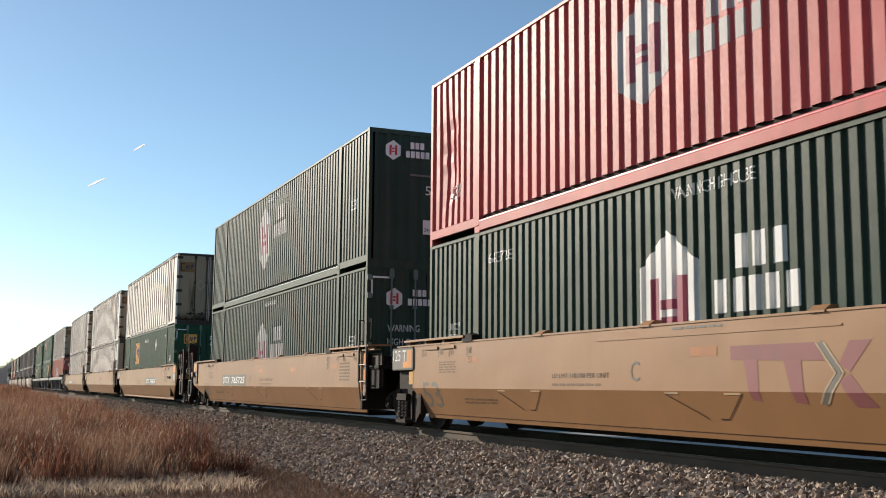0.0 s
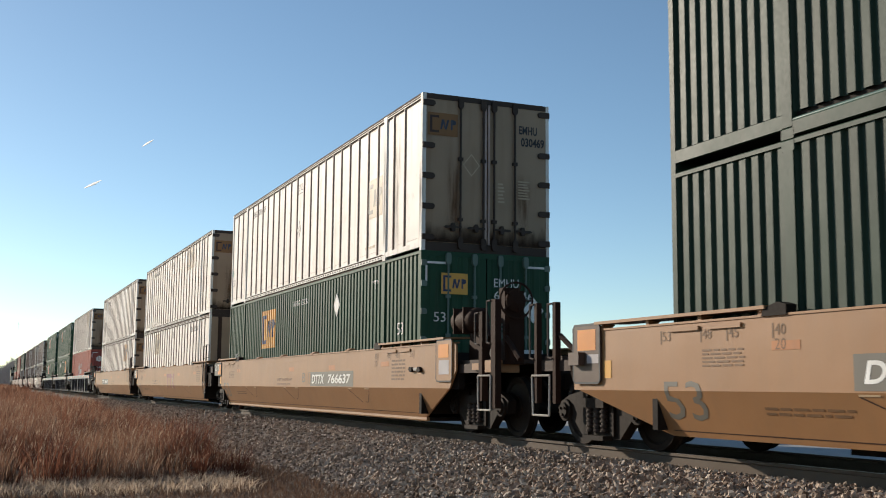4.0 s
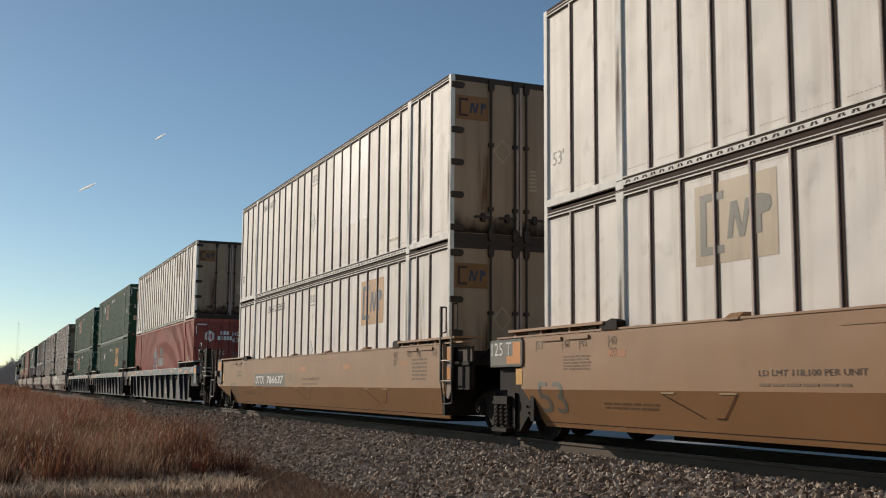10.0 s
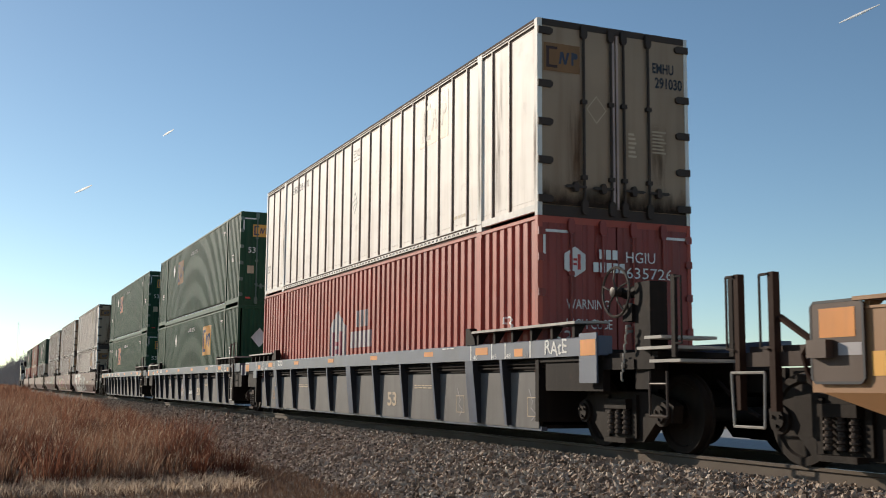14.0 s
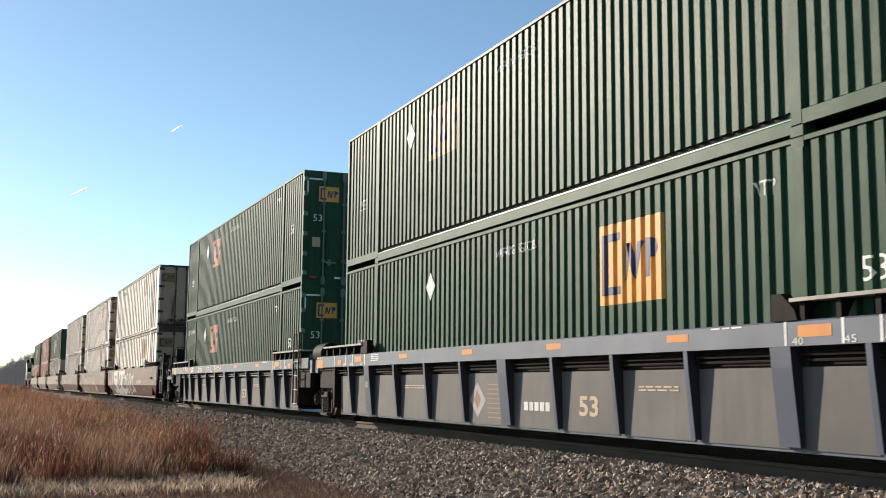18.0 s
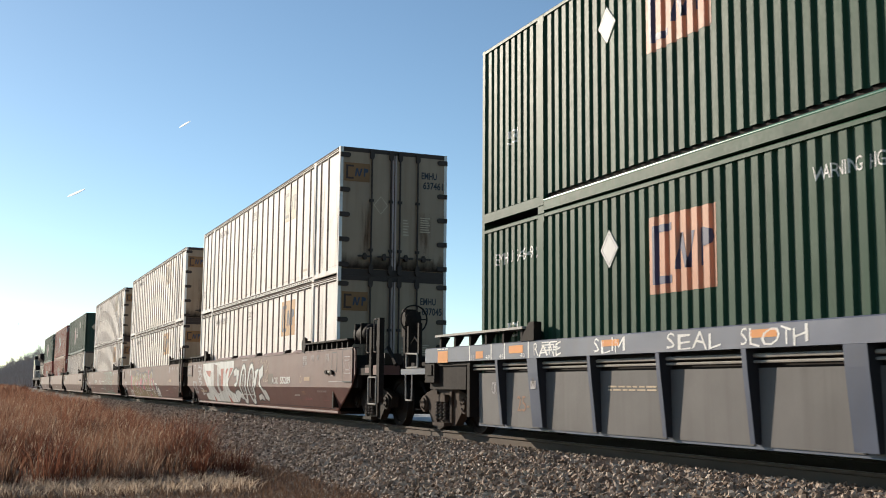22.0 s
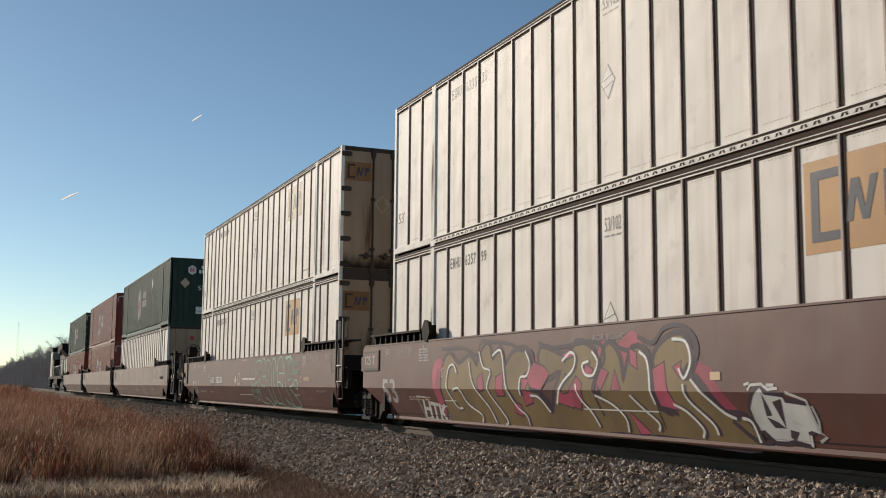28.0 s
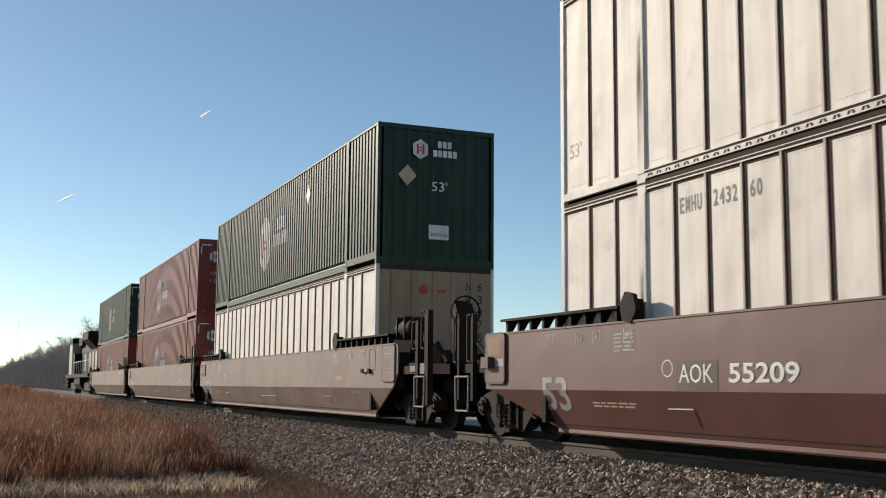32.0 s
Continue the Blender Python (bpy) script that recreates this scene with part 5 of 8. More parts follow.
# ---- the locomotive behind the last unit ----
def locomotive(s):
    """Six-axle diesel: frame, long hood with radiator wings, cab and nose at its far end. s is its near end."""
    L = 21.0
    e = thing("locomotive", s + L / 2, 0.0, "cream and black six-axle diesel locomotive at the train's end", "locomotive")
    h = L / 2
    part("frame", Shape().box(-1.5, 1.5, -h + 0.4, h - 0.4, 1.25, 1.52).box(-1.35, 1.35, -h, -h + 0.4, 0.5, 1.5).box(-1.35, 1.35, h - 0.4, h, 0.4, 1.5).mesh("frame", BLACK), e)
    part("fuel_tank", Shape().prism("y", [(-1.4, 0.75), (-1.1, 0.35), (1.1, 0.35), (1.4, 0.75), (1.4, 1.25), (-1.4, 1.25)], -2.6, 2.6).mesh("fuel_tank", BLACK), e)
    part("long_hood", Shape().prism("y", [(-0.85, 1.52), (-0.85, 3.95), (-0.7, 4.2), (0.7, 4.2), (0.85, 3.95), (0.85, 1.52)], -h + 1.1, 4.2).mesh("long_hood", GEAR), e)
    part("radiator", Shape().prism("y", [(-0.86, 3.3), (-1.5, 3.95), (-1.5, 4.5), (1.5, 4.5), (1.5, 3.95), (0.86, 3.3)], -h + 1.3, -h + 5.6).mesh("radiator", BLACK), e, "black radiator wings")
    part("dynamic_brake", Shape().prism("y", [(-1.1, 3.8), (-1.1, 4.35), (-0.9, 4.5), (0.9, 4.5), (1.1, 4.35), (1.1, 3.8)], 0.2, 3.6).mesh("dynamic_brake", BLACK), e)
    part("inverter_box", Shape().box(-1.45, -0.86, 2.4, 4.6, 1.52, 3.2).mesh("inverter_box", BLACK), e)
    cab = part("cab", Shape().prism("x", [(4.3, 1.52), (7.4, 1.52), (7.4, 3.4), (7.0, 4.35), (4.3, 4.45)], -1.5, 1.5).mesh("cab", CREAM), e)
    for y0, y1 in ((4.7, 5.5), (5.7, 6.6)):
        part("window", Shape().box(-1.515, -1.49, y0, y1, 3.2, 3.95).mesh("window", GLASS), cab)
    part("cab_roof", Shape().prism("x", [(4.25, 4.05), (7.15, 4.0), (7.0, 4.38), (4.25, 4.48)], -1.53, 1.53).mesh("cab_roof", BLACK), e)
    part("nose", Shape().prism("x", [(7.4, 1.52), (9.6, 1.52), (9.4, 2.9), (7.4, 3.4)], -1.1, 1.1).mesh("nose", CREAM), e)
    part("dark_band", Shape().box(-0.87, -0.856, -h + 5.7, 2.3, 1.6, 3.2).mesh("dark_band", BLACK), e)
    for y in (-h + 0.7, -h + 3.0, -h + 5.4, -1.2, 1.2):
        part("hood_door", Shape().box(-0.885, -0.872, y, y + 1.3, 1.75, 3.1).mesh("hood_door", CREAM), e)
    rail = Shape()
    for k in range(9):
        rail.rod((-1.45, -h + 0.5 + 1.7 * k, 1.5), (-1.45, -h + 0.5 + 1.7 * k, 2.45), 0.02)
    rail.rod((-1.45, -h + 0.5, 2.45), (-1.45, -h + 0.5 + 13.6, 2.45), 0.02)
    part("handrail", rail.mesh("handrail", MARK_WHITE), e)
    for y in (-h + 0.3, h - 0.6):
        for k in range(4):
            boxed("step", MARK_WHITE, e, -1.5, -1.25, y - 0.25, y + 0.25, 0.35 + 0.3 * k, 0.38 + 0.3 * k)
    for y in (-6.4, 6.4):
        t = part("truck", Shape().box(-1.0, 1.0, -2.2, 2.2, 0.1, 0.35).mesh("truck", BLACK), e, at=pose(0, y, 0.52))
        for sx in (-1, 1):
            part("side_frame", Shape().prism("x", [(-2.7, 0.05), (-2.5, -0.2), (2.5, -0.2), (2.7, 0.05), (2.4, 0.35), (-2.4, 0.35)], sx * 0.95, sx * 1.15).mesh("side_frame", BLACK), t)
        for q in (-2.0, 0.0, 2.0):
            w = part("wheelset", kept("wheelset", None), t, at=pose(0, q, -0.06))
            WHEELS.append((w, q, -0.06))
    part("coupler", Shape().box(-0.15, 0.15, -h - 0.6, -h, 0.7, 1.0).mesh("coupler", TRUCK), e)
    return e


# ---- high and far things ----
def vapour_trail(name, a, b, thick):
    """A short straight trail of ice cloud behind a jet, high up: a thin tapering spindle."""
    a, b = Vector(a), Vector(b)
    d = b - a
    s = Shape()
    n, m = 10, 6
    side = d.cross(a).normalized()
    back = side.cross(d).normalized()
    vs = []
    for k in range(n + 1):
        r = thick * (0.2 + 0.8 * math.sin(math.pi * (k + 0.4) / (n + 0.8)))
        for j in range(m + 1):
            q = math.pi * j / m
            vs.append(d * (k / n - 0.5) + side * r * math.cos(q) + back * r * math.sin(q))
    s.add(vs, [(k * (m + 1) + j, k * (m + 1) + j + 1, (k + 1) * (m + 1) + j + 1, (k + 1) * (m + 1) + j) for k in range(n) for j in range(m)])
    ob = new(name, s.mesh(name, VAPOUR, True))
    ob.location = (a + b) / 2
    return tagged(ob, "short white vapour trail high in the sky", "vapour trail", "vapour trails")


def mast(x, y, h):
    m = tagged(new("radio_mast"), "thin steel radio mast far beyond the fields", "mast")
    m.location = (x, y, GROUND_Z)
    s = Shape()
    for k in range(3):
        c, q = 0.8 * math.cos(2.1 * k), 0.8 * math.sin(2.1 * k)
        s.rod((c, q, 0), (c, q, h), 0.035, 4)
    for k in range(int(h / 3)):
        s.rod((0.8, 0, 3 * k), (-0.4, 0.69, 3 * k + 3), 0.025, 4)
    part("lattice", s.mesh("lattice", PALE_STEEL), m)
    return m


# ---- painted marks: flat shapes laid on the surface they are painted on ----
GLYPHS = {}


def glyphs(words, fat=0.0):
    """The words as a flat mesh, scaled to a unit box: corners and faces."""
    if (words, fat) not in GLYPHS:
        cu = bpy.data.curves.new("words", "FONT")
        cu.body, cu.offset, cu.resolution_u = words, fat, 4 if fat else 2
        ob = new("words", cu)
        me = bpy.data.meshes.new_from_object(ob)
        vs = np.array([v.co[:2] for v in me.vertices])
        fs = [tuple(p.vertices) for p in me.polygons]
        bpy.data.objects.remove(ob)
        bpy.data.curves.remove(cu)
        bpy.data.meshes.remove(me)
        lo, hi = vs.min(0), vs.max(0)
        GLYPHS[(words, fat)] = ((vs - lo) / (hi - lo), fs)
    return GLYPHS[(words, fat)]


def stroke(pts, w, closed=False):
    """A painted line of width w through the points."""
    vs, fs = [], []
    pts = [Vector(p) for p in pts]
    n = len(pts)
    for i, p in enumerate(pts):
        a = pts[i - 1] if (i or closed) else p
        b = pts[(i + 1) % n] if (i < n - 1 or closed) else p
        d = (b - a).normalized()
        q = Vector((-d.y, d.x)) * w / 2
        vs += [tuple(p - q), tuple(p + q)]
    m = n if closed else n - 1
    for i in range(m):
        j = (i + 1) % n
        fs.append((2 * i, 2 * j, 2 * j + 1, 2 * i + 1))
    return vs, fs


def oval(cx, cz, rx, rz, n=16):
    return [(cx + rx * math.cos(2 * math.pi * k / n), cz + rz * math.sin(2 * math.pi * k / n)) for k in range(n)]


def rect(a, b, c, d):
    return [(a, c), (b, c), (b, d), (a, d)]


def laid(vs, fs, inset, cuts_y=(), cuts_z=(), lift=0.003):
    """Lays a flat shape, given in (along, height), on a side that faces -x: it is cut where the side bends, and follows it."""
    bm = bmesh.new()
    bv = [bm.verts.new((0, a, b)) for a, b in vs]
    for f in fs:
        try:
            bm.faces.new([bv[i] for i in f])
        except ValueError:
            pass
    ys, zs = [v[0] for v in vs], [v[1] for v in vs]
    for cuts, axis, lo, hi in ((cuts_y, 1, min(ys), max(ys)), (cuts_z, 2, min(zs), max(zs))):
        for c in cuts:
            if lo < c < hi:
                co, no = Vector((0, 0, 0)), Vector((0, 0, 0))
                co[axis], no[axis] = c, 1
                bmesh.ops.bisect_plane(bm, geom=bm.verts[:] + bm.edges[:] + bm.faces[:], plane_co=co, plane_no=no, dist=1e-5)
    for v in bm.verts:
        v.co.x = inset(v.co.y, v.co.z) - lift
    bmesh.ops.recalc_face_normals(bm, faces=bm.faces)
    if bm.faces and sum(f.normal.x * f.calc_area() for f in bm.faces) > 0:
        bmesh.ops.reverse_faces(bm, faces=bm.faces)
    return bm


def done(bm, name, material, parent, label=""):
    me = bpy.data.meshes.new(name)
    bm.to_mesh(me)
    bm.free()
    me.materials.append(material)
    return part(name, me, parent, label)


def fine_side(y, z):
    return -HALF + LAP + float(np.interp(y, WAVE[0][1], WAVE[0][2]))


def coarse_side(y, z):
    return -HALF + LAP + float(np.interp(y, WAVE[1][1], WAVE[1][2]))


def sheet_side(y, z):
    return -HALF + 0.026


def tan_side(y, z):
    return -1.476 if z > TAN_DIMS[1] else -1.476 + 0.20 * (TAN_DIMS[1] - z) / (TAN_DIMS[1] - TAN_DIMS[2] - 0.07)


def brown_side(y, z):
    return -1.476 if z > BROWN_DIMS[1] else -1.476 + 0.20 * (BROWN_DIMS[1] - z) / (BROWN_DIMS[1] - BROWN_DIMS[2] - 0.07)


def chord_side(y, z):
    return -1.476


def pane_side(y, z):
    return -1.476 + 0.143 + 0.013 * (0.97 - z) / 0.77


CUTS = {}


def mark(parent, side, vs, fs, material, name="painted_mark", label="", lift=0.003):
    cy = CUTS.get(side, ((), ()))[0]
    cz = CUTS.get(side, ((), ()))[1]
    return done(laid(vs, fs, side, cy, cz, lift), name, material, parent, label)


def poly(parent, side, pts, material, name="painted_mark", label="", lift=0.003):
    return mark(parent, side, pts, [tuple(range(len(pts)))], material, name, label, lift)


def words(parent, side, text, s0, s1, z0, z1, material, lift=0.004, fat=0.0, name="lettering", lean=0.0):
    """Lettering from s0 (its left end, farther along the train) to s1, between two heights."""
    v, f = glyphs(text, fat)
    vs = [(s0 + (s1 - s0) * a - lean * b, z0 + (z1 - z0) * b) for a, b in v]
    return mark(parent, side, vs, f, material, name, "", lift)


def small_print(parent, side, s0, s1, z0, z1, rows, material, lift=0.004):
    """Lines too small to read: thin bars."""
    h = (z1 - z0) / rows
    vs, fs = [], []
    for k in range(rows):
        z = z0 + k * h
        x = s0
        rng = random.Random(k * 31 + int(s0 * 10))
        while x > s1 + 0.05:
            w = min(rng.uniform(0.08, 0.22), x - s1)
            n = len(vs)
            vs += rect(x, x - w, z + 0.22 * h, z + 0.72 * h)
            fs.append((n, n + 1, n + 2, n + 3))
            x -= w + 0.035
    ob = mark(parent, side, vs, fs, material, "small_print", "", lift)
    return tagged(ob, kind="stuff")


def end_flat(parent, pts, material, name="painted_mark", label="", y=-0.008, faces=None):
    """A flat shape on the end that faces -y, given in (across, height)."""
    bm = bmesh.new()
    bv = [bm.verts.new((a, -END + y, b)) for a, b in pts]
    for f in faces or [tuple(range(len(pts)))]:
        try:
            bm.faces.new([bv[i] for i in f])
        except ValueError:
            pass
    bmesh.ops.recalc_face_normals(bm, faces=bm.faces)
    if sum(f.normal.y * f.calc_area() for f in bm.faces) > 0:
        bmesh.ops.reverse_faces(bm, faces=bm.faces)
    return done(bm, name, material, parent, label)


def end_words(parent, text, x0, x1, z0, z1, material, y=-0.010, fat=0.0):
    v, f = glyphs(text, fat)
    return end_flat(parent, [(x0 + (x1 - x0) * a, z0 + (z1 - z0) * b) for a, b in v], material, "lettering", "", y, f)


def diamond(parent, side, s, z, r, material):
    """A flat placard on its holder, before the waves of the side."""
    me = Shape().prism("x", [(s, z - r), (s - r * 0.85, z), (s, z + r), (s + r * 0.85, z)], -HALF + LAP - 0.012, -HALF + LAP - 0.002).mesh("placard", material)
    plate = part("placard", me, parent, "white diamond placard")
    k = r * 0.82
    mark(plate, lambda y, q: -HALF + LAP - 0.012, *stroke([(s, z - k), (s - k * 0.85, z), (s, z + k), (s + k * 0.85, z)], 0.012, True), MARK_WORN, "placard_edge")


def shield(parent, side, s, z, h, kind="house", fresh=False):
    """The carrier's white mark: a pointed shield with red bars, and two lines of white bars beside it."""
    w = 0.56
    pts = [(s + w, z), (s - w, z), (s - w, z + h * 0.72), (s, z + h), (s + w, z + h * 0.72)]
    if kind == "hex":
        pts = [(s, z - h * 0.28), (s - w, z), (s - w, z + h * 0.72), (s, z + h), (s + w, z + h * 0.72), (s + w, z)]
    poly(parent, side, pts, MARK_WHITE if fresh else MARK_WORN, "carrier_mark", "chalky white pointed carrier mark")
    for a, b, c, d in ((0.34, 0.17, 0.04, 0.62), (-0.17, -0.34, 0.04, 0.62), (0.14, -0.14, 0.22, 0.30), (0.14, -0.14, 0.36, 0.44)):
        poly(parent, side, rect(s + a, s + b, z + c * h, z + d * h), MARK_ROSE, "red_bar", "", 0.006)


def bars(parent, side, s0, s1, z, h, rows, material=None):
    """A brand's words as plain bars."""
    for k in range(rows):
        n = 3 if k else 5
        w = (s0 - s1) / 5.4
        for j in range(n):
            a = s0 - 0.12 * (n == 3) * 3 - j * w * 1.08
            poly(parent, side, rect(a, a - w * 0.8, z + k * h * 1.25, z + k * h * 1.25 + h), material or MARK_WORN, "word_bar")


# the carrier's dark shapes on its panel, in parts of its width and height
INK = ([(0.07, 0.12), (0.15, 0.12), (0.15, 0.88), (0.07, 0.88)], [(0.15, 0.78), (0.37, 0.78), (0.37, 0.88), (0.15, 0.88)], [(0.15, 0.12), (0.37, 0.12), (0.37, 0.22), (0.15, 0.22)],
       [(0.41, 0.28), (0.47, 0.28), (0.53, 0.72), (0.46, 0.72)], [(0.47, 0.72), (0.54, 0.72), (0.61, 0.28), (0.56, 0.28)], [(0.57, 0.28), (0.62, 0.28), (0.71, 0.72), (0.64, 0.72)],
       [(0.76, 0.28), (0.82, 0.28), (0.82, 0.74), (0.76, 0.74)], [(0.82, 0.50), (0.91, 0.52), (0.94, 0.60), (0.92, 0.70), (0.82, 0.74)])


def amber(parent, side, s0, s1, z0, z1, material=None, ink=None):
    """The amber panel with dark blue shapes."""
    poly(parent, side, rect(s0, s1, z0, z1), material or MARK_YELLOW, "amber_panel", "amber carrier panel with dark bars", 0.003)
    w, h = s0 - s1, z1 - z0
    for pts in INK:
        poly(parent, side, [(s0 - a * w, z0 + c * h) for a, c in pts], ink or MARK_BLUE, "dark_bar", "", 0.006)


def end_amber(parent, x0, x1, z0, z1, y=-0.010, panel=None, inks=None):
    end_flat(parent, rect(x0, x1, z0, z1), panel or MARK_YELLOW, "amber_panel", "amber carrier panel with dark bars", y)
    w, h = x1 - x0, z1 - z0
    for k, pts in enumerate(INK):
        end_flat(parent, [(x0 + a * w, z0 + c * h) for a, c in pts], inks[k > 2] if inks else MARK_BLUE, "dark_bar", "", y - 0.004)


def end_hex(parent, x, z, r, y=-0.010):
    end_flat(parent, [(x + r * math.sin(math.pi / 3 * k), z + r * 1.1 * math.cos(math.pi / 3 * k)) for k in range(6)], MARK_WHITE, "carrier_mark", "white six-sided carrier mark", y)
    for a, b, c, d in ((-0.45, -0.2, -0.55, 0.55), (0.2, 0.45, -0.55, 0.55), (-0.15, 0.15, 0.08, 0.25), (-0.15, 0.15, -0.25, -0.08)):
        end_flat(parent, rect(x + a * r, x + b * r, z + c * r, z + d * r), MARK_RED, "red_bar", "", y - 0.004)
    for k, n in ((0, 3), (1, 5)):
        for j in range(n):
            end_flat(parent, rect(x + r * 1.5 + j * 0.11 + 0.1 * (n == 3), x + r * 1.5 + j * 0.11 + 0.085 + 0.1 * (n == 3), z + 0.06 - 0.19 * k, z + 0.20 - 0.19 * k), MARK_WHITE, "word_bar", "", y)


def end_small(parent, x0, x1, z0, z1, rows, material, y=-0.010):
    h = (z1 - z0) / rows
    pts, fs = [], []
    for k in range(rows):
        n = len(pts)
        pts += rect(x0, x1 - 0.12 * ((k * 7) % 3) * (x1 - x0), z0 + k * h + 0.2 * h, z0 + k * h + 0.7 * h)
        fs.append((n, n + 1, n + 2, n + 3))
    tagged(end_flat(parent, pts, material, "small_print", "", y, fs), kind="stuff")


def green_door_marks(c, code, amber_on=True):
    if amber_on:
        end_amber(c, -0.92, -0.40, 2.12, 2.50, -0.034)
        end_words(c, "53'", -1.05, -0.76, 1.62, 1.80, MARK_WHITE, -0.010)
    else:
        end_hex(c, -0.72, 2.25, 0.20, -0.034)
        end_words(c, "WARNING", -0.85, -0.15, 1.58, 1.72, MARK_WHITE)
        end_words(c, "HIGH CUBE", -0.85, -0.10, 1.30, 1.44, MARK_WHITE)
    end_words(c, code[0], 0.12, 0.62, 2.28, 2.44, MARK_WHITE, -0.052)
    end_words(c, code[1], 0.12, 0.92, 2.05, 2.21, MARK_WHITE, -0.052)
    end_small(c, 0.14, 0.55, 1.25, 1.72, 6, MARK_GREY)
    if amber_on:
        end_flat(c, [(0.92, 1.64), (1.14, 1.88), (0.92, 2.12), (0.70, 1.88)], MARK_WHITE, "placard", "white diamond placard", -0.054)
        end_flat(c, rect(0.16, 0.52, 0.92, 1.16), MARK_YELLOW, "amber_label", "", -0.052)
        end_flat(c, rect(0.62, 1.12, 0.95, 1.15), MARK_WHITE, "white_label", "", -0.052)
        end_flat(c, rect(-1.06, -0.86, 0.98, 1.22), MARK_FADED, "pale_label", "", -0.010)
    for a, b in ((-1.18, -0.80), (0.80, 1.18)):
        end_flat(c, rect(a, b, 2.66, 2.70), MARK_WHITE, "white_corner_bar", "", -0.010)
    end_flat(c, rect(-1.22, -1.18, 2.30, 2.62), MARK_WHITE, "white_corner_bar", "", -0.010)
    for k in range(4):
        end_flat(c, rect(-1.1 + 0.62 * k, -0.95 + 0.62 * k, 0.20, 0.25), MARK_WHITE if k % 2 else MARK_RED, "reflector", "", -0.040)


def white_door_marks(c, code, wear=0):
    """Burnt carrier panel, black code, worn placard, rust runs and the grime along the sill."""
    end_amber(c, -1.20, -0.60, 2.12, 2.54, -0.003, MARK_BURNT, (MARK_SOOT, MARK_SLATE))
    end_words(c, code[0], 0.66, 1.04, 2.30, 2.46, MARK_BLACK, 0.005, 0.025)
    end_words(c, code[1], 0.70, 1.19, 2.07, 2.24, MARK_BLACK, 0.005, 0.025)
    d = [(-0.32, 1.42), (-0.16, 1.62), (-0.32, 1.82), (-0.48, 1.62)]
    vs, fs = stroke(d, 0.02, True)
    end_flat(c, vs, MARK_FADED, "worn_placard", "outline of a worn diamond placard", 0.005, fs)
    end_small(c, 0.22, 0.36, 0.95, 1.35, 6, MARK_FADED, 0.005)
    end_small(c, 0.64, 0.88, 1.05, 1.42, 7, MARK_FADED, 0.005)
    for k, (x0, x1, z0, z1) in enumerate(((-0.86, -0.50, 0.35, 1.75), (0.60, 0.92, 0.40, 1.55), (-0.30, -0.05, 0.30, 1.2), (-1.2, -0.9, 0.2, 1.0))):
        if k < 2 + wear:
            end_flat(c, rect(x0, x1, z0, z1), RUST_STAIN, "rust_run", "brown rust run", 0.008)
    for k, (x0, x1) in enumerate(((-HALF + 0.08, -0.06), (0.06, HALF - 0.08))):
        end_flat(c, rect(x0, x1, 0.165, 0.62 + 0.12 * wear), SOOT_STAIN, "grime", "dark grime along the door sill", 0.004)


def code_on_sheet(c, code, s):
    """Black code letters, one by one, that step over the upright ribs."""
    for ch in code:
        if ch == " ":
            s -= 0.10
            continue
        for y in ribs_at(RIB_SHIFT[c]):
            if y - 0.06 < s and s - 0.12 < y + 0.05 and s > y - 0.10:
                s = y - 0.10
        words(c, sheet_side, ch, s, s - (0.03 if ch in "1I" else 0.078), 2.42, 2.60, MARK_BLACK, 0.003, 0.02)
        s -= 0.108


def side_marks_white(c, code, em=None, faded=None, low=True, s_code=5.4, s_len=0.42):
    code_on_sheet(c, code, s_code)
    for s, w in ((-POST, 0.075), (POST, 0.075), (-END + 0.07, 0.06), (-POST - 0.62, 0.20)):
        poly(c, (lambda y, z: -HALF - 0.004) if w < 0.1 else sheet_side, rect(s + w, s - w, 0.18, 2.70), RUST_SIDE, "rust_run", "brown rust run", 0.003)
    words(c, sheet_side, "53/102", s_len, s_len - 0.39, 2.42, 2.60, MARK_GREY)
    small_print(c, sheet_side, s_len, s_len - 0.39, 2.34, 2.385, 1, MARK_GREY)
    z = 1.45 if not low else 1.30
    for r, m, l in ((0.24, MARK_GREY, 0.003), (0.215, WHITE, 0.005)):
        poly(c, sheet_side, [(0.30, z - r), (0.30 - r * 0.72, z), (0.30, z + r), (0.30 + r * 0.72, z)], m, "placard", "white diamond placard holder", l)
    for g in (0.05, -0.05):
        mark(c, sheet_side, *stroke([(0.42, z + g - 0.03), (0.18, z + g + 0.03)], 0.012), MARK_GREY, "holder_bar", "", 0.007)
    if em:
        amber(c, sheet_side, *em, AMBER_OLD if faded is None else faded, MARK_SLATE if faded is None else MARK_GREY)
    small_print(c, sheet_side, -4.9, -5.5, 0.32, 0.42, 1, MARK_FADED)
    words(c, sheet_side, "53'", 7.85, 7.55, 0.62, 0.82, MARK_GREY)


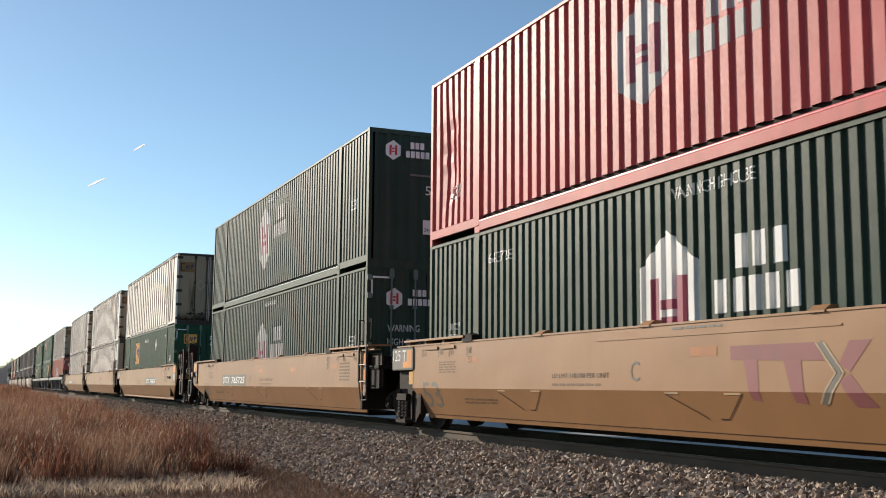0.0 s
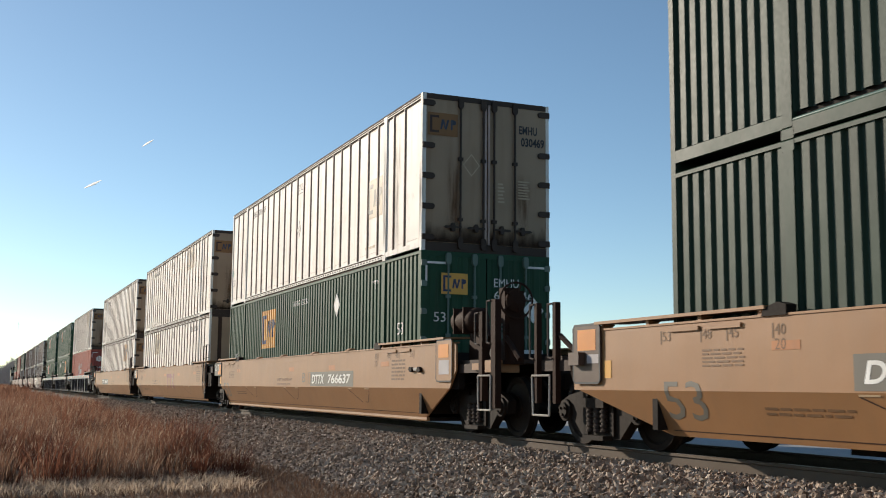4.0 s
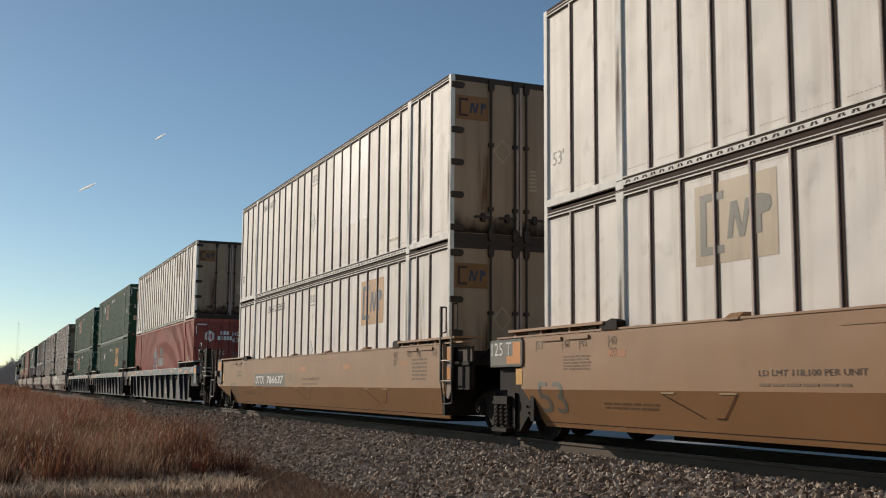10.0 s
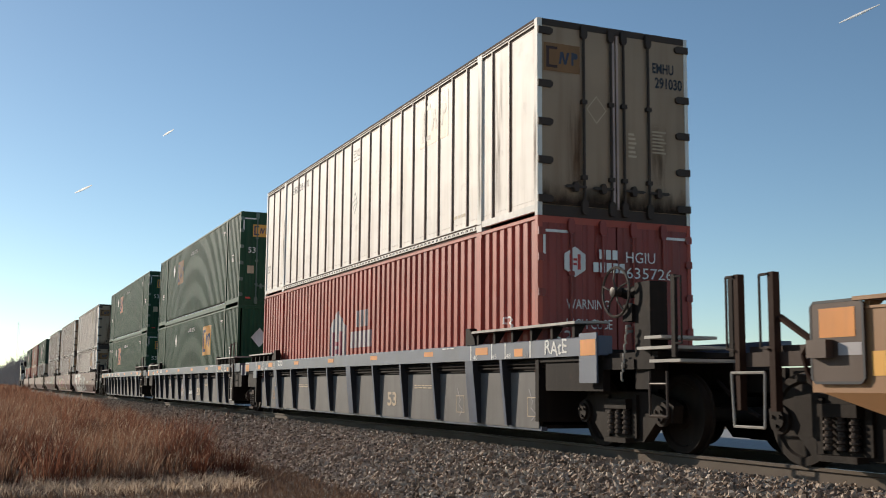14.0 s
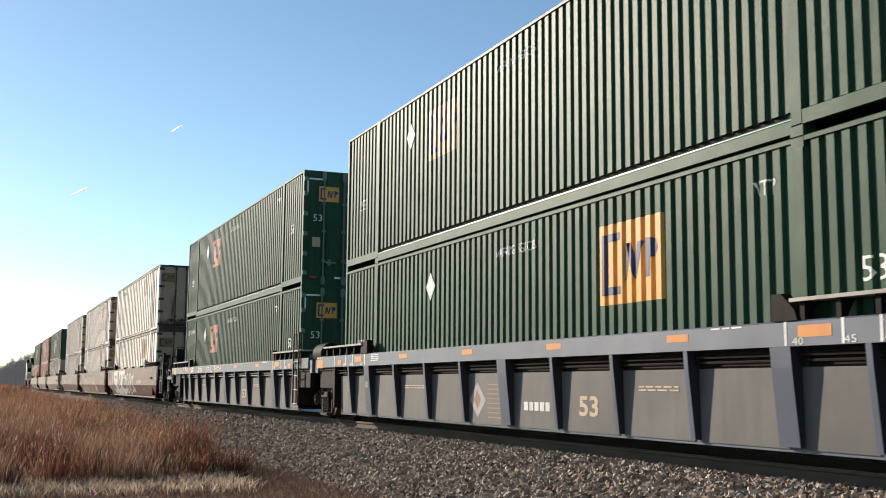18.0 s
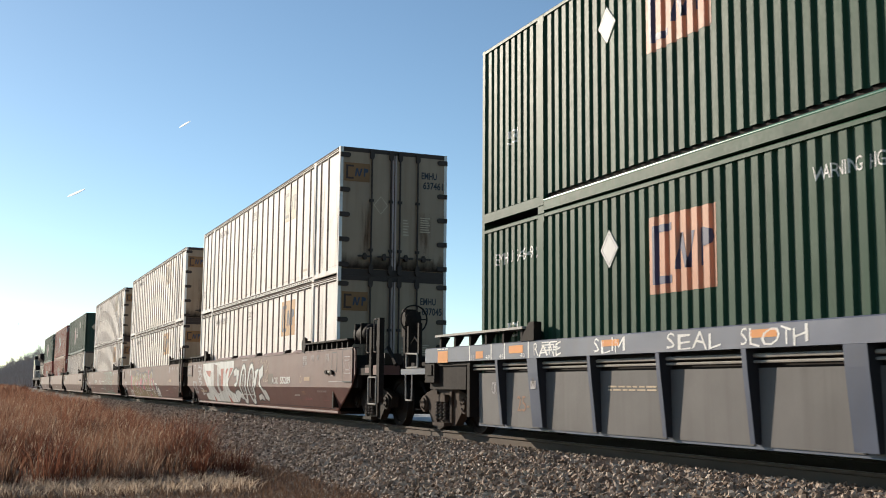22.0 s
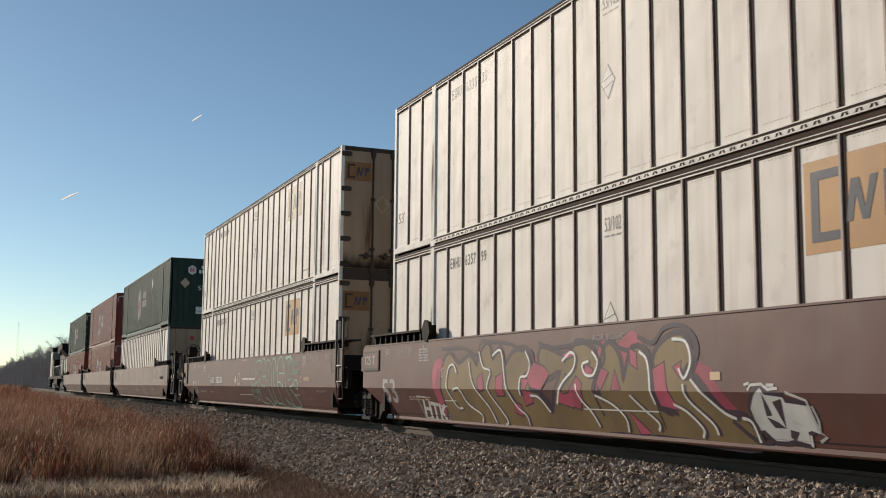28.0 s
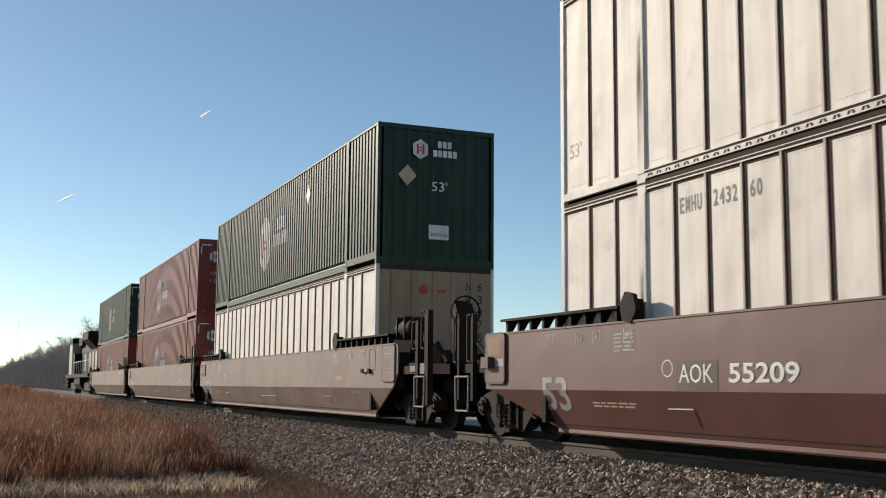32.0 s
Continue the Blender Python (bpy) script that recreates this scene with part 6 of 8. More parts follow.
def green_side_marks(c, flip, panel=None):
    """flip: the amber panel lies towards the train's front."""
    if flip == 0:
        amber(c, fine_side, 3.94, 2.38, 1.47, 2.50)
        diamond(c, fine_side, -3.05, 2.23, 0.26, MARK_WHITE)
    elif flip == 1:
        amber(c, fine_side, -2.34, -3.77, 1.49, 2.50)
        diamond(c, fine_side, 3.27, 2.20, 0.24, MARK_WHITE)
    else:
        amber(c, fine_side, 3.46, 2.16, 1.55, 2.46, panel)
        diamond(c, fine_side, 4.31, 2.19, 0.24, MARK_WHITE)
    words(c, fine_side, "WARNING HIGH CUBE", 0.66, -0.70, 2.42, 2.56, MARK_WHITE)
    words(c, fine_side, "53'", -6.85, -7.25, 1.42, 1.66, MARK_WHITE)
    words(c, fine_side, "VTP", -5.40, -5.75, 2.40, 2.56, MARK_WHITE)
    words(c, fine_side, "53'", 7.2, 6.85, 1.20, 1.42, MARK_WHITE)


def dress_containers():
    # unit 1
    c = BOTTOM[1]
    shield(c, fine_side, 0.92, 0.85, 1.42, "house", True)
    bars(c, fine_side, 0.05, -1.33, 1.26, 0.36, 2, MARK_WHITE)
    words(c, fine_side, "WARNING HIGH CUBE", 0.83, -0.64, 2.60, 2.74, MARK_WHITE)
    words(c, fine_side, "53'", 7.2, 6.8, 1.30, 1.52, MARK_WHITE)
    words(c, fine_side, "643728", 5.7, 4.9, 2.36, 2.52, MARK_WHITE)
    c = TOP[1]
    shield(c, coarse_side, 1.38, 1.25, 1.05, "hex")
    bars(c, coarse_side, 0.45, -0.9, 1.25, 0.30, 2)
    words(c, coarse_side, "53'", 7.2, 6.8, 0.70, 0.92, MARK_WHITE)
    # unit 2
    for c, z in ((TOP[2], 1.15), (BOTTOM[2], 0.80)):
        shield(c, fine_side, 0.93, z, 1.42, "hex" if c == TOP[2] else "house")
        bars(c, fine_side, -0.04, -1.45, z + 0.40, 0.36, 2)
        words(c, fine_side, "53'", -6.9, -7.3, 1.30, 1.52, MARK_WHITE)
        words(c, fine_side, "WARNING HIGH CUBE", 0.7, -0.5, 2.62, 2.74, MARK_WHITE)
    end_hex(TOP[2], -0.78, 2.45, 0.19)
    end_words(TOP[2], "53'", -0.05, 0.30, 1.55, 1.75, MARK_WHITE)
    end_flat(TOP[2], rect(-0.10, 0.38, 0.72, 1.02), MARK_WHITE, "white_label")
    end_words(TOP[2], "24,000 lbs", -0.07, 0.35, 0.76, 0.85, MARK_BLACK, -0.014)
    end_small(TOP[2], -0.4, 0.55, 1.92, 2.0, 1, MARK_GREY)
    green_door_marks(BOTTOM[2], ("HGIU", "643728"), False)
    # unit 3
    green_side_marks(BOTTOM[3], 0)
    green_door_marks(BOTTOM[3], ("EMHU", "646146"))
    side_marks_white(TOP[3], "EMHU 030469", (-5.0, -5.9, 0.95, 1.75), MARK_FADED, False)
    white_door_marks(TOP[3], ("EMHU", "030469"))
    # unit 4
    side_marks_white(BOTTOM[4], "EMHU 242167", (4.60, 3.24, 1.79, 2.67), MARK_FADED, True, -4.4, -0.15)
    side_marks_white(TOP[4], "EMHU 636186", (-3.12, -4.6, 1.95, 2.80), MARK_FADED, False)
    white_door_marks(TOP[4], ("EMHU", "636186"))
    end_amber(BOTTOM[4], -0.30, 0.28, 2.08, 2.50, -0.014, MARK_BURNT, (MARK_SOOT, MARK_SLATE))
    for k, ch in enumerate("EMHU"):
        end_words(BOTTOM[4], ch, 0.92, 0.99, 2.36 - 0.19 * k, 2.50 - 0.19 * k, MARK_BLACK, 0.005)
    for k, ch in enumerate("242167"):
        end_words(BOTTOM[4], ch, 1.02, 1.10, 2.36 - 0.19 * k, 2.50 - 0.19 * k, MARK_BLACK, 0.005)
    poly(TOP[3], sheet_side, [(8.02, 1.14), (7.90, 1.12), (7.82, 1.02), (7.94, 0.90), (8.03, 0.96)], SPRAY_MINT, "spray_tag", "smear of bright green spray paint", 0.006)
    # unit 5
    side_marks_white(BOTTOM[5], "EMHU 235053", (-3.39, -4.75, 1.70, 2.60), None, True, 4.5)
    side_marks_white(TOP[5], "EMHU 24077", None, None, False)
    poly(TOP[5], sheet_side, rect(-1.22, -3.68, 1.02, 2.75), WHITE_PATCH, "clean_patch", "patch of whiter sheet", 0.004)
    white_door_marks(TOP[5], ("EMHU", "240771"))
    white_door_marks(BOTTOM[5], ("EMHU", "235053"))
    # unit 6
    c = BOTTOM[6]
    shield(c, coarse_side, 1.35, 0.9, 1.2)
    bars(c, coarse_side, 0.4, -0.95, 1.26, 0.34, 2)
    words(c, coarse_side, "53'", -6.9, -7.3, 1.30, 1.52, MARK_WHITE)
    green_door_marks(c, ("HGIU", "635726"), False)
    end_words(c, "53'", -1.05, -0.70, 1.05, 1.28, MARK_WHITE, -0.010)
    side_marks_white(TOP[6], "EMHU 291030", (-3.46, -4.75, 1.85, 2.70), MARK_FADED, False)
    white_door_marks(TOP[6], ("EMHU", "291030"))
    # units 7 and 8
    green_side_marks(BOTTOM[7], 1)
    green_side_marks(TOP[7], 2, MARK_BURNT)
    green_side_marks(BOTTOM[8], 2, MARK_CORAL)
    green_side_marks(TOP[8], 2, MARK_CORAL)
    green_door_marks(TOP[7], ("EMHU", "643404"))
    end_amber(BOTTOM[7], -0.20, 0.46, 1.72, 2.20, -0.004)
    end_flat(BOTTOM[7], [(-0.62, 1.62), (-0.36, 1.92), (-0.62, 2.22), (-0.88, 1.92)], MARK_WHITE, "placard", "white diamond placard", -0.004)
    end_words(BOTTOM[7], "53", 0.0, 0.28, 1.05, 1.28, MARK_WHITE, -0.004)
    for k, ch in enumerate("EMHU"):
        end_words(BOTTOM[7], ch, 0.78, 0.88, 2.02 - 0.22 * k, 2.16 - 0.22 * k, MARK_WHITE, -0.004)
    for k, ch in enumerate("6430"):
        end_words(BOTTOM[7], ch, 1.02, 1.12, 2.02 - 0.22 * k, 2.16 - 0.22 * k, MARK_WHITE, -0.004)
    green_door_marks(TOP[8], ("EMHU", "643133"))
    green_door_marks(BOTTOM[8], ("EMHU", "646492"))
    words(BOTTOM[8], fine_side, "EMHU 646492", 7.6, 6.25, 2.30, 2.48, MARK_WHITE)
    # units 9 to 11
    for k, a, b, wear in ((9, "EMHU 637461", "EMHU 637045", None), (10, "EMHU 635523", "EMHU 635799", None), (11, "EMHU 242604", "EMHU 243260", None)):
        s0 = {9: -3.15, 10: -3.22, 11: -3.45}[k]
        side_marks_white(BOTTOM[k], b, (s0, s0 - 1.33, 1.73, 2.62), wear, True, 5.4, 0.70 if k == 9 else 0.42)
        side_marks_white(TOP[k], a, (s0 + 0.05, s0 - 1.3, 1.80, 2.66), MARK_FADED, False)
        white_door_marks(TOP[k], tuple(a.split()))
        white_door_marks(BOTTOM[k], tuple(b.split()))
    # units 12 to 14
    for c, z, sd in ((TOP[12], 1.05, fine_side), (TOP[13], 1.0, coarse_side), (BOTTOM[13], 0.95, coarse_side), (TOP[14], 1.0, fine_side), (BOTTOM[14], 0.95, coarse_side)):
        shield(c, sd, 1.4, z, 1.25, "hex")
        bars(c, sd, 0.45, -0.95, z + 0.25, 0.33, 2)
    diamond(TOP[12], fine_side, -2.96, 2.20, 0.24, MARK_WHITE)
    end_hex(TOP[12], -0.38, 2.40, 0.19)
    end_words(TOP[12], "53'", -0.12, 0.22, 1.55, 1.75, MARK_WHITE)
    end_flat(TOP[12], rect(-0.18, 0.26, 0.55, 0.85), MARK_WHITE, "white_label")
    end_words(TOP[12], "24,000 lbs", -0.15, 0.23, 0.60, 0.69, MARK_BLACK, -0.014)
    end_flat(TOP[12], [(-0.66, 1.62), (-0.46, 1.84), (-0.66, 2.06), (-0.86, 1.84)], MARK_FADED, "worn_placard", "worn brown placard")
    for k, ch in enumerate("NHWU"):
        end_words(BOTTOM[12], ch, 0.66, 0.76, 2.42 - 0.26 * k, 2.60 - 0.26 * k, MARK_BLACK)
    for k, ch in enumerate("630755"):
        end_words(BOTTOM[12], ch, 0.92, 1.02, 2.42 - 0.26 * k, 2.60 - 0.26 * k, MARK_BLACK)
    end_flat(BOTTOM[12], [(-0.28 + 0.10 * math.sin(math.pi / 3 * k), 2.42 + 0.11 * math.cos(math.pi / 3 * k)) for k in range(6)], MARK_RED, "carrier_mark")
    end_flat(BOTTOM[12], rect(-0.10, 0.22, 2.36, 2.42), MARK_RED, "word_bar")
    for c in (TOP[13], BOTTOM[13], TOP[14]):
        green_door_marks(c, ("HGIU", "635100"), False)


def length_stencils(c, side, z0, z1, material):
    """Container lengths with their bars, towards both ends of a unit."""
    for tx, s in (("53", 7.82), ("48", 7.09), ("45", 6.65), ("40", 5.95)):
        for far in (True, False):
            q = s + 0.20 if far else -s
            words(c, side, tx, q, q - 0.155, z0, z1, material)
            e = q + 0.04 if far else q - 0.185
            poly(c, side, rect(e, e - 0.022, z0 - 0.03, z1 + 0.01), material, "stencil_bar")
            if tx == "40":
                words(c, side, "20", q, q - 0.155, z0 - 0.14, z0 - 0.03, material)


def side_latch(c):
    """A black hook latch with its grey bar on the side plate."""
    lat = part("side_latch", kept("latch", lambda: Shape().prism("x", [(-7.86, 1.06), (-7.92, 1.10), (-8.02, 1.09), (-8.04, 1.03), (-7.95, 1.01)], -1.53, -1.476).prism("x", [(-8.26, 1.04), (-8.30, 1.10), (-8.38, 1.09), (-8.43, 1.03), (-8.33, 1.00)], -1.53, -1.476).mesh("side_latch", BLACK)), c, "black hook latch on the side plate")
    part("latch_bar", kept("latch bar", lambda: Shape().box(-1.51, -1.476, -8.25, -8.05, 1.035, 1.085).mesh("latch_bar", PALE_STEEL)), lat)


def dress_cars():
    # tan units
    for k in (1, 2, 3, 4, 5):
        c = CAR[k]
        for s in (0.35, -2.95):
            poly(c, tan_side, rect(s, s - 0.46, 1.10, 1.20), MARK_ORANGE_DULL, "reflector", "orange reflector strip")
        poly(c, tan_side, rect(-6.3, -6.75, 1.13, 1.22), MARK_ORANGE_DULL, "reflector")
        poly(c, tan_side, rect(6.2, 5.8, 1.13, 1.22), MARK_ORANGE_DULL, "reflector")
        words(c, tan_side, "53", 8.05, 7.32, 0.42, 0.84, MARK_GREY)
        sl = {1: 3.42, 2: 0.20, 3: 1.49, 4: 3.42, 5: 0.17}[k]
        words(c, tan_side, "LD LMT 118,100 PER UNIT", sl, sl - 1.43, 0.875, 0.945, MARK_SOOT)
        small_print(c, tan_side, sl, sl - 1.3, 0.775, 0.83, 1, MARK_RUST)
        small_print(c, tan_side, 7.3, 6.6, 0.98, 1.18, 5, MARK_RUST)
        small_print(c, tan_side, -6.9, -7.6, 0.86, 1.26, 6, MARK_RUST)
        small_print(c, tan_side, 6.4, 5.2, 0.50, 0.60, 2, MARK_RUST)
        length_stencils(c, tan_side, 1.275, 1.385, MARK_RUST)
        for s in (0.85, -4.3, 5.1):
            for pts in ([(s, 0.70), (s - 0.6, 0.47), (s - 0.66, 0.44)], [(s - 1.32, 0.70), (s - 1.0, 0.45), (s - 0.86, 0.45)]):
                mark(c, tan_side, *stroke(pts, 0.014), MARK_SOOT, "weld_line", "", 0.006)
            mark(c, tan_side, *stroke([(s, 0.71), (s - 0.25, 0.71)], 0.02), MARK_TAN, "weld_line", "", 0.008)
            mark(c, tan_side, *stroke([(s - 1.05, 0.71), (s - 1.32, 0.71)], 0.02), MARK_TAN, "weld_line", "", 0.008)
        boxed("weld_strip", TAN, c, -1.484, -1.476, -1.9, 2.3, 1.325, 1.345)
        mark(c, tan_side, *stroke([(-END, 0.30), (END, 0.30)], 0.010), MARK_SOOT, "weld_line", "", 0.004)
        poly(c, tan_side, rect(9.26, 9.10, 0.88, 1.09) if k in (2, 5) else rect(8.66, 8.47, 0.80, 1.02), MARK_YELLOW, "yellow_label", "", 0.005)
        for s in (-4.2, -1.6, 1.2, 3.8):
            part("guide_lug", kept("lug", lambda: Shape().prism("y", [(-1.50, 1.455), (-1.50, 1.475), (-1.42, 1.53), (-1.33, 1.53), (-1.33, 1.455)], -0.11, 0.11).mesh("guide_lug", TAN)), c, at=pose(0, s, 0))
        if k in (2, 5):
            continue
        part("number_board", kept("board", lambda: Shape().prism("x", [(8.43, 1.09), (8.47, 1.05), (9.42, 1.05), (9.46, 1.09), (9.46, 1.40), (9.42, 1.44), (8.47, 1.44), (8.43, 1.40)], -1.50, -1.476).mesh("number_board", MARK_GREY)), c, "dark grey board with white stencil")
        words(c, lambda y, z: -1.50, "125 T", 9.41, 8.76, 1.21, 1.40, MARK_WHITE)
        mark(c, lambda y, z: -1.50, *stroke(rect(9.44, 8.45, 1.065, 1.425), 0.022, True), MARK_BLACK, "board_edge")
        poly(c, lambda y, z: -1.50, [(8.92, 1.09), (8.48, 1.09), (8.48, 1.40), (8.72, 1.40), (8.72, 1.20), (8.92, 1.20)], MARK_ORANGE, "reflector")
    for k, s0, s1, unit_letter, sl in ((2, 5.14, 1.87, "A", 1.33), (3, -1.54, -4.66, "B", -0.99), (5, 4.98, 1.75, "A", 1.25)):
        c = CAR[k]
        poly(c, tan_side, rect(s0, s1, 0.75, 1.07), MARK_GREY, "number_panel", "dark grey number panel with white stencil")
        words(c, tan_side, "DTTX", s0 - 0.12, s0 - 1.06, 0.81, 1.01, MARK_WHITE, 0.006, 0.025, lean=0.05)
        words(c, tan_side, "765725" if k == 2 else "766637", s0 - 1.34, s1 + 0.22, 0.81, 1.01, MARK_WHITE, 0.006, 0.025, lean=0.05)
        words(c, tan_side, unit_letter, sl + 0.12, sl - 0.12, 0.84, 1.06, MARK_GREY)
        mark(c, tan_side, *stroke(rect(sl - 0.4, sl - 0.62, 0.82, 1.06), 0.02, True), MARK_GREY, "stencil_frame")
    for k in (1, 4):
        c = CAR[k]
        words(c, tan_side, "C", 1.53, 1.33, 0.84, 1.07, MARK_GREY)
        # the owner's mark as plain bars
        for pts in ([(-0.33, 1.19), (-1.55, 1.19), (-1.66, 1.02), (-0.33, 1.05)], [(-0.53, 1.051), (-0.74, 1.046), (-0.76, 0.64), (-0.62, 0.65)], [(-1.12, 1.036), (-1.36, 1.030), (-1.40, 0.62), (-1.24, 0.64)],
                    [(-1.98, 1.19), (-2.24, 1.19), (-1.98, 0.92), (-1.84, 0.98)], [(-1.98, 0.90), (-1.84, 0.84), (-2.00, 0.61), (-2.26, 0.61)]):
            poly(c, tan_side, pts, MARK_PURPLE, "owner_mark", "wine-coloured block mark")
        for g, ink in ((0.0, MARK_FADED), (-0.055, MARK_GREY), (-0.10, MARK_FADED)):
            mark(c, tan_side, *stroke([(-1.56 + g, 1.185), (-1.80 + g, 0.91), (-1.56 + g, 0.63)], 0.018 if ink is MARK_FADED else 0.06), ink, "owner_mark", "", 0.005)
        small_print(c, tan_side, 0.67, -0.2, 1.385, 1.44, 1, MARK_GREY)
    # blue-grey units
    for k in (6, 7, 8):
        c = CAR[k]
        for s in (-4.2, -1.4, 1.4, 4.2):
            poly(c, chord_side, rect(s, s - 0.40, 1.26, 1.34), MARK_ORANGE, "reflector", "orange reflector strip")
        for g in (1, -1):
            for a, b, z0, z1 in ((9.40, 8.98, 1.15, 1.34), (7.89, 7.63, 1.19, 1.30), (6.75, 6.31, 1.24, 1.35)):
                if abs(g * a) < 9.3 or g > 0:
                    poly(c, chord_side, rect(g * a, g * b, z0, z1), MARK_ORANGE, "reflector")
            for s in (8.12, 7.34, 6.89, 6.14):
                poly(c, chord_side, rect(g * s + 0.018, g * s - 0.018, 1.165, 1.395), MARK_WHITE, "white_tick")
            for s, tx in ((7.54, "48"), (7.07, "45"), (6.40, "40")):
                m = s if g > 0 else -s + 0.17
                words(c, chord_side, tx, m, m - 0.15, 1.17, 1.24, MARK_WHITE)
            if k == 6 and g > 0:
                boxed("stencil_plate", BLUEGREY, c, -1.478, -1.45, 8.06, 8.43, 0.96, 1.16)
            words(c, chord_side, "53", g * 8.0 + 0.07, g * 8.0 - 0.07, 1.17, 1.24, MARK_WORN)
            small_print(c, chord_side, 9.42 if g > 0 else -5.0, 8.95 if g > 0 else -5.5, 1.355, 1.39, 1, MARK_WHITE)
        boxed("letter_plate", MARK_WORN, c, -1.452, -1.44, 5.98, 6.13, 0.74, 0.95)
        words(c, lambda y, z: -1.452, {6: "B", 7: "C", 8: "A"}[k], 6.10, 6.01, 0.77, 0.92, MARK_GREY)
        small_print(c, chord_side, 5.75, 5.30, 1.24, 1.38, 4, MARK_WHITE)
        small_print(c, pane_side, 4.3, 3.2, 0.72, 0.80, 2, MARK_FADED)
        words(c, pane_side, "53", -2.0, -2.48, 0.40, 0.66, MARK_FADED, 0.004, 0.025)
        words(c, pane_side, "25-T", 6.78, 6.22, 0.42, 0.64, MARK_RUSTY)
        words(c, pane_side, "CK", 7.62, 7.46, 0.66, 0.84, MARK_WORN)
        small_print(c, pane_side, -3.4, -4.2, 0.72, 0.80, 2, MARK_FADED)
    c = CAR[6]
    v, f = glyphs("RAtE", 0.01)
    mark(c, chord_side, [(-8.55 - 0.6 * a, 1.19 + 0.19 * b + 0.02 * math.sin(9 * a)) for a, b in v], f, MARK_WHITE, "spray_tag", "white sprayed tag", 0.005)
    for s in (-5.25, -7.75):
        mark(c, pane_side, *stroke(rect(s, s - 0.3, 0.36, 0.62), 0.02, True), MARK_FADED, "stencil_frame")
        mark(c, pane_side, *stroke([(s - 0.05, 0.74), (s - 0.16, 0.56), (s - 0.10, 0.48), (s - 0.24, 0.40), (s - 0.12, 0.30)], 0.018), MARK_WORN, "spray_tag", "", 0.005)
    c = CAR[7]
    part("air_tank", Shape().lathe([(-0.36, 0.0), (-0.36, 0.20), (-0.33, 0.25), (0.33, 0.25), (0.36, 0.20), (0.36, 0.0)], "y", 18, (-1.15, 9.75, 1.48)).mesh("air_tank", BLACK, True), c, "grimy black air reservoir")
    poly(c, pane_side, [(1.42, 0.56), (1.12, 0.30), (0.82, 0.56), (1.12, 0.84)], MARK_WORN, "owner_mark", "chalky diamond with fine lines")
    poly(c, pane_side, [(1.25, 0.57), (1.12, 0.42), (0.99, 0.57), (1.12, 0.72)], MARK_RUSTY, "owner_mark", "", 0.005)
    for j in range(8):
        poly(c, pane_side, rect(0.80 - 0.015 * abs(j - 4), 0.22 - 0.03 * (4 - abs(j - 4)), 0.30 + 0.07 * j, 0.318 + 0.07 * j), MARK_TAN_DULL, "fine_line")
    bars(c, pane_side, -0.45, -1.25, 0.44, 0.12, 1, MARK_WHITE)
    c = CAR[8]
    for s0, s1, tx in ((5.98, 5.21, "RANE"), (4.38, 3.66, "SLIM"), (2.82, 1.85, "SEAL"), (1.54, 0.56, "SLOTH")):
        v, f = glyphs(tx)
        vs = [(s0 + (s1 - s0) * a + 0.03 * math.sin(9 * a), 1.18 + 0.17 * b + 0.02 * math.sin(14 * a)) for a, b in v]
        mark(c, chord_side, vs, f, MARK_WHITE, "spray_tag", "white sprayed tag")
    # red-brown units
    for k in (9, 10, 11, 12, 13, 14):
        c = CAR[k]
        words(c, brown_side, "53", 8.25, 7.55, 0.46, 0.90, MARK_WORN, 0.004, 0.02)
        length_stencils(c, brown_side, 1.335, 1.45, MARK_WORN)
        small_print(c, brown_side, 6.4, 5.95, 1.18, 1.42, 5, MARK_WORN)
        small_print(c, brown_side, -5.98, -6.30, 1.24, 1.45, 5, MARK_WORN)
        small_print(c, brown_side, -5.76, -6.03, 0.555, 0.64, 4, MARK_RUSTY)
        small_print(c, brown_side, -5.85, -6.47, 0.43, 0.49, 2, MARK_PURPLE)
        small_print(c, brown_side, -7.07, -7.81, 0.615, 0.66, 2, MARK_WORN)
        small_print(c, brown_side, -7.40, -7.84, 0.435, 0.45, 1, MARK_PURPLE)
        mark(c, brown_side, *stroke(oval(-5.80, 0.91, 0.065, 0.075), 0.014, True), MARK_TAN, "stencil_ring")
        small_print(c, brown_side, 7.0, 6.0, 0.52, 0.60, 2, MARK_FADED)
        for s, w, z in ((-5.07, 0.47, 0.535), (0.94, 1.67, 0.495), (5.4, 0.47, 0.535)):
            mark(c, brown_side, *stroke([(s - w, z), (s - w - 0.03, z - 0.18)], 0.022), MARK_BLACK, "weld_line", "", 0.0086)
            mark(c, brown_side, *stroke([(s, z), (s - w, z + 0.004)], 0.016), MARK_WHITE, "weld_line", "", 0.0090)
        poly(c, brown_side, rect(-6.1, -6.56, 0.875, 0.965), MARK_TAN_DULL, "reflector", "dulled tan reflector strip")
        mark(c, brown_side, *stroke([(-END, 0.278), (END, 0.278)], 0.012), MARK_BLACK, "weld_line", "", 0.004)
        mark(c, brown_side, *stroke(oval(5.3, 0.98, 0.10, 0.09), 0.015, True), MARK_WHITE, "stencil_ring")
        if k != 10:
            small_print(c, brown_side, 0.5, -0.2, 1.45, 1.50, 1, MARK_WORN)
        mark(c, brown_side, *stroke([(-8.27, 1.10), (-8.30, 1.07), (-8.60, 1.07), (-8.62, 1.10), (-8.62, 1.44), (-8.60, 1.47), (-8.30, 1.47), (-8.27, 1.44)], 0.022, True), MARK_BLACK, "recess_edge", "", 0.004)
        if k in (11, 14):
            continue
